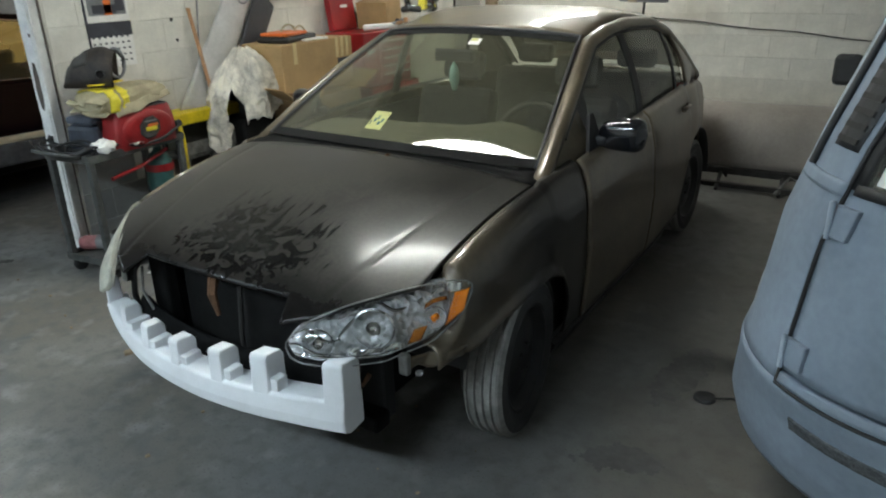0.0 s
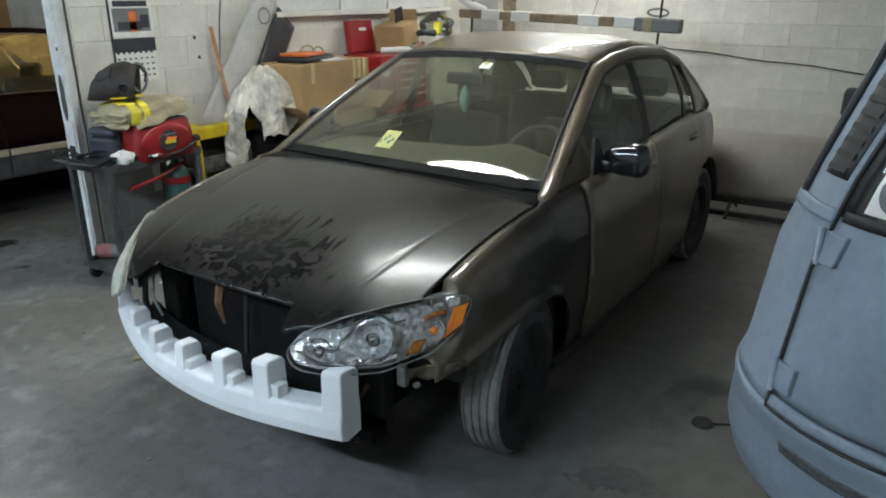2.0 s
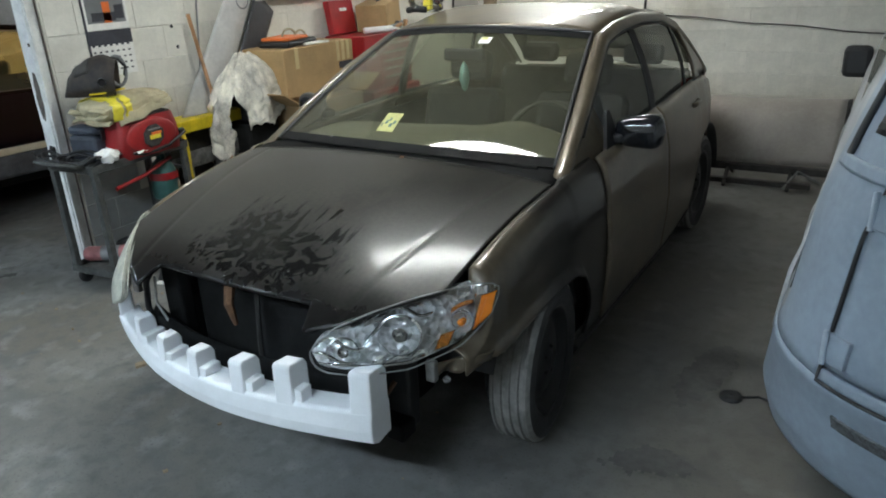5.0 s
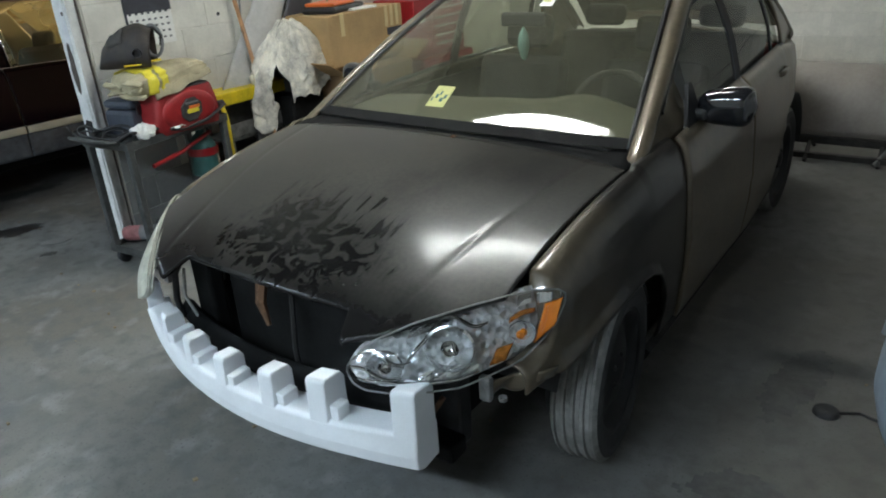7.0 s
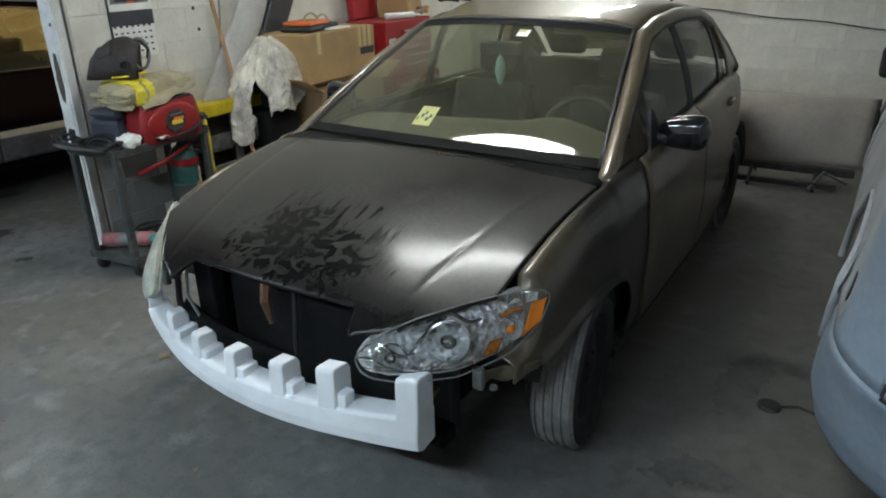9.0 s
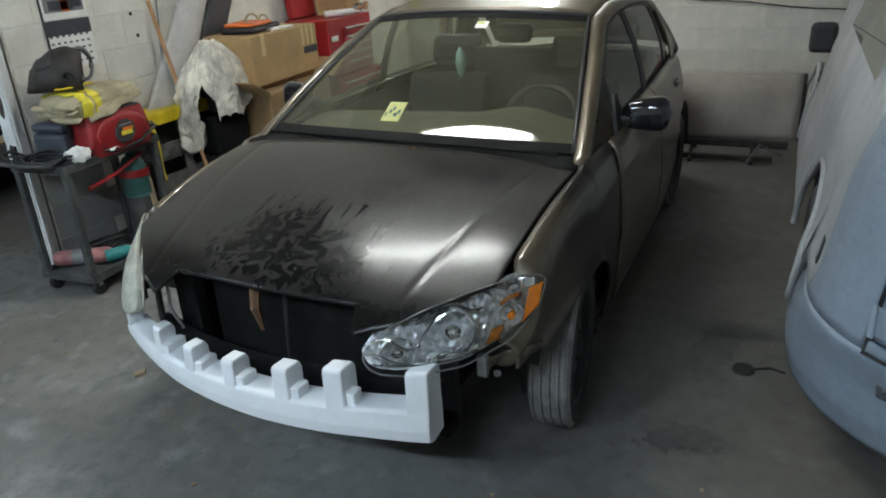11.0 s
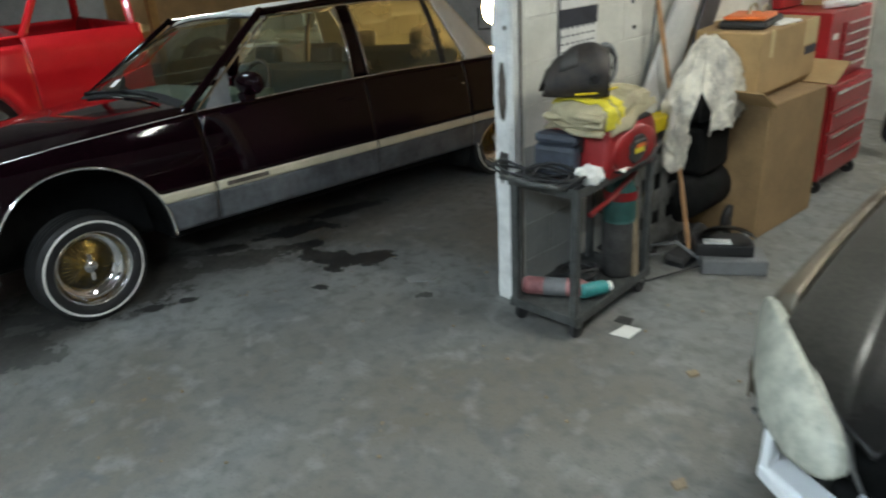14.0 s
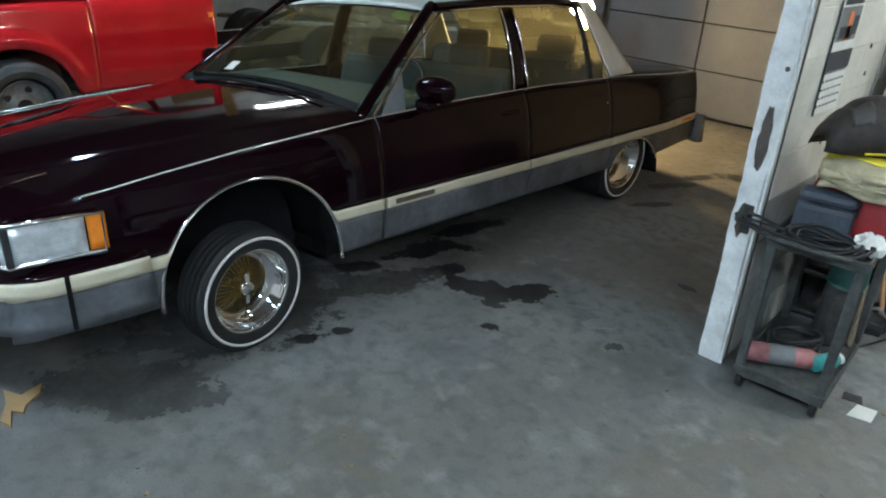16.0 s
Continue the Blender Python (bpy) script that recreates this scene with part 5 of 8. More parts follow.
part("vinyl_roof", grid_bm(lux_roof, 24, 20), M_VINYL, luxo, "white vinyl roof covering", smooth=True, thick=0.02)
part("rear_screen", grid_bm(lambda s, t: ((2 * s - 1) * lerp(0.56, 0.66, t), lerp(2.69, 3.14, t), lerp(1.405, 1.0, t) + 0.02 * (1 - (2 * s - 1) ** 2)), 12, 8), M_LUXREAR, luxo, smooth=True).visible_shadow = False
part("boot_lid", grid_bm(lambda s, t: ((2 * s - 1) * lerp(0.90, 0.86, t), lerp(3.05, 4.12, min(1, t / 0.75)) + (0.05 * (t - 0.75) / 0.25 if t > 0.75 else 0), (0.965 - 0.075 * t / 0.75 + 0.02 * (1 - (2 * s - 1) ** 2) - 0.045 * abs(2 * s - 1) ** 6) if t <= 0.75 else lerp(0.885, 0.55, (t - 0.75) / 0.25)), 20, 20), M_MAROON, luxo, smooth=True, thick=0.015)
for sg in (1, -1):
    part("a_pillar", grid_bm(lambda s, t: (sg * (lerp(0.905, 0.688, s) - 0.05 * t), lerp(0.66, 1.36, s) - 0.045 * t, lerp(0.908, 1.405, s) + 0.022 * math.sin(math.pi * t)), 14, 6), M_MAROON, luxo, smooth=True, thick=0.012)
    part("roof_rail", tube_bm([(sg * 0.695, 1.34, 1.395), (sg * 0.712, 1.75, 1.415), (sg * 0.715, 2.3, 1.412), (sg * 0.70, 2.70, 1.385)], 0.024, 8), M_MAROON, luxo, smooth=True)
    part("drip_trim", tube_bm([(sg * 0.905, 0.72, 0.922), (sg * 0.80, 1.08, 1.19), (sg * 0.715, 1.36, 1.375), (sg * 0.735, 1.8, 1.392), (sg * 0.735, 2.3, 1.390), (sg * 0.725, 2.62, 1.365)], 0.008, 6), M_CHROME, luxo, "chrome drip moulding", smooth=True)

    def lux_glass(b0, t0, b1, t1, push=0.0, sg=sg):
        def fn(s, t):
            vb, vt = lerp(b0, b1, s), lerp(t0, t1, s)
            ub = lux_u(vb, lux_belt(vb)) - 0.03
            return (sg * (lerp(ub, 0.722, t) + 0.02 * math.sin(math.pi * t) + push), lerp(vb, vt, t), lerp(lux_belt(vb), 1.385, t))
        return fn
    part("front_window", grid_bm(lux_glass(0.86, 1.36, 1.80, 1.84), 12, 8), M_LUXWIN, luxo, smooth=True).visible_shadow = False
    part("rear_window", grid_bm(lux_glass(1.90, 1.92, 2.56, 2.56), 12, 8), M_LUXREAR, luxo, smooth=True).visible_shadow = False
    part("quarter_window", grid_bm(lux_glass(2.60, 2.59, 2.80, 2.68), 6, 8), M_LUXREAR, luxo, smooth=True).visible_shadow = False
    part("window_post", grid_bm(lux_glass(1.785, 1.83, 1.915, 1.935, 0.008), 4, 8), M_MAROON, luxo, smooth=True, thick=0.012)
    part("window_post", grid_bm(lux_glass(2.555, 2.555, 2.605, 2.595, 0.008), 2, 8), M_BLACK, luxo, smooth=True, thick=0.012)
    part("post_trim", tube_bm([lux_glass(1.785, 1.83, 1.79, 1.835, 0.014)(0, t / 6) for t in range(7)], 0.006, 6), M_CHROME, luxo, smooth=True)
    part("post_trim", tube_bm([lux_glass(1.91, 1.93, 1.915, 1.935, 0.014)(0, t / 6) for t in range(7)], 0.006, 6), M_CHROME, luxo, smooth=True)
    part("mirror_sail", grid_bm(lambda s, t: (sg * (0.915 - 0.10 * t), lerp(0.76, 0.92, s * (1 - 0.8 * t)) + 0.19 * t, lerp(0.914, 1.12, t)), 3, 4), M_GREY, luxo, thick=0.012)
    part("vinyl_pillar", grid_bm(lambda s, t: (sg * (lerp(0.722, 0.885, t) - 0.02 * s), lerp(lerp(2.62, 2.79, t), lerp(2.74, 3.12, t), s), lerp(1.40, 0.928, t)), 6, 10), M_VINYL, luxo, "white vinyl rear pillar", smooth=True, thick=0.02)
    part("pillar_trim", tube_bm([(sg * (lerp(0.735, 0.90, t / 8)), lerp(2.615, 2.80, t / 8), lerp(1.395, 0.922, t / 8)) for t in range(9)], 0.008, 6), M_CHROME, luxo, smooth=True)
    mr = part("door_mirror", grid_bm(lambda s, t: (sg * (1.06 - 0.115 * math.cos(math.pi * t)), 0.98 + 0.055 * math.sin(math.pi * t) ** 0.5 * math.cos(2 * math.pi * s), 1.035 + 0.065 * math.sin(math.pi * t) ** 0.5 * math.sin(2 * math.pi * s)), 18, 12, close_u=True), M_MAROON, luxo, "maroon door mirror", smooth=True)
    part("mirror_stalk", box_bm(sg * 0.94, 0.95, 0.93, sg * 1.04, 1.02, 0.985), M_MAROON, mr, bevel=0.015)
    # lamps
    lm = part("headlamp", grid_bm(lambda s, t: (sg * lerp(0.42, 0.955, s), lerp(-1.035, -0.90, s ** 2.2), lerp(0.625, 0.755, t)), 12, 4), M_LAMPGLASS, luxo, "wide ribbed glass headlamp", smooth=True, thick=0.03)
    part("corner_lamp", grid_bm(lambda s, t: (sg * (lerp(0.958, 0.985, s)), lerp(-0.905, -0.665, s), lerp(0.625, 0.755, t)), 6, 4), M_LAMPGLASS, lm, smooth=True, thick=0.03)
    part("amber_lens", grid_bm(lambda s, t: (sg * lerp(0.976, 0.986, s), lerp(-0.655, -0.595, s), lerp(0.625, 0.757, t)), 4, 4), M_AMBER, lm, "amber side lens", smooth=True, thick=0.03)
    part("lamp_divider", box_bm(sg * 0.945, -0.918, 0.622, sg * 0.966, -0.896, 0.760), M_BLACK, lm, "dark bar between the lamp glasses", bevel=0.003)
    part("lamp_rim", tube_bm([(sg * 0.42, -1.05, 0.622), (sg * 0.75, -1.01, 0.622), (sg * 0.955, -0.91, 0.622), (sg * 0.992, -0.61, 0.622), (sg * 0.990, -0.605, 0.762), (sg * 0.955, -0.905, 0.765), (sg * 0.75, -1.0, 0.765), (sg * 0.42, -1.045, 0.765)], 0.009, 6, closed=True), M_CHROME, lm, "chrome lamp rim", smooth=True)
    part("tail_lamp", box_bm(sg * 0.74, 4.12, 0.56, sg * 0.85, 4.19, 0.82), M_RED, luxo, bevel=0.02)
    part("side_reflector", box_bm(sg * lux_u(3.85, 0.52), 3.78, 0.508, sg * (lux_u(3.85, 0.52) + 0.03), 3.98, 0.522), M_AMBER, luxo)


def bumper_pt(z0, z1, push, wrap):
    def fn(s, t):
        a = lerp(-1, 1, s)
        w = 0.995 + push
        if abs(a) > 0.62:
            k = (abs(a) - 0.62) / 0.38
            return (math.copysign(w - 0.05 * (1 - k) ** 3 - (1 - min(1, k * 3)) ** 2 * 0.10, a), lerp(-0.98, wrap, k) - push, lerp(z0, z1, t))
        return (a / 0.62 * (w - 0.15), -1.13 + 0.15 * (abs(a) / 0.62) ** 4 - push, lerp(z0, z1, t))
    return fn


part("front_bumper", grid_bm(bumper_pt(0.355, 0.495, 0.0, -0.455), 50, 4), M_CLAD, luxo, "grey front bumper", smooth=True, thick=0.05)
part("bumper_strip", grid_bm(bumper_pt(0.498, 0.560, 0.010, -0.455), 50, 3), M_CREAM, luxo, "cream bumper strip", smooth=True, thick=0.05)
for q in (0.105, 0.895):
    part("bumper_joint", grid_bm(lambda s, t: bumper_pt(0.356, 0.561, 0.0125, -0.455)(lerp(q - 0.003, q + 0.003, s), t), 2, 3), M_NEAR_BLACK, luxo, "dark joint in the bumper", thick=0.004)
part("bumper_shelf", grid_bm(lambda s, t: tuple(lerp(a, b, t) for a, b in zip(bumper_pt(0.56, 0.56, 0.008, -0.46)(s, 0), bumper_pt(0.615, 0.615, -0.045, -0.50)(s, 0))), 50, 3), M_MAROON, luxo, smooth=True, thick=0.02)
part("grille", box_bm(-0.40, -1.06, 0.60, 0.40, -1.02, 0.80), M_CHROME, luxo, "chrome radiator grille", bevel=0.01)
for k in range(13):
    part("grille_bar", box_bm(-0.37 + k * 0.0617 - 0.006, -1.075, 0.62, -0.37 + k * 0.0617 + 0.006, -1.06, 0.78), M_CHROME, luxo)
part("rear_bumper", grid_bm(lambda s, t: (lerp(-0.96, 0.96, s), 4.20 - 0.10 * abs(2 * s - 1) ** 6, lerp(0.30, 0.52, t)), 20, 4), M_GREY, luxo, smooth=True, thick=0.06)
# near-black blocks added to stop light passing under and through the body
part("floor_pan", box_bm(-0.80, 0.48, 0.24, 0.80, 2.66, 0.34), M_NEAR_BLACK, luxo)
part("engine_bay_block", box_bm(-0.56, -0.95, 0.24, 0.56, 0.48, 0.78), M_NEAR_BLACK, luxo, "near-black block in the engine bay that stops light", bevel=0.03)
part("boot_floor_block", box_bm(-0.56, 2.66, 0.22, 0.56, 4.05, 0.50), M_NEAR_BLACK, luxo, bevel=0.03)
part("dashboard", grid_bm(lambda s, t: (lerp(-0.84, 0.84, s), lerp(0.74, 1.24, t), lerp(0.955, 0.965, t)), 12, 6), M_TEAL, luxo, "grey green dashboard", smooth=True, thick=0.05)
part("steering_wheel", tube_bm([(0.40 + 0.19 * math.cos(a), 1.34 + 0.08 * math.sin(a), 0.93 + 0.17 * math.sin(a)) for a in [2 * math.pi * k / 28 for k in range(28)]], 0.015, 8, closed=True), M_BLACK, luxo, smooth=True)
for y, z, nm in ((1.78, 0.38, "front_bench"), (2.70, 0.40, "rear_bench")):
    s = part(nm, box_bm(-0.78, y - 0.55, z, 0.78, y, z + 0.18), M_TEALSEAT, luxo, "grey leather bench seat", bevel=0.05)
    b = part("backrest", box_bm(-0.78, -0.07, 0, 0.78, 0.09, 0.55), M_TEALSEAT, s, bevel=0.06)
    b.matrix_local = pose(0, y, z + 0.12, -14)
    for x in (-0.40, 0.40):
        h = part("headrest", box_bm(-0.15, -0.05, 0, 0.15, 0.05, 0.16), M_TEALSEAT, s, bevel=0.04)
        h.matrix_local = pose(x, y + 0.14, z + 0.62, -12)
part("inspection_sticker", grid_bm(lambda s, t: raised(lux_screen(lerp(0.20, 0.25, s), lerp(0.10, 0.19, t)), 0.003), 3, 3), M_PAPER, luxo, "pale sticker inside the screen")


def wire_wheel(x, y, sg, steer=0.0):
    r, w = 0.290, 0.165
    zl = 0.290 - LIFT * (1 - y / 3.086)
    e = part("wheel", lathe_bm([(0.182, -0.07), (0.190, 0.066), (0.198, 0.076), (0.200, 0.070), (0.192, 0.060), (0.184, 0.050), (0.176, 0.006), (0.158, -0.002), (0.134, -0.012), (0.128, -0.060)], "x", 48), M_CHROME, luxo, "deep chrome wire wheel", smooth=True)
    e.matrix_local = ROLL.inverted() @ pose(x, y, zl, 0, 0, steer) @ Matrix.Diagonal((sg, 1, 1, 1))
    t = part("tyre", lathe_bm(tyre_profile(r, w), "x", 56), [M_BLACKTYRE, M_WHITEWALL], e, "tyre with a thin whitewall", smooth=True)
    t2 = part("whitewall", lathe_bm([(0.244, 0.080), (0.247, 0.0905), (0.256, 0.0905), (0.259, 0.080)], "x", 56), M_WHITEWALL, e, "thin white sidewall ring", smooth=True)
    hub = part("hub", lathe_bm([(0.032, -0.05), (0.036, 0.01), (0.036, 0.028), (0.030, 0.040), (0.0005, 0.042)], "x", 20), M_CHROME, e, "chrome knock-off hub", smooth=True)
    part("spinner_wing", box_bm(0.022, -0.012, -0.075, 0.036, 0.012, 0.075), M_CHROME, hub, bevel=0.005)
    for ring, (rh, xh, xr, tw) in enumerate(((0.036, 0.03, -0.014, 0.18), (0.036, -0.01, -0.035, -0.18))):
        for k in range(36):
            a = 2 * math.pi * (k + ring * 0.5) / 36
            b = a + tw
            bm = tube_bm([(xh, rh * math.cos(a), rh * math.sin(a)), (xr, 0.131 * math.cos(b), 0.131 * math.sin(b))], 0.0017, 4)
            part("spoke", bm, M_GOLD, e)
    part("rim_back", lathe_bm([(0.03, -0.065), (0.130, -0.060)], "x", 32), M_DARK, e)
    return e


for x, y, sg in ((0.845, 0.0, 1), (-0.845, 0.0, -1), (0.845, 3.086, 1), (-0.845, 3.086, -1)):
    wire_wheel(x, y, sg, 6.0 if y < 1 else 0)
# suspension arm in the open wheel well
part("suspension_arm", tube_bm([(0.55, 0.05, 0.25), (0.80, 0.02, 0.24)], 0.03, 8), M_DARK, luxo)

# ---- red pickup cab ----
pickup = empty("pickup_truck", pose(-9.0, 1.10, 0), "glossy red pickup truck cab with dark tyres", "truck")


def pick_u(z):
    return linear([(0.35, -0.05), (0.55, 0.0), (0.85, 0.0), (1.05, -0.03), (1.12, -0.10)], z)


def pick_low(v):
    return max(0.40, arch(v, 0.0, 0.43, 0.36))


for sg, ox in ((1, 0.0), (-1, -1.95)):
    for nm, v0, v1, top in (("front_fender", -0.95, 0.60, 1.08), ("cab_door", 0.606, 1.66, 1.14)):
        p = part(nm, grid_bm(lambda s, t: (ox + sg * (pick_u(lerp(top, pick_low(lerp(v0, v1, s)), t)) + (0.03 * math.exp(-((math.hypot(lerp(v0, v1, s), lerp(top, pick_low(lerp(v0, v1, s)), t) - 0.36) - 0.48) / 0.05) ** 2) if nm == "front_fender" else 0)), lerp(v0, v1, s), lerp(top, pick_low(lerp(v0, v1, s)), t)), 40, 20), M_RED, pickup, "glossy red body panel", smooth=True, thick=0.02)
    part("wheel_well", grid_bm(lambda s, t: (ox + sg * lerp(-0.45, -0.03, s), 0.48 * math.cos(math.pi * t), 0.36 + 0.48 * math.sin(math.pi * t)), 3, 14), M_BLACK, pickup, smooth=True, thick=0.01)
    wh = part("wheel", lathe_bm([(0.06, 0.06), (0.11, 0.055), (0.17, 0.03), (0.20, 0.06), (0.205, 0.09), (0.21, 0.07), (0.205, -0.1)], "x", 28), M_STEEL, pickup, "silver steel truck wheel", smooth=True)
    wh.matrix_local = pose(ox - sg * 0.055, 0.02, 0.340) @ Matrix.Diagonal((sg, 1, 1, 1))
    part("tyre", lathe_bm(tyre_profile(0.345, 0.24), "x", 40), M_RUBBER, wh)
    for k in range(5):
        a = 2 * math.pi * k / 5
        part("wheel_slot", lathe_bm([(0.026, 0.046), (0.026, 0.052), (0.001, 0.052)], "x", 10, m=pose(0, 0.135 * math.cos(a), 0.135 * math.sin(a))), M_BLACK, wh)
part("bonnet", grid_bm(lambda s, t: (lerp(-0.10, -1.85, s), lerp(-0.95, 0.62, t), 1.10 + 0.05 * math.sin(math.pi * s) + 0.04 * t - 0.03 * (1 - t) ** 4), 20, 12), M_RED, pickup, "glossy red bonnet", smooth=True, thick=0.02)
part("front_panel", box_bm(-1.90, -0.99, 0.50, -0.05, -0.93, 1.05), M_CHROME, pickup, bevel=0.02)
part("cab_back", box_bm(-1.93, 1.62, 0.42, -0.02, 1.665, 1.16), M_RED, pickup, bevel=0.015)
part("cab_floor", box_bm(-1.85, -0.9, 0.40, -0.1, 1.6, 0.46), M_DARK, pickup)
part("cab_roof", box_bm(-1.75, 0.95, 1.72, -0.20, 1.66, 1.78), M_RED, pickup, bevel=0.03)
for x in (-0.14, -1.81):
    part("cab_pillar", tube_bm([(x, 0.62, 1.12), (x + (0.08 if x < -1 else -0.08), 0.98, 1.74)], 0.035, 8), M_RED, pickup)
    part("cab_pillar", tube_bm([(x, 1.62, 1.12), (x + (0.08 if x < -1 else -0.08), 1.62, 1.74)], 0.045, 8), M_RED, pickup)
part("chassis_rail", box_bm(-0.55, 1.66, 0.42, -0.45, 3.4, 0.56), M_DARK, pickup)
part("chassis_rail", box_bm(-1.50, 1.66, 0.42, -1.40, 3.4, 0.56), M_DARK, pickup)
for x in (-0.2, -1.75):
    wh = part("wheel", lathe_bm([(0.06, 0.06), (0.20, 0.06), (0.205, -0.1)], "x", 20), M_STEEL, pickup)
    wh.matrix_local = pose(x, 3.1, 0.37)
    part("tyre", lathe_bm(tyre_profile(0.37, 0.24), "x", 32), M_RUBBER, wh)
part("marker_lamp", box_bm(-0.004, 1.60, 0.93, 0.012, 1.64, 0.97), M_AMBER, pickup)

# ---- blue-grey primer van, seen from its rear corner ----
# paler, greyer M_VAN: dust plus the lamp light falling on the sides
M_VAN_SIDE = material("dusty_lit_primer", (0.36, 0.37, 0.38), 0.6, var=0.25, scale=2.0, grain=40, bump=0.05, depth=0.003)
M_MESH = material("perforated_grey_plastic", (0.10, 0.105, 0.11), 0.7, var=0.5, scale=90, grain=160, bump=0.6, depth=0.01)
van = empty("panel_van", pose(0.968, 1.665, 0, 0, 0, -1.2), "blue-grey primer van with rear barn doors", "van")
VAN_HALF = [(0.20, 1.03), (0.32, 1.055), (0.46, 1.040), (0.57, 1.026), (0.62, 1.006), (0.68, 0.992), (1.00, 0.952), (1.25, 0.880), (1.60, 0.765), (1.86, 0.700), (1.95, 0.66)]
VAN_BACK = [(0.20, 0.24), (0.32, 0.185), (0.46, 0.135), (0.57, 0.13), (0.62, 0.148), (1.0, 0.157), (1.25, 0.155), (1.6, 0.165), (1.95, 0.20)]
VAN_TURN = [(0.20, 0.66), (0.32, 0.68), (0.46, 0.68), (0.57, 0.57), (0.62, 0.53), (0.68, 0.495), (1.0, 0.482), (1.25, 0.455), (1.6, 0.51), (1.95, 0.48)]
VAN_LONG = 3.7


def van_half(z):
    return linear(VAN_HALF, z)


def van_back(z):
    return linear(VAN_BACK, z)


def van_ring(a, z):
    """Plan outline at a height: 0 to 1 along the tail, 1 to 2 round the corner, 2 to 3 along the side."""
    h, b, r = van_half(z), van_back(z), linear(VAN_TURN, z)
    if a < 1:
        return (-a * (h - r), b)
    if a < 2:
        q = (a - 1) * math.pi / 2
        return (-(h - r) - r * math.sin(q), b + r - r * math.cos(q))
    d = (a - 2) * VAN_LONG
    return (-h + 0.10 * max(0, d - 2.7) ** 2, b + r + d)


def van_skin(a0, a1, z0, z1, sg, push=0.0):
    def fn(s, t):
        a = lerp(a1, a0, s) if sg > 0 else lerp(a0, a1, s)
        lo = z0(a) if callable(z0) else z0
        z = lerp(lo, max(z1, lo + 0.004), t)
        x, y = van_ring(a, z)
        x2, y2 = van_ring(a + 0.003, z)
        n = Vector((-(y2 - y), x2 - x)).normalized()
        return (sg * (x + n.x * push), y + n.y * push, z)
    return fn


def van_low(a):
    """Lower edge of the side: above the bumper at the corner, then the sill, cut by two wheel arches."""
    if a < 2.0:
        return 0.590
    d = (a - 2) * VAN_LONG
    lo = 0.590 if d < 0.34 else 0.30
    for c in (0.88, 3.42):
        k = 0.43 ** 2 - (d - c) ** 2
        if k > 0:
            lo = max(lo, 0.34 + math.sqrt(k))
    return lo


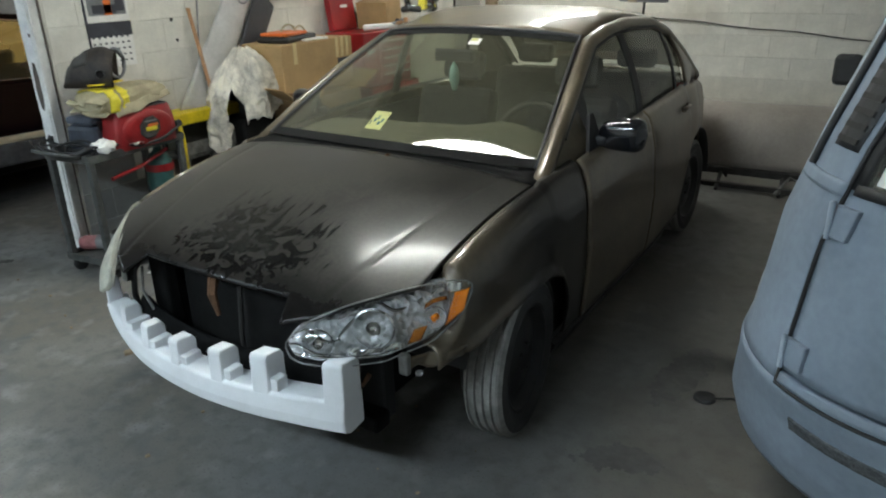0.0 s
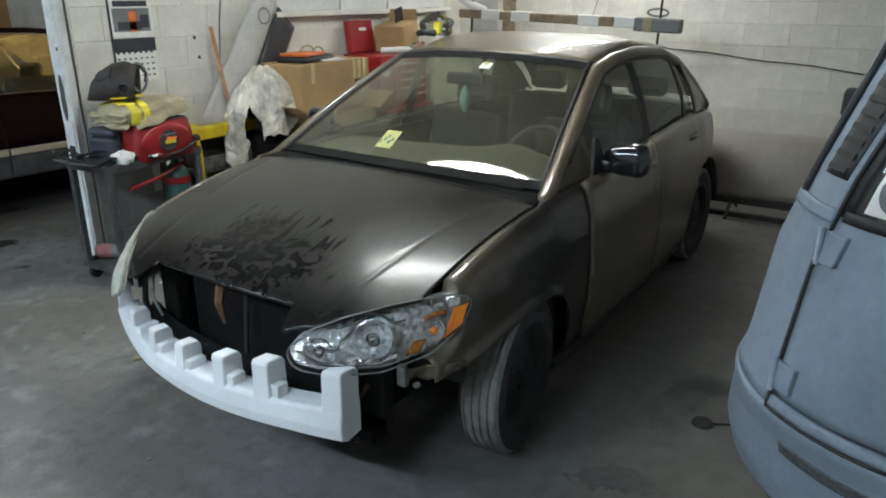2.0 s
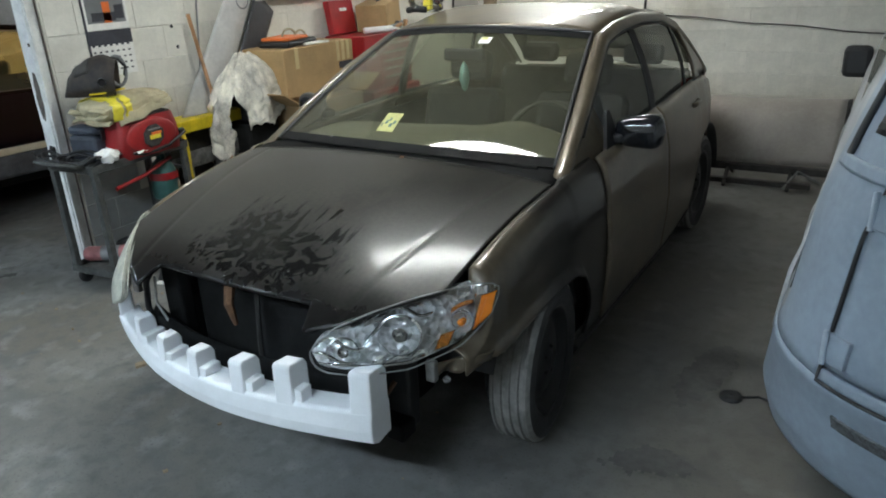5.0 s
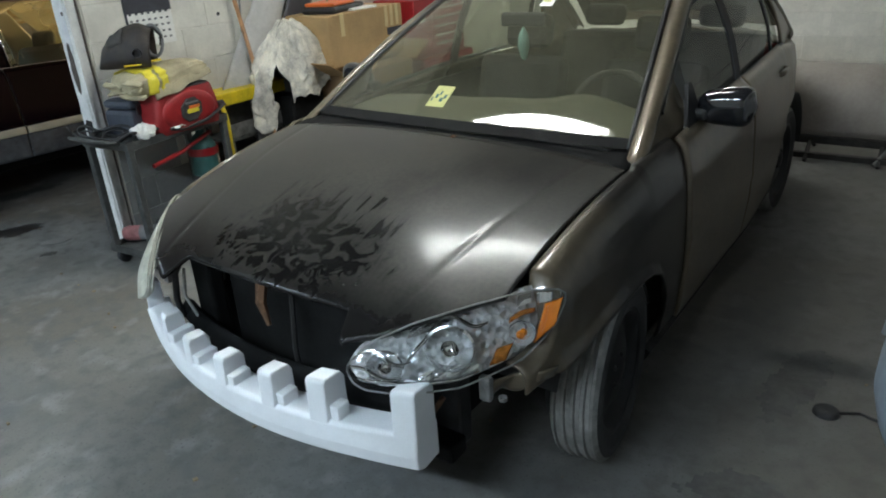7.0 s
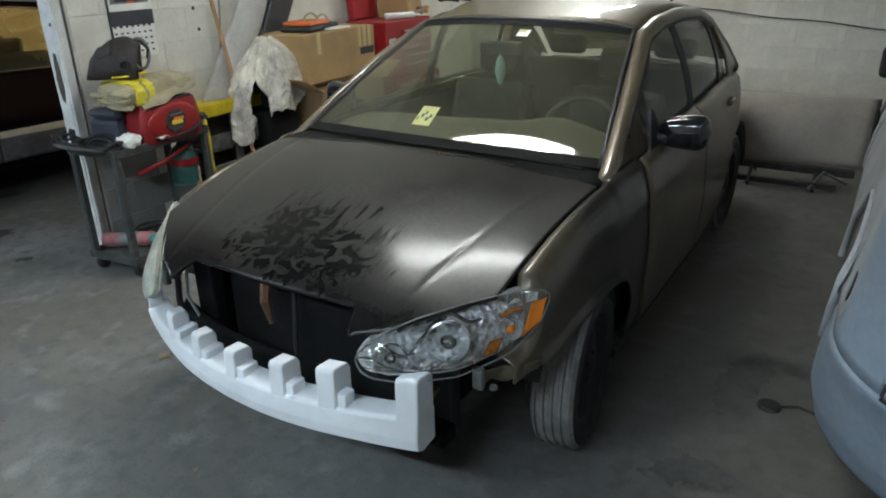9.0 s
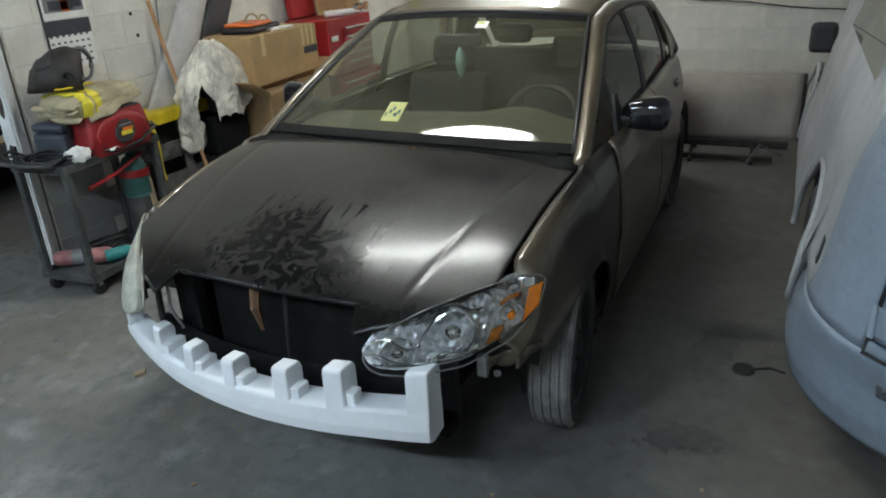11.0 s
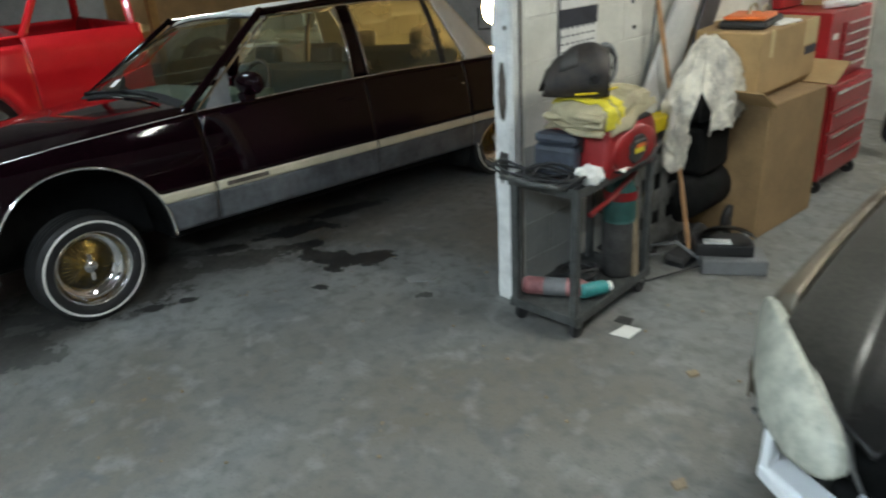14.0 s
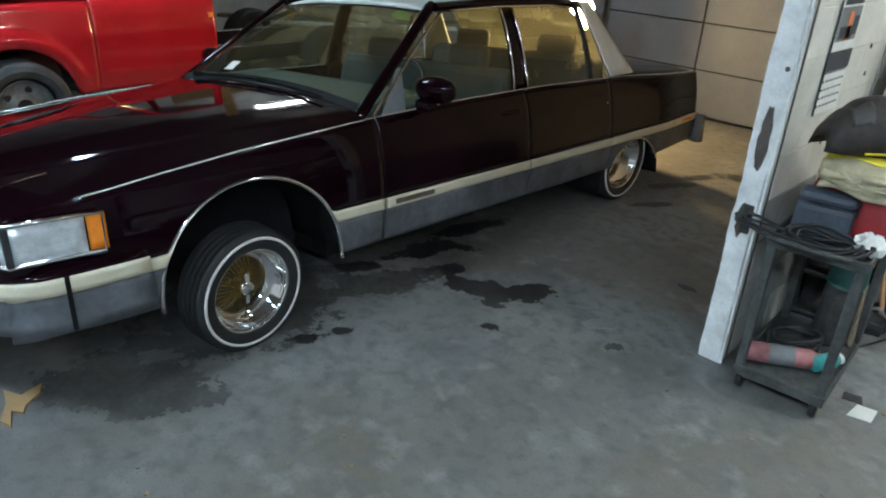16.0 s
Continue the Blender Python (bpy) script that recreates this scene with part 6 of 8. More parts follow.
SEAM = 1.52
for sg in (1, -1):
    part("door_gap", grid_bm(van_skin(SEAM - 0.02, SEAM + 0.04, 0.592, 1.86, sg, -0.022), 4, 20), M_BLACK, van, smooth=True)
    part("corner_panel", grid_bm(van_skin(SEAM + 0.018, 2.0, 0.590, 1.86, sg), 24, 40), M_VAN, van, "blue-grey primered rear corner", smooth=True, thick=0.02)
    part("side_panel", grid_bm(van_skin(2.001, 3.0, van_low, 1.86, sg), 150, 40), M_VAN_SIDE, van, "dusty primered side, lamp light put into its paler colour", smooth=True, thick=0.02)
    for c in (0.88, 3.42):
        yc = van_ring(2, 0.7)[1] + c
        part("arch_lip", tube_bm([(sg * -(van_half(0.34 + 0.43 * math.sin(w)) + 0.002), yc + 0.43 * math.cos(w), 0.34 + 0.43 * math.sin(w)) for w in [math.pi * k / 24 for k in range(25)]], 0.014, 6), M_VAN_SIDE, van, smooth=True)
        part("wheel_well", grid_bm(lambda s, t: (sg * -lerp(0.62, 0.99, s), yc + 0.44 * math.cos(math.pi * t), 0.34 + 0.44 * math.sin(math.pi * t)), 3, 16), M_BLACK, van, smooth=True, thick=0.006)
        wh = part("wheel", lathe_bm([(0.03, 0.045), (0.06, 0.04), (0.10, 0.015), (0.17, 0.02), (0.185, 0.06), (0.195, 0.065), (0.195, -0.1)], "x", 28), M_STEEL, van, smooth=True)
        wh.matrix_local = pose(sg * 0.90, yc, 0.335) @ Matrix.Diagonal((sg, 1, 1, 1))
        part("tyre", lathe_bm(tyre_profile(0.335, 0.21), "x", 40), M_RUBBER, wh, smooth=True)
    dr = part("rear_door", grid_bm(van_skin(0.012, SEAM, 0.630, 1.155, sg), 40, 20), M_VAN, van, "blue-grey barn door", smooth=True, thick=0.03)
    part("door_lower_edge", grid_bm(van_skin(0.012, SEAM, 0.592, 0.622, sg, 0.006), 40, 3), M_VAN, dr, smooth=True, thick=0.03)
    part("door_top", grid_bm(van_skin(0.012, SEAM, 1.62, 1.86, sg), 30, 8), M_VAN, dr, smooth=True, thick=0.03)
    part("window_surround", grid_bm(van_skin(0.012, 0.10, 1.155, 1.62, sg), 4, 10), M_VAN, dr, smooth=True, thick=0.03)
    part("window_surround", grid_bm(van_skin(SEAM - 0.035, SEAM, 1.155, 1.62, sg), 4, 10), M_BLACK, dr, smooth=True, thick=0.03)
    part("rear_glass", grid_bm(van_skin(0.10, SEAM - 0.035, 1.155, 1.62, sg, -0.010), 30, 10), M_DUSTWIN, dr, smooth=True)
    part("glass_seal", grid_bm(van_skin(0.08, SEAM - 0.02, 1.145, 1.172, sg, 0.005), 30, 2), M_BLACK, dr, "black rubber window seal", smooth=True, thick=0.014)
    for z in (0.695, 1.075):
        hg = part("hinge", grid_bm(van_skin(SEAM - 0.085, SEAM + 0.006, z - 0.042, z + 0.042, sg, 0.016), 5, 5), M_VAN, dr, "painted strap hinge", thick=0.018, bevel=0.004)
        x, y = van_ring(SEAM, z)
        part("hinge_pin", tube_bm([(sg * (x - 0.012), y - 0.014, z - 0.048), (sg * (x - 0.012), y - 0.014, z + 0.048)], 0.008, 8), M_VAN, hg, smooth=True)
    part("door_seal", tube_bm([van_skin(SEAM + 0.009, SEAM + 0.009, 0.590, 1.80, sg, 0.001)(0, k / 20) for k in range(21)], 0.0065, 6), M_BLACK, van, "black rubber door seal", smooth=True)
    part("door_seal", tube_bm([van_skin(0.0, SEAM + 0.009, 0.584, 0.584, sg, 0.002)(k / 30, 0) for k in range(31)], 0.006, 6), M_BLACK, van, smooth=True)
    part("belt_ledge", grid_bm(van_skin(SEAM + 0.012, 1.85, 1.135, 1.170, sg, 0.012), 12, 4), M_VAN, van, smooth=True, thick=0.016)
    vt = part("pillar_vent", grid_bm(van_skin(SEAM + 0.05, SEAM + 0.19, 1.24, 1.50, sg, 0.005), 4, 10), M_BLACK, van, "black slotted pillar vent", smooth=True, thick=0.012)
    for k in range(7):
        part("vent_slat", grid_bm(van_skin(SEAM + 0.065, SEAM + 0.175, 1.256 + 0.034 * k, 1.270 + 0.034 * k, sg, 0.012), 3, 2), M_DARK, vt, thick=0.006)
    part("drip_rail", tube_bm([van_skin(1.80, 1.80, 1.17, 1.86, sg, 0.008)(0, k / 12) for k in range(13)], 0.010, 6), M_BLACK, van, smooth=True)
    part("side_marker", grid_bm(van_skin(2.022, 2.036, 0.655, 0.745, sg, 0.004), 3, 5), M_BLACK, van, "narrow dark side slot", smooth=True, thick=0.010)
    part("side_glass", grid_bm(van_skin(2.12, 2.55, 1.20, 1.62, sg, 0.005), 16, 8), M_DUSTWIN, van, smooth=True)
    mr = part("door_mirror", box_bm(sg * 0.93, 3.27, 0.96, sg * 1.08, 3.36, 1.14), M_BLACK, van, "black door mirror", bevel=0.03)
    part("mirror_arm", tube_bm([(sg * 0.93, 3.34, 0.98), (sg * 1.04, 3.32, 1.02)], 0.02, 8), M_BLACK, mr)
part("roof", grid_bm(lambda s, t: ((2 * s - 1) * van_half(1.86) * (1 - 0.02 * t), lerp(van_back(1.86) + 0.02, 4.2, t), 1.86 + 0.10 * (1 - (2 * s - 1) ** 4) * min(1, t * 12)), 16, 20), M_VAN, van, smooth=True, thick=0.02)
part("floor_pan", box_bm(-0.60, 0.5, 0.33, 0.60, 4.4, 0.38), M_DARK, van)
part("nose", box_bm(-0.80, 4.25, 0.40, 0.80, 4.45, 1.10), M_VAN, van, bevel=0.05)
bp = part("rear_bumper", grid_bm(lambda s, t: van_skin(0, 2.09, 0.22, 0.587, 1)(1 - 2 * s, t) if s < 0.5 else van_skin(0, 2.09, 0.22, 0.587, -1)(2 * s - 1, t), 90, 18), M_VAN, van, "blue-grey moulded rear bumper", smooth=True, thick=-0.05)
for sg in (1, -1):
    part("step_pad", grid_bm(van_skin(0.25, 1.47, 0.452, 0.492, sg, 0.006), 40, 5), M_MESH, bp, "grey perforated bumper insert", smooth=True, thick=0.012)
sticker = part("window_sticker", grid_bm(van_skin(1.265, 1.445, 1.18, 1.325, 1, -0.004), 8, 6), M_PAPER, van, "white sticker with a grey disc on the rear glass", smooth=True)
part("sticker_disc", grid_bm(lambda s, t: van_skin(1.355 - 0.072 * t, 1.355 + 0.072 * t, 1.2525 - 0.06 * t, 1.2525 + 0.06 * t, 1, -0.001)(0.5 + 0.5 * math.cos(2 * math.pi * s), 0.5 + 0.5 * math.sin(2 * math.pi * s)), 24, 4, close_u=True), M_GREY, sticker)

# ---- things along the partition wall ----
M_CARD = material("brown_cardboard", (0.40, 0.26, 0.12), 0.85, var=0.18, scale=5, grain=70, bump=0.08, depth=0.003)
M_CARD_DARK = material("aged_cardboard", (0.27, 0.17, 0.08), 0.85, var=0.2, scale=5, grain=70, bump=0.08, depth=0.003)
M_TAPE = material("paper_tape", (0.55, 0.43, 0.22), 0.6, var=0.1, scale=12)
M_TOOLRED = material("red_enamel", (0.30, 0.012, 0.016), 0.35, var=0.25, scale=4, grain=50, bump=0.02)
M_WELDRED = material("red_plastic", (0.27, 0.012, 0.014), 0.45, var=0.2, scale=9, grain=60, bump=0.04)
M_KHAKI = material("khaki_canvas", (0.44, 0.385, 0.25), 0.9, var=0.3, scale=9, grain=140, bump=0.35, depth=0.006)
M_HIVIS = material("yellow_reflective_tape", (0.78, 0.66, 0.05), 0.5, var=0.15, scale=14, grain=120)
M_CLOTH = material("paint_stained_cloth", (0.74, 0.70, 0.60), 0.9, var=0.45, scale=7, grain=120, bump=0.4, depth=0.008, dark=(0.33, 0.315, 0.28))
M_WOOD = material("worn_broom_wood", (0.36, 0.19, 0.085), 0.6, var=0.3, scale=12, grain=80)
M_PINE = material("yellow_pine", (0.50, 0.31, 0.10), 0.6, var=0.25, scale=6, grain=60)
M_CART = material("grimy_grey_steel", (0.085, 0.088, 0.085), 0.65, metal=0.3, var=0.45, scale=16, grain=80)
M_TEALCAN = material("teal_can", (0.05, 0.30, 0.29), 0.35, var=0.15, scale=14)
M_PINK = material("faded_red_label", (0.42, 0.17, 0.17), 0.55, var=0.4, scale=14, grain=50)
M_SCUFF = material("scuffed_black_shell", (0.014, 0.013, 0.013), 0.55, var=0.5, scale=12, grain=50, bump=0.1, depth=0.003, dark=(0.045, 0.034, 0.028), spec=0.3)
M_SLATE = material("slate_blue_plastic", (0.055, 0.064, 0.085), 0.6, var=0.3, scale=10)
M_ORANGE = material("orange_plastic", (0.75, 0.16, 0.03), 0.45, var=0.15, scale=14)
M_GRIME = material("dark_grime", (0.045, 0.042, 0.04), 0.75, var=0.5, scale=14, grain=80, bump=0.2)
M_OIL = material("dark_oil_stain", (0.035, 0.034, 0.033), 0.42, var=0.45, scale=7, grain=40, bump=0.02)
M_DAMP_SHADE = material("dull_damp_and_shade", (0.095, 0.092, 0.085), 0.55, var=0.35, scale=5, grain=40, bump=0.02)
M_PRIMERPANEL = material("grey_primer_panel", (0.36, 0.325, 0.29), 0.5, var=0.2, scale=3, grain=50, bump=0.03)
M_LIME = material("lime_vest", (0.45, 0.75, 0.06), 0.6, var=0.15, scale=10)
M_PALEWOOD = material("pale_split_wood", (0.55, 0.46, 0.32), 0.75, var=0.35, scale=8, grain=60)
M_LUMBER = material("weathered_lumber", (0.30, 0.23, 0.15), 0.8, var=0.4, scale=9, grain=60)


# calendar with a picture page and a date page
cal = empty("wall_calendar", pose(WALL_X + 0.004, 2.95, 1.40, 0, 0, 0), "paper wall calendar with a truck picture and a date grid", "calendar")
part("picture_page", box_bm(0, -0.145, 0.012, 0.004, 0.150, 0.27), M_PAPER, cal, "printed picture page", bevel=0.001)
part("page", box_bm(0, -0.150, -0.26, 0.004, 0.150, 0.008), M_PAPER, cal, bevel=0.001)
part("page_header", box_bm(0.004, -0.150, -0.075, 0.006, 0.150, 0.008), M_INK, cal)
part("binding", box_bm(0.003, -0.160, -0.26, 0.008, -0.148, 0.28), M_INK, cal)
part("picture", box_bm(0.004, -0.13, 0.05, 0.006, 0.13, 0.19), M_GREY, cal)
for k, (y0, z0, y1, z1, mt) in enumerate(((-0.10, 0.06, 0.06, 0.11, M_INK), (-0.02, 0.05, 0.03, 0.17, M_ORANGE), (0.06, 0.07, 0.12, 0.15, M_INK), (-0.12, 0.20, 0.12, 0.235, M_INK), (0.09, 0.245, 0.13, 0.275, M_RED))):
    part("print_shape", box_bm(0.006, y0, z0, 0.0075, y1, z1), mt, cal)
for r in range(5):
    for c in range(7):
        part("date_bar", box_bm(0.004, -0.135 + c * 0.040, -0.085 - r * 0.036, 0.0055, -0.118 + c * 0.040, -0.075 - r * 0.036), M_INK, cal)

# welding cart
cart = empty("welding_cart", pose(-3.665, 2.665, 0, 0, 0, 4), "grimy grey steel welding cart with two shelves", "cart")
CX, CY = 0.165, 0.325
for sx in (-1, 1):
    for sy in (-1, 1):
        part("leg", box_bm(sx * CX - 0.018, sy * CY - 0.018, 0.09, sx * CX + 0.018, sy * CY + 0.018, 0.735), M_CART, cart, bevel=0.004)
        cs = part("castor", lathe_bm([(0.012, -0.014), (0.042, -0.014), (0.045, 0.0), (0.042, 0.014), (0.012, 0.014)], "x", 18, m=pose(sx * (CX - 0.01), sy * (CY - 0.03), 0.045)), M_BLACK, cart, "black rubber castor", smooth=True)
        part("fork", box_bm(sx * (CX - 0.01) - 0.022, sy * (CY - 0.03) - 0.015, 0.055, sx * (CX - 0.01) + 0.022, sy * (CY - 0.03) + 0.015, 0.098), M_STEEL, cs, bevel=0.004)
for z, nm in ((0.095, "lower_shelf"), (0.715, "upper_shelf")):
    sh = part(nm, box_bm(-CX - 0.01, -CY - 0.01, z, CX + 0.01, CY + 0.01, z + 0.008), M_CART, cart, bevel=0.003)
    for sx in (-1, 1):
        part("shelf_lip", box_bm(sx * (CX + 0.02) - 0.004, -CY - 0.024, z - 0.012, sx * (CX + 0.02) + 0.004, CY + 0.024, z + 0.034), M_CART, sh, bevel=0.003)
    for sy in (-1, 1):
        part("shelf_lip", box_bm(-CX - 0.016, sy * (CY + 0.02) - 0.004, z - 0.012, CX + 0.016, sy * (CY + 0.02) + 0.004, z + 0.034), M_CART, sh, bevel=0.003)
part("handle", tube_bm([(-CX, -CY - 0.02, 0.74), (-CX, -CY - 0.10, 0.77), (0, -CY - 0.13, 0.775), (CX - 0.04, -CY - 0.10, 0.77), (CX - 0.04, -CY - 0.02, 0.74)], 0.011, 8), M_CART, cart, smooth=True)

# red welder on the upper shelf
welder = empty("welder", pose(-3.63, 2.745, 0.724, 0, 0, 2), "red and black portable welder with curved front", "welder")
part("case", grid_bm(lambda s, t: ((0.155 + 0.018 * math.sin(math.pi * t)) * math.copysign(min(1, abs(math.cos(2 * math.pi * s)) * 1.35), math.cos(2 * math.pi * s)), 0.215 * math.copysign(min(1, abs(math.sin(2 * math.pi * s)) * 1.35), math.sin(2 * math.pi * s)) * (1 - 0.10 * t * t), 0.0 + 0.225 * t), 40, 8, close_u=True), M_WELDRED, welder, "red moulded case", smooth=True)
part("lid", box_bm(-0.14, -0.185, 0.215, 0.14, 0.185, 0.235), M_BLACK, welder, bevel=0.02)
part("front_panel", lathe_bm([(0.104, -0.01), (0.102, 0.004), (0.094, 0.012), (0.070, 0.016), (0.0005, 0.017)], "x", 40, m=pose(0.168, 0.0, 0.112) @ Matrix.Diagonal((1, 1.75, 1, 1))), M_WELDRED, welder, "rounded red front panel", smooth=True)
part("inset", lathe_bm([(0.066, 0.0), (0.064, 0.010), (0.056, 0.012), (0.0005, 0.009)], "x", 8, m=pose(0.184, 0.0, 0.112, 22.5) @ Matrix.Diagonal((1, 1.15, 1, 1))), M_GRIME, welder, "dark eight-sided control inset")
part("label", box_bm(0.192, -0.035, 0.095, 0.199, 0.040, 0.118), M_HIVIS, welder, "yellow label")
part("label", box_bm(0.192, -0.020, 0.118, 0.1985, 0.050, 0.134), M_ORANGE, welder)
part("label", box_bm(0.192, -0.040, 0.146, 0.1975, 0.045, 0.156), M_GREY, welder)

tb = empty("plastic_case", pose(-3.71, 2.515, 0.724, 0, 0, 8), "dark slate plastic case with rounded corners", "case")
part("body", box_bm(-0.10, -0.055, 0, 0.12, 0.055, 0.15), M_SLATE, tb, bevel=0.025)
part("lid", box_bm(-0.098, -0.053, 0.152, 0.118, 0.053, 0.200), M_SLATE, tb, bevel=0.022)
part("latch", box_bm(0.118, -0.02, 0.12, 0.128, 0.02, 0.18), M_BLACK, tb, bevel=0.004)

# rolled khaki work jacket lying over the welder and the case
jacket = empty("folded_jacket", pose(-3.625, 2.72, 0.955, 5, 0, 3), "rolled khaki work jacket with two yellow reflective stripes", "jacket")


def jacket_pt(s, t, off=0.0):
    """Slack roll of cloth: t along it, s round it."""
    a = 2 * math.pi * s
    c, d = math.cos(a), math.sin(a)
    y = lerp(-0.245, 0.285, t)
    end = max(0.0, 1 - abs(2 * t - 1) ** 6) ** 0.5
    wx = (0.150 + 0.018 * math.sin(5 * t + 1)) * lerp(0.02, 1, end) + off
    hz = (0.066 - 0.022 * t * t) * lerp(0.02, 1, end) + off
    x = wx * math.copysign(abs(c) ** 0.62, c)
    z = 0.062 + hz * math.copysign(abs(d) ** (0.70 if d > 0 else 0.5), d)
    k = noise.noise((4 * c, 4 * d, 7 * t)) + 0.5 * noise.noise((9 * c, 9 * d, 16 * t + 3))
    crease = 0.010 * math.sin(3.2 * a + 9 * t) * max(0, c)
    return (x + 0.010 * k * c, y + 0.008 * k, z + 0.010 * k * max(0, d) + 0.4 * crease - 0.035 * max(0, t - 0.6) - 0.02 * max(0, 0.2 - t))


part("roll", grid_bm(lambda s, t: jacket_pt(s, t), 72, 60, close_u=True), M_KHAKI, jacket, "crumpled khaki cloth", smooth=True)
part("hanging_fold", grid_bm(lambda s, t: (0.135 + 0.02 * math.sin(6 * s) + 0.012 * t, lerp(-0.16, 0.24, s), 0.045 - 0.065 * t * (1 - 0.5 * s) + 0.006 * math.sin(14 * s)), 30, 8), M_KHAKI, jacket, smooth=True, thick=0.012)
for k in range(3):
    part("cloth_layer", grid_bm(lambda s, t: (lerp(-0.135, 0.150 + 0.010 * math.sin(7 * s + k), s), -0.215 - 0.030 * t + 0.012 * math.sin(9 * s + 2 * k), 0.018 + 0.030 * k + 0.010 * math.sin(6 * s + 1.7 * k) - 0.012 * t), 26, 3), M_KHAKI, jacket, smooth=True, thick=0.014)
for t0 in (0.10, 0.235):
    part("stripe", grid_bm(lambda s, t: jacket_pt(lerp(-0.075, 0.42, s), lerp(t0, t0 + 0.095, t) + 0.05 * math.sin(1.6 * s), 0.004), 40, 8), M_HIVIS, jacket, "yellow reflective stripe", smooth=True, thick=0.004)

# welding helmet leaning on the pile
helmet = empty("welding_helmet", pose(-3.700, 2.62, 1.085, 0, 0, 48), "black welding helmet with worn shell and headband", "helmet")


def helmet_pt(s, t):
    x = lerp(-0.150, 0.12, t)
    top = curve([(-0.15, 0.045), (-0.135, 0.105), (-0.09, 0.160), (-0.02, 0.195), (0.06, 0.205), (0.12, 0.185)], x)
    a = math.pi * s
    wob = 1 + 0.03 * math.sin(9 * t + 4 * s)
    return (x + 0.02 * math.sin(a), -(0.055 + 0.08 * t ** 0.6) * math.cos(a) * wob, top * math.sin(a) ** 0.6 * wob)


part("shell", grid_bm(helmet_pt, 24, 18), M_SCUFF, helmet, "scuffed black shell", smooth=True, thick=0.006)
part("visor_frame", grid_bm(lambda s, t: tuple(c * 1.02 for c in helmet_pt(lerp(0.16, 0.42, s), lerp(0.22, 0.50, t))), 6, 6), M_GRIME, helmet, "dark visor frame", smooth=True, thick=0.008)
part("visor_glass", grid_bm(lambda s, t: tuple(c * 1.045 for c in helmet_pt(lerp(0.20, 0.38, s), lerp(0.28, 0.44, t))), 5, 5), M_GLOSSBLACK, helmet, smooth=True)
for k, (s0, t0) in enumerate(((0.22, 0.60), (0.30, 0.70), (0.14, 0.72), (0.36, 0.58))):
    part("worn_patch", grid_bm(lambda s, t: tuple(c * 1.012 for c in helmet_pt(lerp(s0, s0 + 0.05 + 0.02 * k, s) + 0.03 * t, lerp(t0, t0 + 0.10, t))), 4, 4), M_RUST if k % 2 else M_TAPE, helmet, smooth=True)
part("headband", tube_bm([(0.135 + 0.045 * math.sin(a), 0.02 * math.cos(a), 0.118 + 0.080 * math.cos(a)) for a in [2 * math.pi * k / 24 for k in range(24)]], 0.010, 6, closed=True), M_GREY, helmet, "grey headband", smooth=True)
part("crown_strap", tube_bm([(0.11, -0.02, 0.192), (0.15, -0.01, 0.186), (0.18, 0.0, 0.14), (0.17, 0.0, 0.09)], 0.009, 6), M_BLACK, helmet, smooth=True)
part("ratchet_knob", lathe_bm([(0.022, -0.012), (0.024, 0.0), (0.020, 0.012), (0.0005, 0.013)], "y", 14, m=pose(0.06, -0.135, 0.075)), M_BLACK, helmet, smooth=True)
part("trim", tube_bm([(-0.02, -0.115, 0.012), (0.06, -0.130, 0.016), (0.12, -0.130, 0.028), (0.165, -0.10, 0.03)], 0.006, 6), M_YELLOW, helmet, smooth=True)

# torch cables looped at the front of the shelf
cable = empty("torch_cable", pose(-3.62, 2.40, 0.76, 0, 0, 0), "coiled black welding torch cable", "cable")
for k in range(3):
    rx, ry = 0.13 + 0.012 * k, 0.07 + 0.010 * k
    part("loop", tube_bm([(rx * math.cos(a) - 0.03 * (k % 2), ry * math.sin(a) - 0.03 * k * 0.4, 0.012 * k - 0.03 * max(0, -math.sin(a)) + 0.01 * math.sin(3 * a + k)) for a in [2 * math.pi * i / 28 for i in range(28)]], 0.008, 6, closed=True), M_BLACK, cable, smooth=True)
part("tail", tube_bm([(0.10, 0.02, 0.0), (0.14, 0.12, 0.02), (0.16, 0.28, -0.02), (0.18, 0.44, 0.0), (0.15, 0.60, 0.05)], 0.009, 6), M_BLACK, cable, smooth=True)
for k in range(2):
    part("loop", tube_bm([(-0.13 + (0.21 + 0.015 * k) * math.cos(a), -0.02 - 0.018 * k + (0.055 + 0.01 * k) * math.sin(a), 0.016 - 0.012 * k - 0.030 * math.sin(a) ** 2 + 0.008 * math.sin(3 * a + 2 * k)) for a in [2 * math.pi * i / 30 for i in range(30)]], 0.0065, 6, closed=True), M_BLACK, cable, smooth=True)
part("hook_plate", box_bm(-0.375, 0.040, -0.095, -0.335, 0.056, 0.035), M_GRIME, cable, bevel=0.004)
part("hook", tube_bm([(-0.355, 0.045, 0.02), (-0.356, -0.01, 0.0), (-0.357, -0.06, -0.005), (-0.357, -0.075, 0.03)], 0.008, 6), M_GRIME, cable, smooth=True)

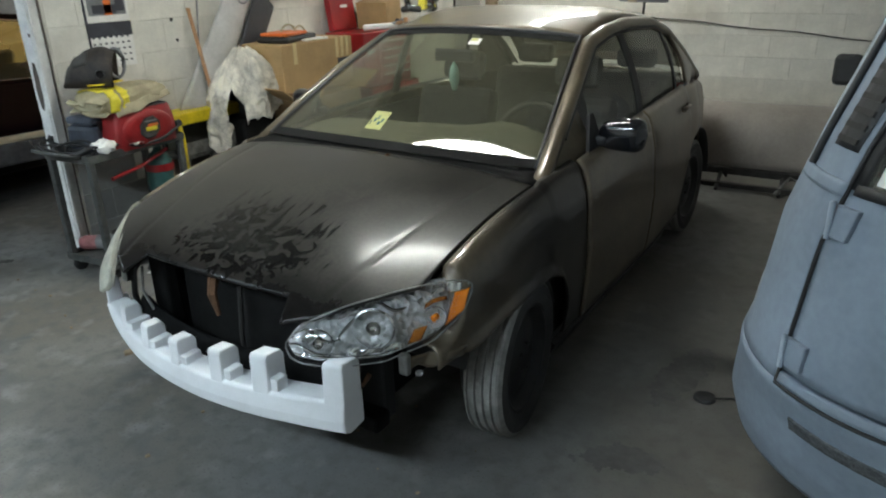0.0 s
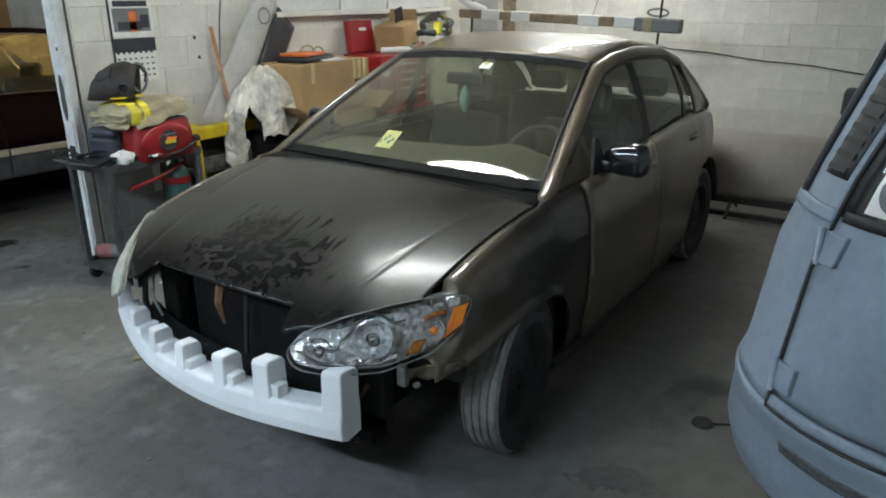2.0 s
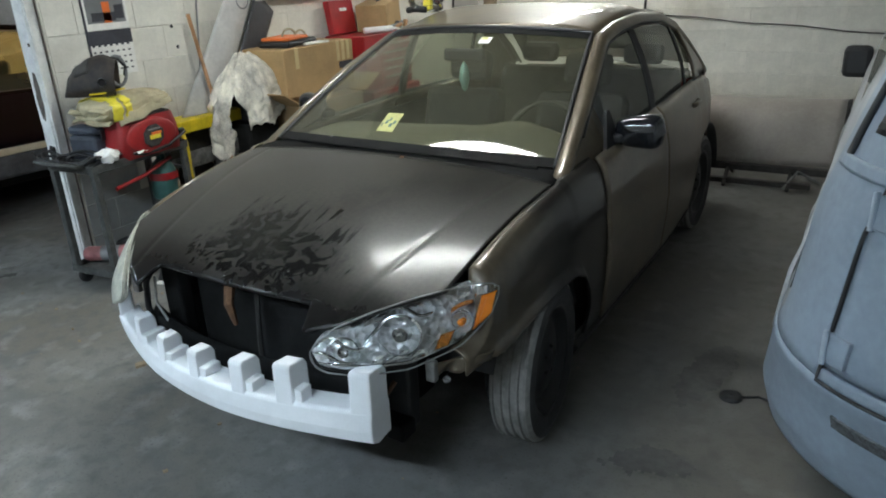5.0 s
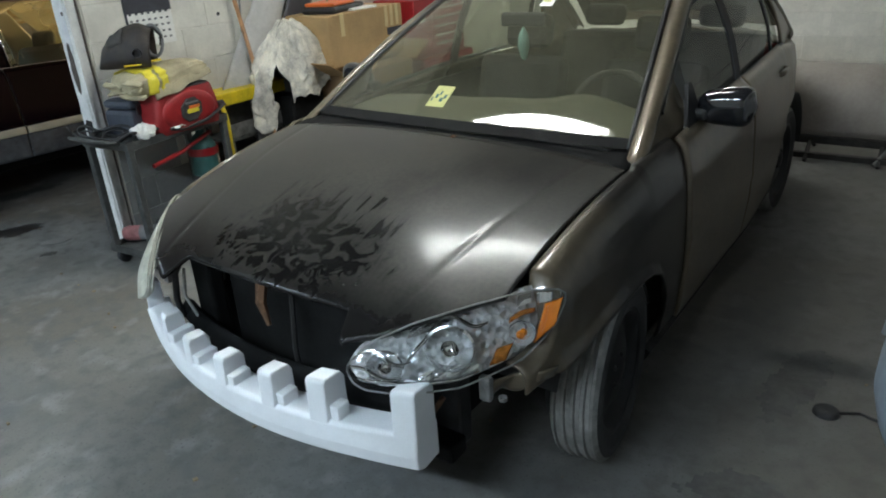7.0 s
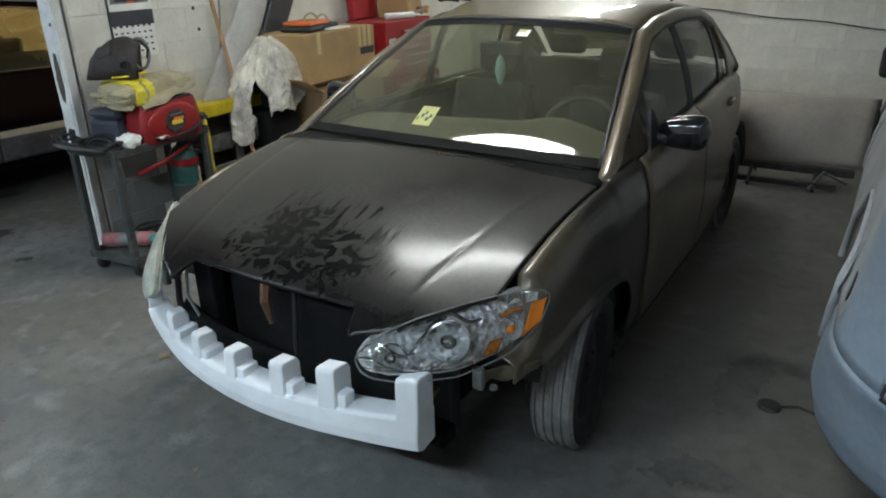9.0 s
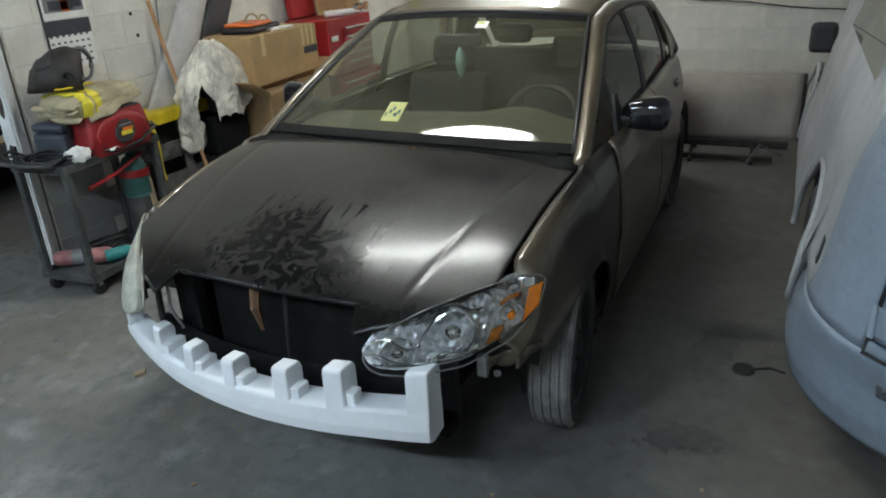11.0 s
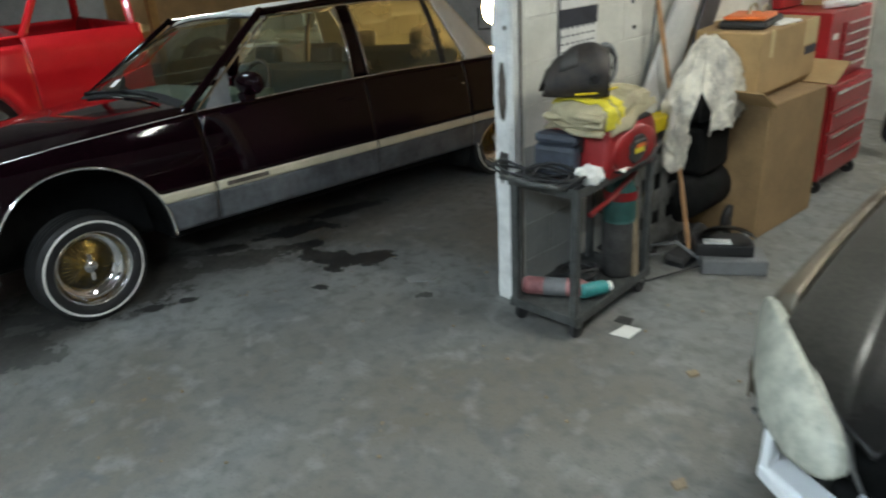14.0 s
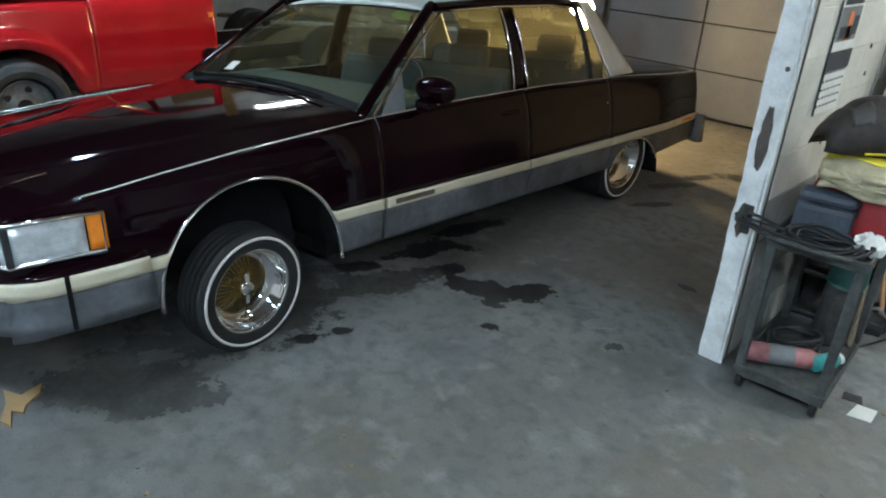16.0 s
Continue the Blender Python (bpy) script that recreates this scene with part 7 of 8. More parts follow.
rag = empty("paper_rag", pose(-3.50, 2.47, 0.738), "crumpled pale paper rag on the shelf edge", "rag")
part("crumple", grid_bm(lambda s, t: (0.06 * math.cos(2 * math.pi * s) * math.sin(math.pi * t) * (1 + 0.5 * noise.noise((4 * s, 5 * t, 1))), 0.065 * math.sin(2 * math.pi * s) * math.sin(math.pi * t) * (1 + 0.5 * noise.noise((5 * s, 4 * t, 2))), 0.035 - 0.04 * math.cos(math.pi * t) + 0.02 * noise.noise((9 * s, 9 * t, 3))), 24, 12, close_u=True), M_PAPER, rag)
rg2 = empty("printed_wrapper", pose(-3.50, 2.70, 0.752, 0, 0, 20), "crumpled yellow and white printed wrapper", "wrapper")
part("sheet", grid_bm(lambda s, t: (lerp(-0.05, 0.05, s), lerp(-0.10, 0.10, t), 0.012 * noise.noise((6 * s, 7 * t, 4)) + 0.014), 10, 14), M_PAPER, rg2, thick=0.002)
part("print_patch", grid_bm(lambda s, t: (lerp(-0.03, 0.03, s), lerp(-0.02, 0.06, t), 0.012 * noise.noise((6 * (0.5 + lerp(-0.3, 0.3, s)), 7 * lerp(0.4, 0.8, t), 4)) + 0.019), 6, 8), M_HIVIS, rg2)

# lower shelf
ext = empty("fire_extinguisher", pose(-3.70, 2.50, 0.150, 0, 0, 32), "faded red cylinder lying on the lower shelf", "cylinder")
part("tank", lathe_bm([(0.0005, -0.17), (0.035, -0.165), (0.045, -0.14), (0.045, 0.12), (0.030, 0.16), (0.016, 0.17)], "x", 24, cap=True), M_PINK, ext, smooth=True)
part("label", lathe_bm([(0.046, -0.06), (0.046, 0.05)], "x", 24), M_GREY, ext, smooth=True)
part("valve", lathe_bm([(0.014, 0.165), (0.018, 0.19), (0.010, 0.215)], "x", 12, cap=True), M_STEEL, ext)
can = empty("spray_can", pose(-3.545, 2.60, 0.150, 0, 0, 65), "teal spray can lying on its side", "can")
part("body", lathe_bm([(0.0005, -0.075), (0.034, -0.072), (0.036, -0.066), (0.036, 0.05), (0.026, 0.068)], "x", 22), M_TEALCAN, can, smooth=True)
part("cap", lathe_bm([(0.024, 0.066), (0.025, 0.09), (0.0005, 0.092)], "x", 18), M_PAPER, can, smooth=True)
tank = empty("gas_bottle", pose(-3.62, 2.90, 0.104), "dull green gas bottle standing on the cart", "gas bottle")
part("body", lathe_bm([(0.0005, 0.0), (0.075, 0.003), (0.080, 0.02), (0.080, 0.28), (0.070, 0.31)], "z", 26), M_GRIME, tank, smooth=True)
part("shoulder", lathe_bm([(0.080, 0.30), (0.084, 0.32), (0.080, 0.46), (0.055, 0.52), (0.026, 0.545), (0.024, 0.58)], "z", 26, cap=True), M_GREENTANK, tank, "green upper band", smooth=True)
part("wrap", lathe_bm([(0.086, 0.42), (0.087, 0.45), (0.086, 0.465)], "z", 26), M_TOOLRED, tank, smooth=True)
bar = empty("red_pry_bar", pose(-3.53, 2.70, 0.60, 0, 0, 8), "red steel bar laid under the shelf", "bar")
part("shaft", tube_bm([(0, -0.22, -0.02), (0.0, 0.0, 0.0), (0.01, 0.22, 0.06)], 0.012, 8), M_TOOLRED, bar, smooth=True)
strip = empty("wood_strip", pose(-3.53, 2.93, 0.105, 0, -4, 0), "short pale timber strip standing on the cart", "timber")
part("board", box_bm(-0.010, -0.022, 0, 0.010, 0.022, 0.40), M_LUMBER, strip, bevel=0.003)
hose = empty("air_hose", pose(-3.70, 2.66, 0.105), "coiled dark hose and rags on the shelf", "hose")
for k in range(3):
    part("loop", tube_bm([(0.10 * math.cos(a), (0.12 - 0.01 * k) * math.sin(a), 0.02 + 0.022 * k + 0.05 * max(0, math.sin(a + k))) for a in [2 * math.pi * i / 24 for i in range(24)]], 0.011, 6, closed=True), M_BLACK, hose, smooth=True)

# yellow beam, strap, broom
ylw = empty("yellow_toolbox", pose(-3.80, 3.42, 0.0, 0, 0, 0), "yellow topped dark tool trolley", "trolley")
part("top", box_bm(-0.10, -0.30, 0.735, 0.10, 0.30, 0.815), M_YELLOW, ylw, "yellow steel top rail", bevel=0.008)
for sy in (-0.26, 0.0, 0.26):
    for sx in (-0.08, 0.08):
        part("upright", box_bm(sx - 0.014, sy - 0.014, 0.0, sx + 0.014, sy + 0.014, 0.735), M_GRIME, ylw, bevel=0.003)
for z in (0.08, 0.30, 0.52):
    part("rack_shelf", box_bm(-0.10, -0.30, z, 0.10, 0.30, z + 0.02), M_CART, ylw, bevel=0.003)
    part("shelf_edge", box_bm(0.10, -0.30, z - 0.012, 0.106, 0.30, z + 0.035), M_STEEL, ylw)
for z0, z1 in ((0.10, 0.22), (0.33, 0.42), (0.53, 0.62)):
    part("slotted_front", box_bm(0.107, -0.30, z0, 0.118, 0.30, z1), M_STEEL, ylw, bevel=0.006)
for y0 in (-0.30, -0.035, 0.23):
    part("front_stile", box_bm(0.109, y0, 0.10, 0.122, y0 + 0.07, 0.62), M_STEEL, ylw, bevel=0.005)
strap = empty("ratchet_strap", pose(-3.655, 3.055, 0.0), "yellow and black ratchet strap hanging from the cart", "strap")
part("webbing", grid_bm(lambda s, t: (0.02 * math.sin(5 * t) + 0.075, lerp(-0.016, 0.016, s) + 0.05 * t * t, lerp(0.80, 0.42, t)), 2, 20), M_YELLOW, strap, smooth=True, thick=0.006)
for k in range(6):
    part("black_mark", grid_bm(lambda s, t: (0.02 * math.sin(5 * (0.08 + 0.15 * k + 0.05 * t)) + 0.079, lerp(-0.017, 0.004, s) + 0.05 * (0.08 + 0.15 * k + 0.05 * t) ** 2, lerp(0.80, 0.42, 0.08 + 0.15 * k + 0.05 * t)), 2, 2), M_BLACK, strap)
part("buckle", lathe_bm([(0.012, -0.02), (0.022, -0.02), (0.022, 0.02), (0.012, 0.02)], "y", 14, m=pose(0.07, 0.0, 0.79)), M_BLACK, strap)
broom = empty("broom", pose(-3.62, 3.47, 0.0), "wooden broom handle leaning against the block wall", "broom")
part("handle", tube_bm([(0.10, 0.0, 0.03), (-0.06, 0.01, 0.75), (-0.235, 0.03, 1.46)], 0.013, 10), M_WOOD, broom, "brown wooden handle", smooth=True)
part("head", box_bm(0.02, -0.14, 0.03, 0.14, 0.14, 0.07), M_GRIME, broom, bevel=0.01)
part("bristles", box_bm(0.025, -0.13, 0.0, 0.135, 0.13, 0.035), M_BLACK, broom, bevel=0.004)
rod = empty("wall_cable", pose(WALL_X + 0.02, 3.62, 0.0), "thin grey cable hanging on the wall", "cable")
part("strand", tube_bm([(0, 0.10, 1.9), (0, 0.02, 1.5), (0, -0.03, 1.1), (0.01, -0.16, 0.82)], 0.006, 6), M_GREY, rod, smooth=True)

# car wing leaning on the wall: pale face, dark folded edge
wing = empty("car_body_panel", pose(-3.86, 3.20, 0.50), "pale grey and dark car body panel leaning on the wall", "body panel")
part("pale_face", grid_bm(lambda s, t: (0.05 - 0.09 * t + 0.03 * math.sin(math.pi * s), lerp(lerp(0.06, 0.40, s), lerp(0.80, 0.99, s), t), lerp(0.30 - 0.06 * s, 1.20 - 0.12 * s, t)), 10, 16), material("pale_primer", (0.50, 0.49, 0.47), 0.5, var=0.15, scale=5, grain=40), wing, smooth=True, thick=0.012)
part("dark_edge", grid_bm(lambda s, t: (0.075 - 0.09 * t - 0.03 * s, lerp(lerp(0.40, 0.62, s), lerp(0.985, 1.17, s), t), lerp(0.24 - 0.04 * s, 1.08 - 0.16 * s, t)), 8, 16), material("charcoal_paint", (0.045, 0.045, 0.052), 0.4, var=0.3, scale=6), wing, "dark charcoal folded edge", smooth=True, thick=0.012)
part("oval_mark", lathe_bm([(0.050, 0.0), (0.056, 0.004), (0.062, 0.0)], "x", 24, m=pose(0.012, 0.80, 1.02, 0, 0, 0)), M_GREY, wing, smooth=True)
part("prop", box_bm(-0.02, 0.05, -0.50, 0.06, 0.50, 0.26), M_GRIME, wing, "dark crate under the panel", bevel=0.01)


# stained dust sheet over a dark machine
machine = empty("air_compressor", pose(-3.69, 3.77, 0.0), "dark grimy compressor on wheels under a sheet", "compressor")
part("receiver", lathe_bm([(0.0005, -0.26), (0.10, -0.24), (0.14, -0.19), (0.14, 0.19), (0.10, 0.24), (0.0005, 0.26)], "y", 26, m=pose(0, 0, 0.30)), M_NEAR_BLACK, machine, smooth=True)
part("motor", box_bm(-0.12, -0.16, 0.44, 0.12, 0.16, 0.72), M_NEAR_BLACK, machine, bevel=0.03)
part("column", box_bm(-0.06, -0.08, 0.72, 0.06, 0.10, 1.05), M_GRIME, machine, bevel=0.02)
for sy in (-0.2, 0.2):
    part("wheel", lathe_bm([(0.02, -0.02), (0.09, -0.02), (0.095, 0.0), (0.09, 0.02), (0.02, 0.02)], "x", 20, m=pose(0.15, sy, 0.095)), M_BLACK, machine, smooth=True)
sheet = empty("dust_sheet", pose(-3.67, 3.75, 0.0), "white paint-stained cloth sheet draped over a machine", "cloth")


def drape(s, t):
    w = min(1, max(0, (t - 0.48) / 0.25))
    w = 0.27 * w * w * (3 - 2 * w)
    a = lerp(-0.82 + w, 5.46 - w, s)
    fold = 0.030 * math.sin(9 * a + 3 * t) * t + 0.05 * noise.noise((2.2 * math.cos(a), 2.2 * math.sin(a), 1.7 * t)) * t
    q = (3.2 * math.cos(a), 3.2 * math.sin(a), 3.0 * t)
    fold += 0.050 * (0.35 - abs(noise.noise((2.1 * q[0], 2.1 * q[1], 2.1 * q[2])))) * min(1, 3 * t) + 0.030 * (0.3 - abs(noise.noise((4.4 * q[0] + 5, 4.4 * q[1], 4.0 * q[2])))) * min(1, 3 * t)
    r = 0.04 + 0.23 * math.sin(min(1, t * 1.35) * math.pi / 2) + fold
    hem = 0.70 - 0.20 * math.exp(-(((a - 4.4) / 0.7) ** 2)) + 0.07 * math.exp(-((a / 0.7) ** 2)) + 0.12 * noise.noise((1.9 * a, 0.3, 2.0)) + 0.04 * noise.noise((6 * a, 0.3, 5.0))
    z = lerp(1.175, hem, t ** 1.15) - 0.03 * (1 - math.cos(min(1, t * 2.2) * math.pi / 2))
    return (0.60 * r * math.cos(a), 1.25 * r * math.sin(a) + 0.02 * t, z + 0.025 * noise.noise((4 * a, 5 * t, 0.4)) + 0.014 * noise.noise((11 * a, 13 * t, 2.4)))


part("drape", grid_bm(drape, 150, 60), M_CLOTH, sheet, smooth=True, thick=0.005)

# cardboard
lowbox = empty("cardboard_box", pose(-3.63, 4.32, 0.0, 0, 0, -2), "tall brown cardboard box standing open on the floor", "box", "boxes")
part("body", box_bm(-0.27, -0.36, 0, 0.27, 0.36, 0.80), M_CARD_DARK, lowbox, bevel=0.008)
for sg in (-1, 1):
    fl = part("flap", box_bm(-0.26, 0, 0, 0.26, 0.22, 0.006), M_CARD, lowbox)
    fl.matrix_local = pose(0.05, sg * 0.36, 0.80, 30 if sg > 0 else -30 + 180, 0, 0)
upbox = empty("cardboard_box", pose(-3.70, 4.34, 0.84, 0, 0, 2), "brown cardboard box taped shut on another box", "box", "boxes")
part("body", box_bm(-0.23, -0.42, 0, 0.23, 0.42, 0.345), M_CARD, upbox, bevel=0.010)
part("tape", box_bm(0.228, -0.30, 0.20, 0.2335, -0.26, 0.347), M_TAPE, upbox)
for k in range(3):
    part("tape", box_bm(0.228, 0.20 + k * 0.065, 0.20, 0.2335, 0.235 + k * 0.065, 0.347), M_TAPE, upbox)
part("tape", box_bm(-0.23, -0.03, 0.345, 0.23, 0.03, 0.348), M_TAPE, upbox)
part("print_bar", box_bm(0.2302, 0.22, 0.14, 0.2325, 0.40, 0.19), M_INK, upbox)
prop = empty("box_support", pose(-3.72, 4.34, 0.79), "flattened cardboard pad between two boxes", "pad")
part("pad", box_bm(-0.22, -0.40, 0.016, 0.22, 0.40, 0.05), M_CARD_DARK, prop, bevel=0.004)
orange = empty("tool_pouch", pose(-3.66, 4.22, 1.187, 0, 0, 12), "black and orange tool pouch on a box", "pouch")
part("pouch", box_bm(-0.13, -0.22, 0, 0.13, 0.22, 0.045), M_BLACK, orange, bevel=0.02)
part("flap", box_bm(-0.11, -0.20, 0.045, 0.12, 0.10, 0.070), M_ORANGE, orange, "orange flap", bevel=0.012)
part("strap", tube_bm([(0.0, 0.02 + 0.10 * math.cos(a), 0.06 + 0.055 * abs(math.sin(a))) for a in [math.pi * k / 12 for k in range(13)]], 0.008, 6), M_KHAKI, orange, smooth=True)
part("strap", tube_bm([(0.05, 0.10 + 0.08 * math.cos(a), 0.05 + 0.05 * abs(math.sin(a))) for a in [math.pi * k / 12 for k in range(13)]], 0.008, 6), M_KHAKI, orange, smooth=True)
pad = empty("paper_pad", pose(-3.55, 4.36, 1.187, 0, 0, -5), "white paper pad lying on a box", "paper")
part("sheets", box_bm(-0.06, -0.12, 0, 0.06, 0.12, 0.014), M_PAPER, pad, bevel=0.003)

# red tool chest: cabinet with a top chest
tool = empty("tool_cabinet", pose(-3.64, 5.25, 0.0), "red steel rolling tool cabinet with drawers", "tool cabinet")
part("body", box_bm(-0.25, -0.36, 0.10, 0.24, 0.36, 0.74), M_TOOLRED, tool, bevel=0.008)
for sx in (-0.2, 0.2):
    for sy in (-0.3, 0.3):
        part("castor", lathe_bm([(0.012, -0.016), (0.048, -0.016), (0.05, 0), (0.048, 0.016), (0.012, 0.016)], "y", 16, m=pose(sx, sy, 0.05)), M_BLACK, tool)
for k in range(4):
    dr = part("drawer", box_bm(0.24, -0.33, 0.14 + 0.145 * k, 0.256, 0.33, 0.275 + 0.145 * k), M_TOOLRED, tool, bevel=0.006)
    part("drawer_pull", box_bm(0.256, -0.30, 0.245 + 0.145 * k, 0.270, 0.30, 0.262 + 0.145 * k), M_CHROME, dr, bevel=0.003)
chest = empty("tool_chest", pose(-3.65, 5.23, 0.745), "red steel top chest with chrome drawer pulls", "tool chest")
part("body", box_bm(-0.21, -0.34, 0, 0.19, 0.34, 0.44), M_TOOLRED, chest, bevel=0.008)
part("badge", box_bm(0.190, -0.30, 0.27, 0.193, -0.20, 0.31), M_CHROME, chest)
for k in range(5):
    dr = part("drawer", box_bm(0.19, -0.12, 0.03 + 0.068 * k, 0.204, 0.32, 0.092 + 0.068 * k), M_TOOLRED, chest, bevel=0.004)
    part("drawer_pull", box_bm(0.204, -0.10, 0.078 + 0.068 * k, 0.216, 0.30, 0.090 + 0.068 * k), M_CHROME, dr, bevel=0.002)
lid = empty("metal_case", pose(-3.84, 5.12, 1.19, 0, -8, 0), "upright red metal case standing on the tool chest", "case")
part("panel", box_bm(-0.03, -0.16, 0, 0.03, 0.16, 0.27), M_TOOLRED, lid, bevel=0.006)
part("badge", box_bm(0.030, -0.03, 0.18, 0.033, 0.06, 0.205), M_PAPER, lid)
sbox = empty("cardboard_box", pose(-3.72, 5.50, 1.19, 8, 0, 14), "small open cardboard box tilted on the tool chest", "box", "boxes")
part("body", box_bm(-0.14, -0.18, 0, 0.14, 0.18, 0.24), M_CARD, sbox, bevel=0.006)
part("flap", box_bm(-0.13, 0.175, 0.24, 0.13, 0.185, 0.33), M_CARD, sbox)
part("black_sheet", box_bm(-0.004, -0.02, 0.20, 0.004, 0.16, 0.36), M_BLACK, sbox, "dark card sticking out", bevel=0.02)
tube = empty("white_tube", pose(-3.52, 5.20, 1.215, 0, 0, 62), "white plastic cartridge lying on the chest", "cartridge")
part("barrel", lathe_bm([(0.0005, -0.14), (0.026, -0.14), (0.026, 0.12), (0.010, 0.135), (0.005, 0.18)], "x", 18, cap=True), M_PAPER, tube, smooth=True)
bits = empty("tool_clutter", pose(-3.55, 5.42, 1.187), "small heap of dark tools and bottles", "tools")
for k in range(6):
    part("tool", tube_bm([(0.02 * k - 0.05, -0.10 + 0.05 * k, 0.02), (0.03 * (k % 3), 0.05 + 0.02 * k, 0.03 + 0.01 * k)], 0.016 + 0.004 * (k % 2), 8), (M_BLACK, M_GREY, M_WOOD)[k % 3], bits, smooth=True)

# painted ledge and boards above the boxes
ledge = tagged(obj("trim", box_bm(WALL_X, 4.15, 1.505, WALL_X + 0.07, 6.65, 1.545), M_BLOCK, bevel=0.004), label="white painted ledge along the wall", category="ledge", kind="structure")
for k, y0 in enumerate((4.20, 4.95, 5.62)):
    part("board", box_bm(WALL_X + 0.012, y0, 1.548, WALL_X + 0.030, y0 + (0.72, 0.64, 0.95)[k], 2.35), M_WHITE, ledge, "white board standing on the ledge", bevel=0.004)
crn = tagged(obj("corner_post", box_bm(-3.93, 7.20, 0, -3.62, 7.55, ROOF_Z), material("pale_grey_paint", (0.58, 0.57, 0.53), 0.7, var=0.2, scale=4), bevel=0.006), label="pale painted boxed corner post", category="post", kind="structure")
tim = empty("timber_post", pose(-3.40, 7.05, 0), "brown timber board standing in the corner", "timber")
part("board", box_bm(-0.07, -0.02, 0, 0.07, 0.02, 2.6), M_LUMBER, tim, bevel=0.004)

# banded bar hung from the roof behind the car
bandbar = empty("hanging_rail", pose(-2.52, 6.40, 1.46, 0, 2.0, 0), "hanging wooden rail with white bands and bent end", "rail")
part("rail", box_bm(-1.08, -0.045, -0.045, 1.02, 0.045, 0.035), M_LUMBER, bandbar, "dark timber rail", bevel=0.012)
for x in (-0.72, -0.40, 0.28, 0.62):
    part("white_band", box_bm(x - 0.10, -0.050, -0.052, x + 0.10, 0.050, 0.042), M_WHITE, bandbar, bevel=0.008)
part("end_sleeve", box_bm(0.70, -0.06, -0.07, 1.10, 0.06, 0.045), M_GREY, bandbar, bevel=0.015)
part("end_tape", box_bm(0.78, -0.063, -0.073, 0.86, 0.063, 0.048), M_KHAKI, bandbar, bevel=0.01)
part("bent_end", tube_bm([(-0.80, 0, 0.03), (-0.95, 0, 0.07), (-1.10, 0, 0.13)], [0.035, 0.045, 0.03], 8), M_WHITE, bandbar, smooth=True)
part("end_prong", tube_bm([(-1.03, 0, 0.12), (-1.02, 0, 0.20)], 0.022, 8), M_WHITE, bandbar)
part("wire_heap", tube_bm([(0.88 + 0.09 * math.cos(a), 0.02, 0.07 + 0.03 * math.sin(a) + 0.02) for a in [2 * math.pi * k / 18 for k in range(18)]], 0.010, 6, closed=True), M_GREY, bandbar, smooth=True)
for x, dx in ((0.91, 0.0), (-0.95, 0.0)):
    part("hanger_rod", tube_bm([(x, 0, -0.18), (x + dx, 0, ROOF_Z - 1.46)], 0.011, 8), M_GRIME, bandbar, "thin dark hanger rod")
part("wire", tube_bm([(0.30, 0, 0.03), (0.42, 0, 0.5), (0.55, 0, 1.6)], 0.004, 5), M_GREY, bandbar)

wire = empty("wall_wire", pose(0, BACK_Y - 0.010, 0), "thin dark wire strung along the block wall", "cable")
part("strand", tube_bm([(lerp(-2.6, 3.1, k / 30), 0.0, 1.285 - 0.100 * lerp(-2.6, 3.1, k / 30) * 0.9 - 0.30 + 0.008 * math.sin(1.3 * k)) for k in range(31)], 0.006, 6), M_GRIME, wire, smooth=True)
for y, z in ((3.444, 1.257), (3.42, 1.39), (3.05, 0.98)):
    part("anchor_hole", lathe_bm([(0.012, -0.002), (0.012, 0.003), (0.0005, 0.003)], "x", 12, m=pose(WALL_X + 0.001, y, z)), M_BLACK, wall_p)

# grey primer panel on a low stand by the back wall
stand = empty("panel_stand", pose(-0.75, 5.90, 0), "low black steel stand with angled feet", "stand")
part("beam", box_bm(-0.85, -0.03, 0.10, 0.70, 0.03, 0.15), M_GRIME, stand, bevel=0.004)
part("beam", box_bm(-0.85, -0.14, 0.02, 0.60, -0.10, 0.06), M_GRIME, stand, bevel=0.004)
for x in (-0.7, 0.0, 0.45):
    part("foot", tube_bm([(x, -0.18, 0.012), (x, 0.0, 0.13), (x, 0.25, 0.012)], 0.014, 6), M_GRIME, stand)
part("brace", tube_bm([(0.42, -0.16, 0.02), (0.50, -0.05, 0.13), (0.66, -0.02, 0.05)], 0.012, 6), M_STEEL, stand)
gp = empty("bonnet_panel", pose(-0.68, 5.93, 0.152, 0, 0, 0), "grey primered bonnet panel standing on edge", "car panel")
part("skin", grid_bm(lambda s, t: (lerp(-0.80, 0.68, s), 0.02 + 0.30 * t ** 2.4 - 0.06 * math.sin(math.pi * s), 0.46 * math.sin(math.pi / 2 * t) + 0.006), 24, 16), M_PRIMERPANEL, gp, smooth=True, thick=0.02)
part("dark_flange", grid_bm(lambda s, t: (0.68 + 0.03 * s, 0.02 + 0.30 * t ** 2.4 + 0.03 * s, 0.46 * math.sin(math.pi / 2 * t) + 0.004), 2, 12), M_GRIME, gp, smooth=True, thick=0.012)
for z in (0.30, 0.345):
    part("hole", lathe_bm([(0.0005, -0.004), (0.010, -0.003), (0.010, 0.004)], "y", 10, m=pose(-0.46, 0.045 + 0.35 * (z - 0.28), z)), M_BLACK, gp)

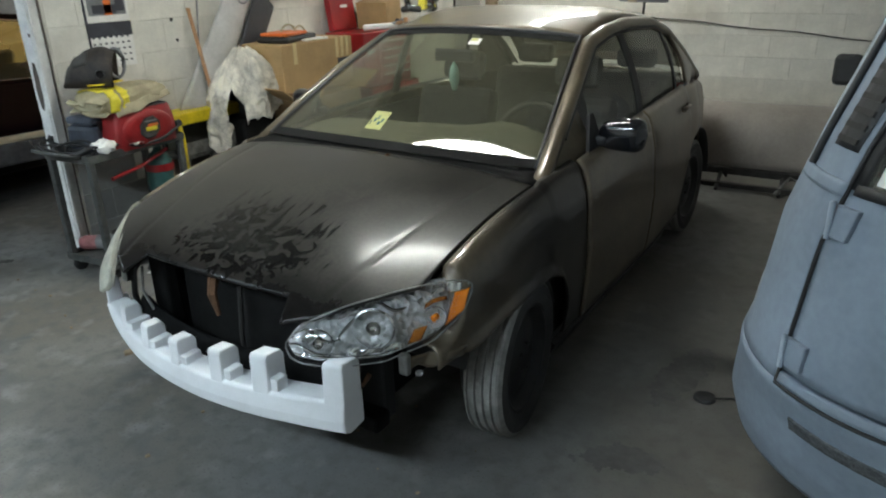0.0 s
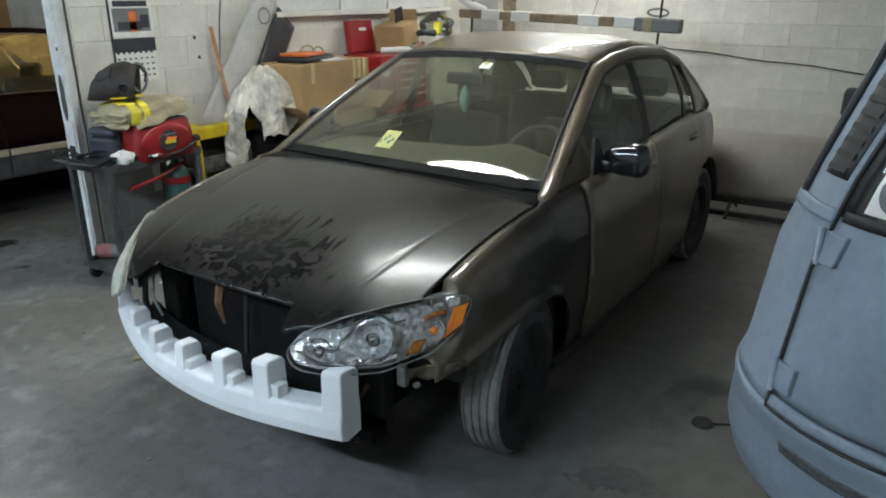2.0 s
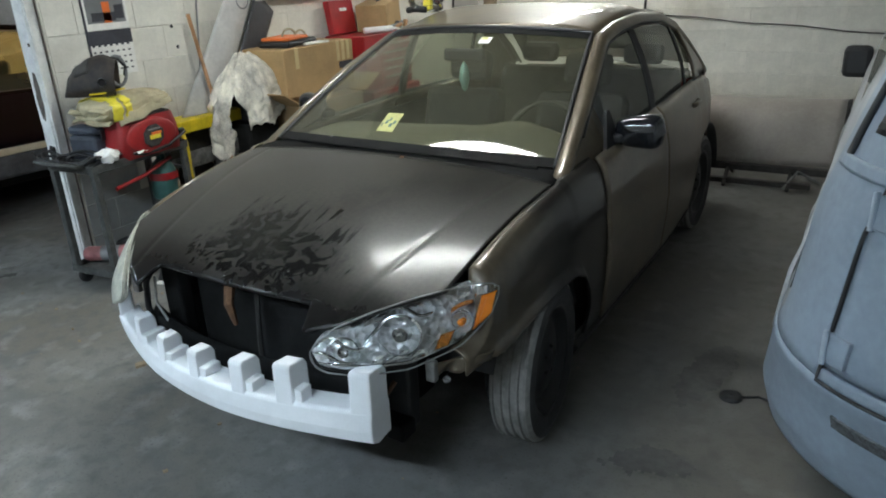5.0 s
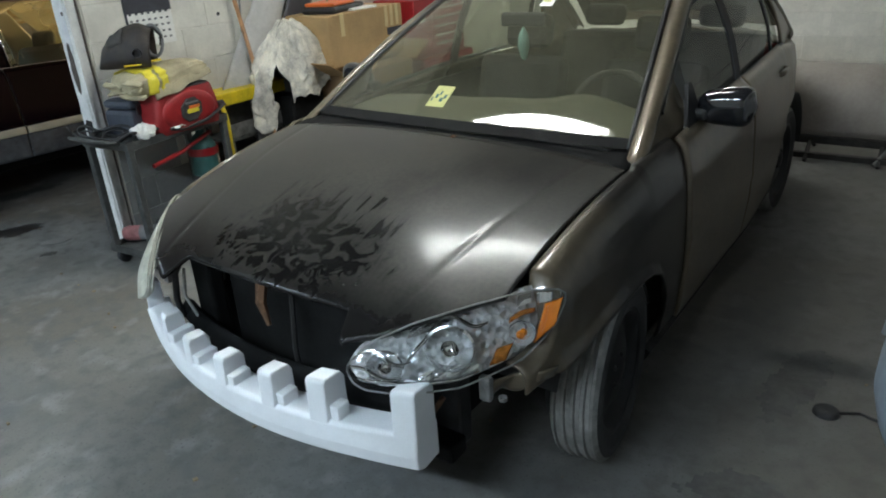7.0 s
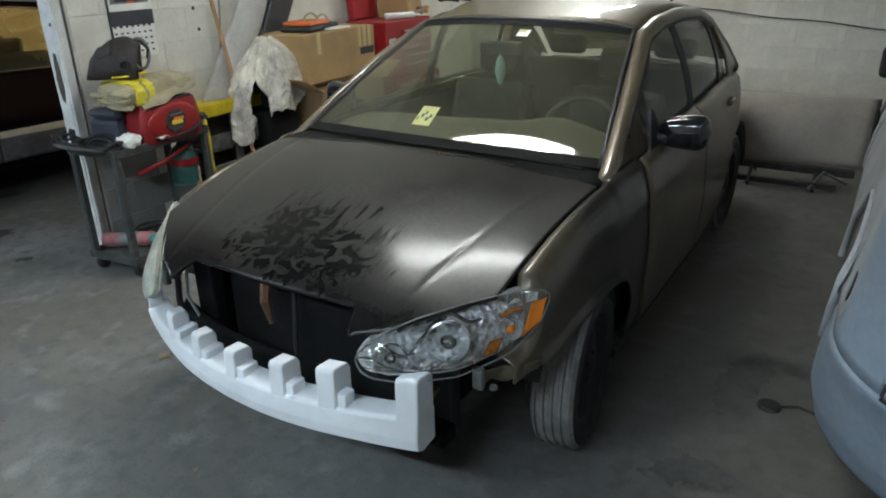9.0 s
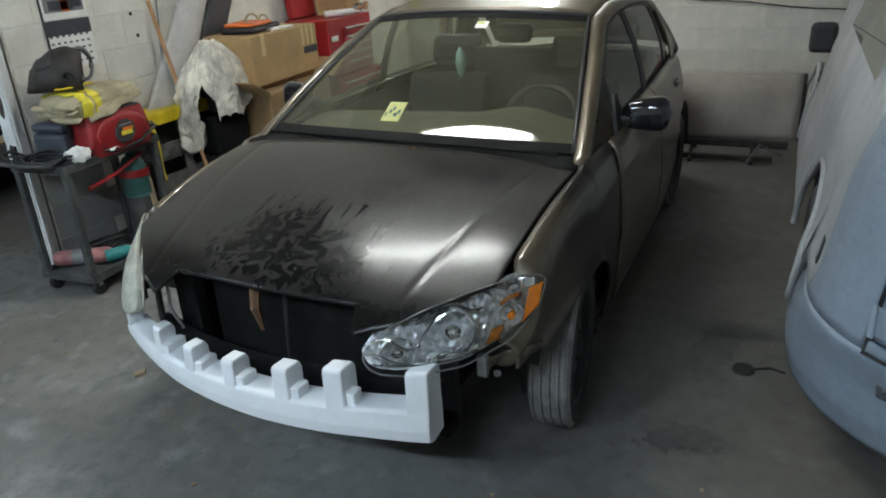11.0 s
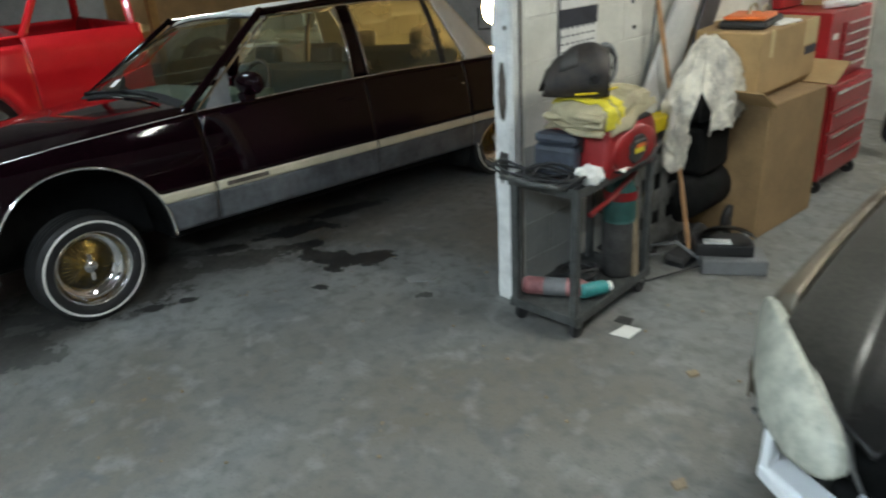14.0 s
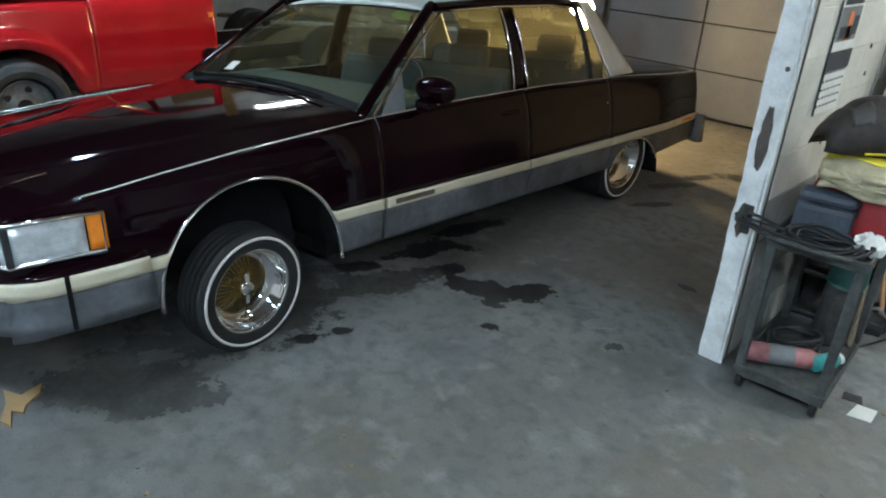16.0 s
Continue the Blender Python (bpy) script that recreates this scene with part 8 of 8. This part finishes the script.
# clear bag left on the saloon's roof edge
bag = empty("plastic_bag", pose(-2.12, 3.72, 1.435), "clear plastic bag of small parts on the car roof", "bag")
part("film", grid_bm(lambda s, t: (0.10 * math.cos(2 * math.pi * s) * math.sin(math.pi * t) ** 0.7 * (1 + 0.6 * noise.noise((3 * s, 3 * t, 7))), 0.15 * math.sin(2 * math.pi * s) * math.sin(math.pi * t) ** 0.7 * (1 + 0.5 * noise.noise((3 * s, 4 * t, 8))), 0.0 + 0.12 * t * t + 0.02 * noise.noise((8 * s, 6 * t, 9)) + 0.012), 30, 14, close_u=True), M_PLASTICBAG, bag)
part("yellow_packet", box_bm(-0.03, -0.01, 0.015, 0.02, 0.02, 0.085), M_HIVIS, bag, bevel=0.006)
part("dark_part", tube_bm([(-0.07, -0.10, 0.02), (0.0, -0.14, 0.03), (0.05, -0.10, 0.02)], 0.018, 8), M_BLACK, bag)

# bits on the floor
charger = empty("battery_charger", pose(-3.30, 3.52, 0, 0, 0, 35), "grey tool case with a clear lid and leads on the floor", "tool case")
part("case", box_bm(-0.17, -0.10, 0, 0.17, 0.10, 0.09), M_GREY, charger, bevel=0.012)
part("tray", box_bm(-0.20, -0.06, 0.09, 0.10, 0.13, 0.16), M_BLACK, charger, bevel=0.012)
part("clear_lid", grid_bm(lambda s, t: (0.15 * math.cos(2 * math.pi * s) * math.cos(t * math.pi / 2) - 0.03, 0.11 * math.sin(2 * math.pi * s) * math.cos(t * math.pi / 2) + 0.03, 0.155 + 0.075 * math.sin(t * math.pi / 2)), 24, 6, close_u=True), M_PLASTICBAG, charger, smooth=True)
part("white_sheet", box_bm(-0.16, -0.05, 0.161, -0.02, 0.0, 0.172), M_PAPER, charger)
part("lead", tube_bm([(-0.17, 0.0, 0.05), (-0.30, -0.03, 0.16), (-0.42, 0.05, 0.10), (-0.44, 0.10, 0.012), (-0.30, 0.16, 0.012)], 0.010, 6), M_GREY, charger, smooth=True)
part("lead", tube_bm([(-0.17, -0.05, 0.03), (-0.45, -0.22, 0.012), (-0.75, -0.35, 0.012)], 0.005, 6), M_BLACK, charger)


def flat_thing(name, pts, z, mat, label, category):
    bm = bmesh.new()
    top = [bm.verts.new((x, y, z)) for x, y in pts]
    low = [bm.verts.new((x, y, 0.0)) for x, y in pts]
    bm.faces.new(top)
    for k in range(len(pts)):
        bm.faces.new((low[k], low[(k + 1) % len(pts)], top[(k + 1) % len(pts)], top[k]))
    bmesh.ops.recalc_face_normals(bm, faces=bm.faces)
    return tagged(obj(name, bm, mat), label=label, category=category)


flat_thing("paper_sheet", [(-3.386, 2.507), (-3.295, 2.529), (-3.299, 2.64), (-3.377, 2.623)], 0.003, M_PAPER, "small white paper sheet on the floor", "paper")
flat_thing("card_scrap", [(-3.44, 2.62), (-3.36, 2.64), (-3.38, 2.70), (-3.45, 2.68)], 0.003, M_GRIME, "dark torn card scrap on the floor", "card")
flat_thing("plywood_scrap", [(-5.82, -0.03), (-5.74, 0.01), (-5.77, 0.10), (-5.71, 0.07), (-5.66, 0.0), (-5.62, -0.02), (-5.66, -0.05), (-5.56, -0.08), (-5.62, -0.10), (-5.72, -0.05)], 0.012, M_CARD, "torn pale cardboard scrap on the floor", "card")
flat_thing("paint_chip", [(-4.585, 2.26), (-4.53, 2.24), (-4.45, 2.33), (-4.46, 2.40), (-4.52, 2.40), (-4.57, 2.33)], 0.006, M_GREYWALL, "flat grey chip of board on the floor", "chip")
flat_thing("leaf", [(-2.66, 1.82), (-2.63, 1.80), (-2.61, 1.84), (-2.64, 1.87)], 0.012, M_LUMBER, "small dry leaf on the floor", "leaf")
flat_thing("leaf", [(-2.96, 2.45), (-2.93, 2.43), (-2.91, 2.47), (-2.94, 2.49)], 0.012, M_LUMBER, "small dry leaf on the floor", "leaf")
drain = empty("floor_plug", pose(-0.187, 2.746, 0), "round black plug set in the floor", "plug")
part("disc", lathe_bm([(0.045, 0.0), (0.042, 0.012), (0.030, 0.016), (0.0005, 0.010)], "z", 20), M_BLACK, drain, smooth=True)
part("cord", tube_bm([(0.03, 0.0, 0.010), (0.10, 0.04, 0.008), (0.16, 0.02, 0.008)], 0.005, 6), M_BLACK, drain)


def stain(blobs, seed, mat, z, cell=0.012):
    """A soaked or shaded patch: the ragged union of round spots (x, y, half length, half width, turn)."""
    x0, x1 = min(b[0] - b[2] * 1.5 for b in blobs), max(b[0] + b[2] * 1.5 for b in blobs)
    y0, y1 = min(b[1] - b[2] * 1.5 for b in blobs), max(b[1] + b[2] * 1.5 for b in blobs)
    nx, ny = int((x1 - x0) / cell) + 1, int((y1 - y0) / cell) + 1
    turns = [(math.cos(radians(b[4])), math.sin(radians(b[4]))) for b in blobs]
    bm = bmesh.new()
    grid = {}

    def vert(i, j):
        if (i, j) not in grid:
            grid[(i, j)] = bm.verts.new((x0 + cell * i, y0 + cell * j, z))
        return grid[(i, j)]
    for i in range(nx):
        for j in range(ny):
            x, y = x0 + cell * (i + 0.5), y0 + cell * (j + 0.5)
            f = -9
            for (bx, by, rx, ry, _), (c, d) in zip(blobs, turns):
                u, v = c * (x - bx) + d * (y - by), -d * (x - bx) + c * (y - by)
                f = max(f, 1 - math.hypot(u / rx, v / ry))
            f += 0.42 * noise.noise((7 * x, 7 * y, seed)) + 0.30 * noise.noise((21 * x, 21 * y, seed + 4)) + 0.14 * noise.noise((60 * x, 60 * y, seed + 8))
            if f > 0.12:
                bm.faces.new((vert(i, j), vert(i + 1, j), vert(i + 1, j + 1), vert(i, j + 1)))
    if not bm.faces:
        vs = [bm.verts.new((blobs[0][0] + a, blobs[0][1] + b, z)) for a, b in ((0, 0), (0.02, 0), (0.01, 0.02))]
        bm.faces.new(vs)
    return tagged(obj("oil_or_shade_patch", bm, mat), label="dark patch on the concrete: oil stains, one with under-car shade", category="stain", group="floor stains", kind="stuff")


STAINS = (
    (((-5.12, 2.15, 0.24, 0.12, 35), (-4.98, 2.30, 0.20, 0.12, 60), (-5.46, 2.12, 0.16, 0.08, 60), (-5.30, 2.12, 0.14, 0.05, 0), (-5.00, 2.06, 0.09, 0.04, 20)), M_OIL),
    (((-5.72, 2.25, 0.34, 0.10, 75), (-5.78, 2.70, 0.34, 0.10, 80), (-5.62, 2.45, 0.12, 0.06, 30)), M_OIL),
    (((-5.80, 1.78, 0.20, 0.07, 60),), M_OIL),
    (((-5.37, 1.10, 0.10, 0.05, 60), (-5.30, 1.30, 0.07, 0.04, 40)), M_OIL),
    (((-4.87, 1.87, 0.055, 0.035, 20),), M_OIL),
    (((-5.22, 4.10, 0.20, 0.05, 55), (-5.34, 4.62, 0.26, 0.06, 60)), M_OIL),
    (((-4.95, 5.3, 0.34, 0.10, 25), (-5.3, 5.0, 0.14, 0.06, 60)), M_OIL),
    (((-5.72, 0.14, 0.09, 0.04, 0),), M_DAMP_SHADE),
    (((-4.40, 3.05, 0.06, 0.03, 0),), M_OIL),
    (((-4.35, 2.18, 0.06, 0.04, 60),), M_DAMP_SHADE),
    (((-1.30, 0.92, 0.62, 0.26, 10), (-1.75, 0.75, 0.30, 0.16, -10), (-0.75, 1.05, 0.36, 0.18, 25)), M_DAMP_SHADE),
    # greasy floor plus the shade under the maroon car's nose, painted as one patch
    (((-5.80, 1.05, 0.62, 0.42, 90), (-5.55, 0.35, 0.42, 0.24, 40), (-5.55, 1.75, 0.34, 0.16, 70)), M_DAMP_SHADE),
    (((-0.35, 2.2, 0.18, 0.08, 15), (-0.30, 2.9, 0.30, 0.10, 80)), M_DAMP_SHADE))
for i, (spills, mt) in enumerate(STAINS):
    stain(spills, 11 + i, mt, 0.0012 + 0.0006 * i)
bm = bmesh.new()
rr = random.Random(5)
for i in range(160):
    x, y, s = rr.uniform(-5.2, 0.3), rr.uniform(-0.4, 3.2), rr.uniform(0.003, 0.009)
    box_bm(-s, -s * 0.7, 0, s, s * 0.7, s * 0.8, bm, pose(x, y, 0, 0, 0, rr.uniform(0, 180)))
tagged(obj("floor_grit", bm, M_LUMBER), label="scattered grit and crumbs on the floor", category="grit", kind="stuff")

# ---- far corner behind the red truck ----
yp = empty("timber_post", pose(-10.45, 3.46, 0), "yellow pine post beside stacked lumber", "timber")
part("post", box_bm(-0.05, -0.05, 0, 0.05, 0.05, 2.6), M_PINE, yp, bevel=0.006)
shelf = empty("plywood_shelf", pose(-11.3, 4.6, 0), "orange plywood shelf on timber legs", "shelf")
part("top", box_bm(-0.5, -1.2, 0.86, 0.5, 1.6, 0.90), M_PINE, shelf, bevel=0.005)
part("back", box_bm(-0.5, -1.2, 0.90, -0.46, 1.6, 1.9), M_CARD, shelf)
for sy in (-1.1, 0.2, 1.5):
    part("leg", box_bm(0.40, sy - 0.04, 0, 0.48, sy + 0.04, 0.86), M_PINE, shelf)
for k in range(22):
    rk = random.Random(900 + k)
    x0, y0, z0 = rk.uniform(-10.9, -9.4), rk.uniform(3.9, 6.0), 0.24 + 0.024 * k
    a = radians(rk.uniform(-35, 60))
    ln = rk.uniform(0.5, 1.1)
    p = empty("lumber_piece", pose(x0, y0, z0, rk.uniform(-6, 6), 0, math.degrees(a)), "loose weathered lumber offcut in a heap", "lumber", "lumber heap")
    part("board", box_bm(-ln, -0.06, -0.02, ln, 0.06, 0.02) if k % 3 else tube_bm([(-ln, 0, 0), (0, 0.05, 0.03), (ln, 0, 0)], 0.035, 8), (M_PALEWOOD, M_LUMBER, M_PAPER if k % 2 else M_CARD)[k % 3], p, bevel=0.004)
heap = tagged(obj("debris_heap", grid_bm(lambda s, t: (lerp(-11.2, -9.1, s), lerp(3.7, 6.4, t), 0.62 * math.sin(math.pi * s) ** 0.6 * math.sin(math.pi * t) ** 0.6 + 0.12 * noise.noise((5 * s, 6 * t, 0.5)) * math.sin(math.pi * s) * math.sin(math.pi * t)), 40, 40), M_LUMBER, smooth=False), label="heap of scrap lumber and packing", category="heap", kind="stuff")
vest = empty("hi_vis_vest", pose(-9.6, 5.6, 0.60), "lime yellow safety vest on the lumber heap", "vest")
part("cloth", grid_bm(lambda s, t: (0.16 * math.cos(2 * math.pi * s) * math.sin(math.pi * t) * (1 + 0.4 * noise.noise((3 * s, 3 * t, 1))), 0.14 * math.sin(2 * math.pi * s) * math.sin(math.pi * t), 0.10 - 0.11 * math.cos(math.pi * t)), 20, 10, close_u=True), M_LIME, vest, smooth=True)

# ---- blocks of the two visible walls ----
def block_material(name, base, lo):
    m = material(name, base, 0.82, var=0.14, scale=5, grain=55, bump=0.35, depth=0.006)
    nt = m.node_tree
    b = nt.nodes["Principled BSDF"]
    src = b.inputs["Base Color"].links[0].from_socket
    oi = nt.nodes.new("ShaderNodeObjectInfo")
    mr = nt.nodes.new("ShaderNodeMapRange")
    mr.inputs["To Min"].default_value, mr.inputs["To Max"].default_value = lo, 1.0
    mx = nt.nodes.new("ShaderNodeMix")
    mx.data_type, mx.blend_type = "RGBA", "MULTIPLY"
    mx.inputs[0].default_value = 1.0
    nt.links.new(oi.outputs["Random"], mr.inputs["Value"])
    nt.links.new(src, mx.inputs[6])
    nt.links.new(mr.outputs[0], mx.inputs[7])
    nt.links.new(mx.outputs[2], b.inputs["Base Color"])
    # large drifting grime over the whole wall
    geo = nt.nodes.new("ShaderNodeNewGeometry")
    n3 = nt.nodes.new("ShaderNodeTexNoise")
    n3.inputs["Scale"].default_value, n3.inputs["Detail"].default_value = 1.4, 8
    nt.links.new(geo.outputs["Position"], n3.inputs["Vector"])
    r3 = nt.nodes.new("ShaderNodeMapRange")
    r3.inputs["From Min"].default_value, r3.inputs["From Max"].default_value = 0.55, 0.75
    r3.inputs["To Max"].default_value = 0.55
    nt.links.new(n3.outputs["Fac"], r3.inputs["Value"])
    m3 = nt.nodes.new("ShaderNodeMix")
    m3.data_type = "RGBA"
    m3.inputs[7].default_value = (0.40, 0.37, 0.31, 1)
    nt.links.new(r3.outputs[0], m3.inputs[0])
    nt.links.new(mx.outputs[2], m3.inputs[6])
    nt.links.new(m3.outputs[2], b.inputs["Base Color"])
    return m


M_BLK_W = block_material("white_block_paint", (0.74, 0.715, 0.64), 0.955)
M_BLK_G = block_material("grey_block", (0.34, 0.335, 0.315), 0.95)


def block_mesh(w, mats):
    bm = box_bm(-w / 2, -0.012, -0.0985, w / 2, 0.012, 0.0985)
    bmesh.ops.bevel(bm, geom=bm.edges[:], offset=0.0026, segments=1, affect="EDGES")
    me = bpy.data.meshes.new("block")
    bm.to_mesh(me)
    bm.free()
    me.materials.append(mats)
    return me


BLK = {(w, g): block_mesh(w - 0.0022, M_BLK_G if g else M_BLK_W) for w in (0.4, 0.2) for g in (0, 1)}
rb = random.Random(21)


def lay_blocks(parent, along, start, end, face, turn, grey_fn):
    for r in range(17):
        z = 0.1 + 0.2 * r
        if z > ROOF_Z - 0.05:
            break
        p = start
        half = r % 2 == 1
        while p < end - 0.05:
            w = 0.2 if half or end - p < 0.35 else 0.4
            half = False
            ob = new("block", BLK[(w, grey_fn(p + w / 2, z))])
            ob.parent = parent
            c = p + w / 2
            j = rb.uniform(-0.0010, 0.0010)
            ob.matrix_local = pose(face + j, c, z, 0, 0, turn) if along == "y" else pose(c, face + j, z, 0, 0, turn)
            p += w


lay_blocks(wall_p, "y", WALL_Y0 + 0.03, BACK_Y, WALL_X - 0.010, 90, lambda y, z: 1 if z < 0.75 and y < 3.1 else 0)
lay_blocks(wall_n, "x", WALL_X, 3.2, BACK_Y + 0.010, 0, lambda x, z: 0)
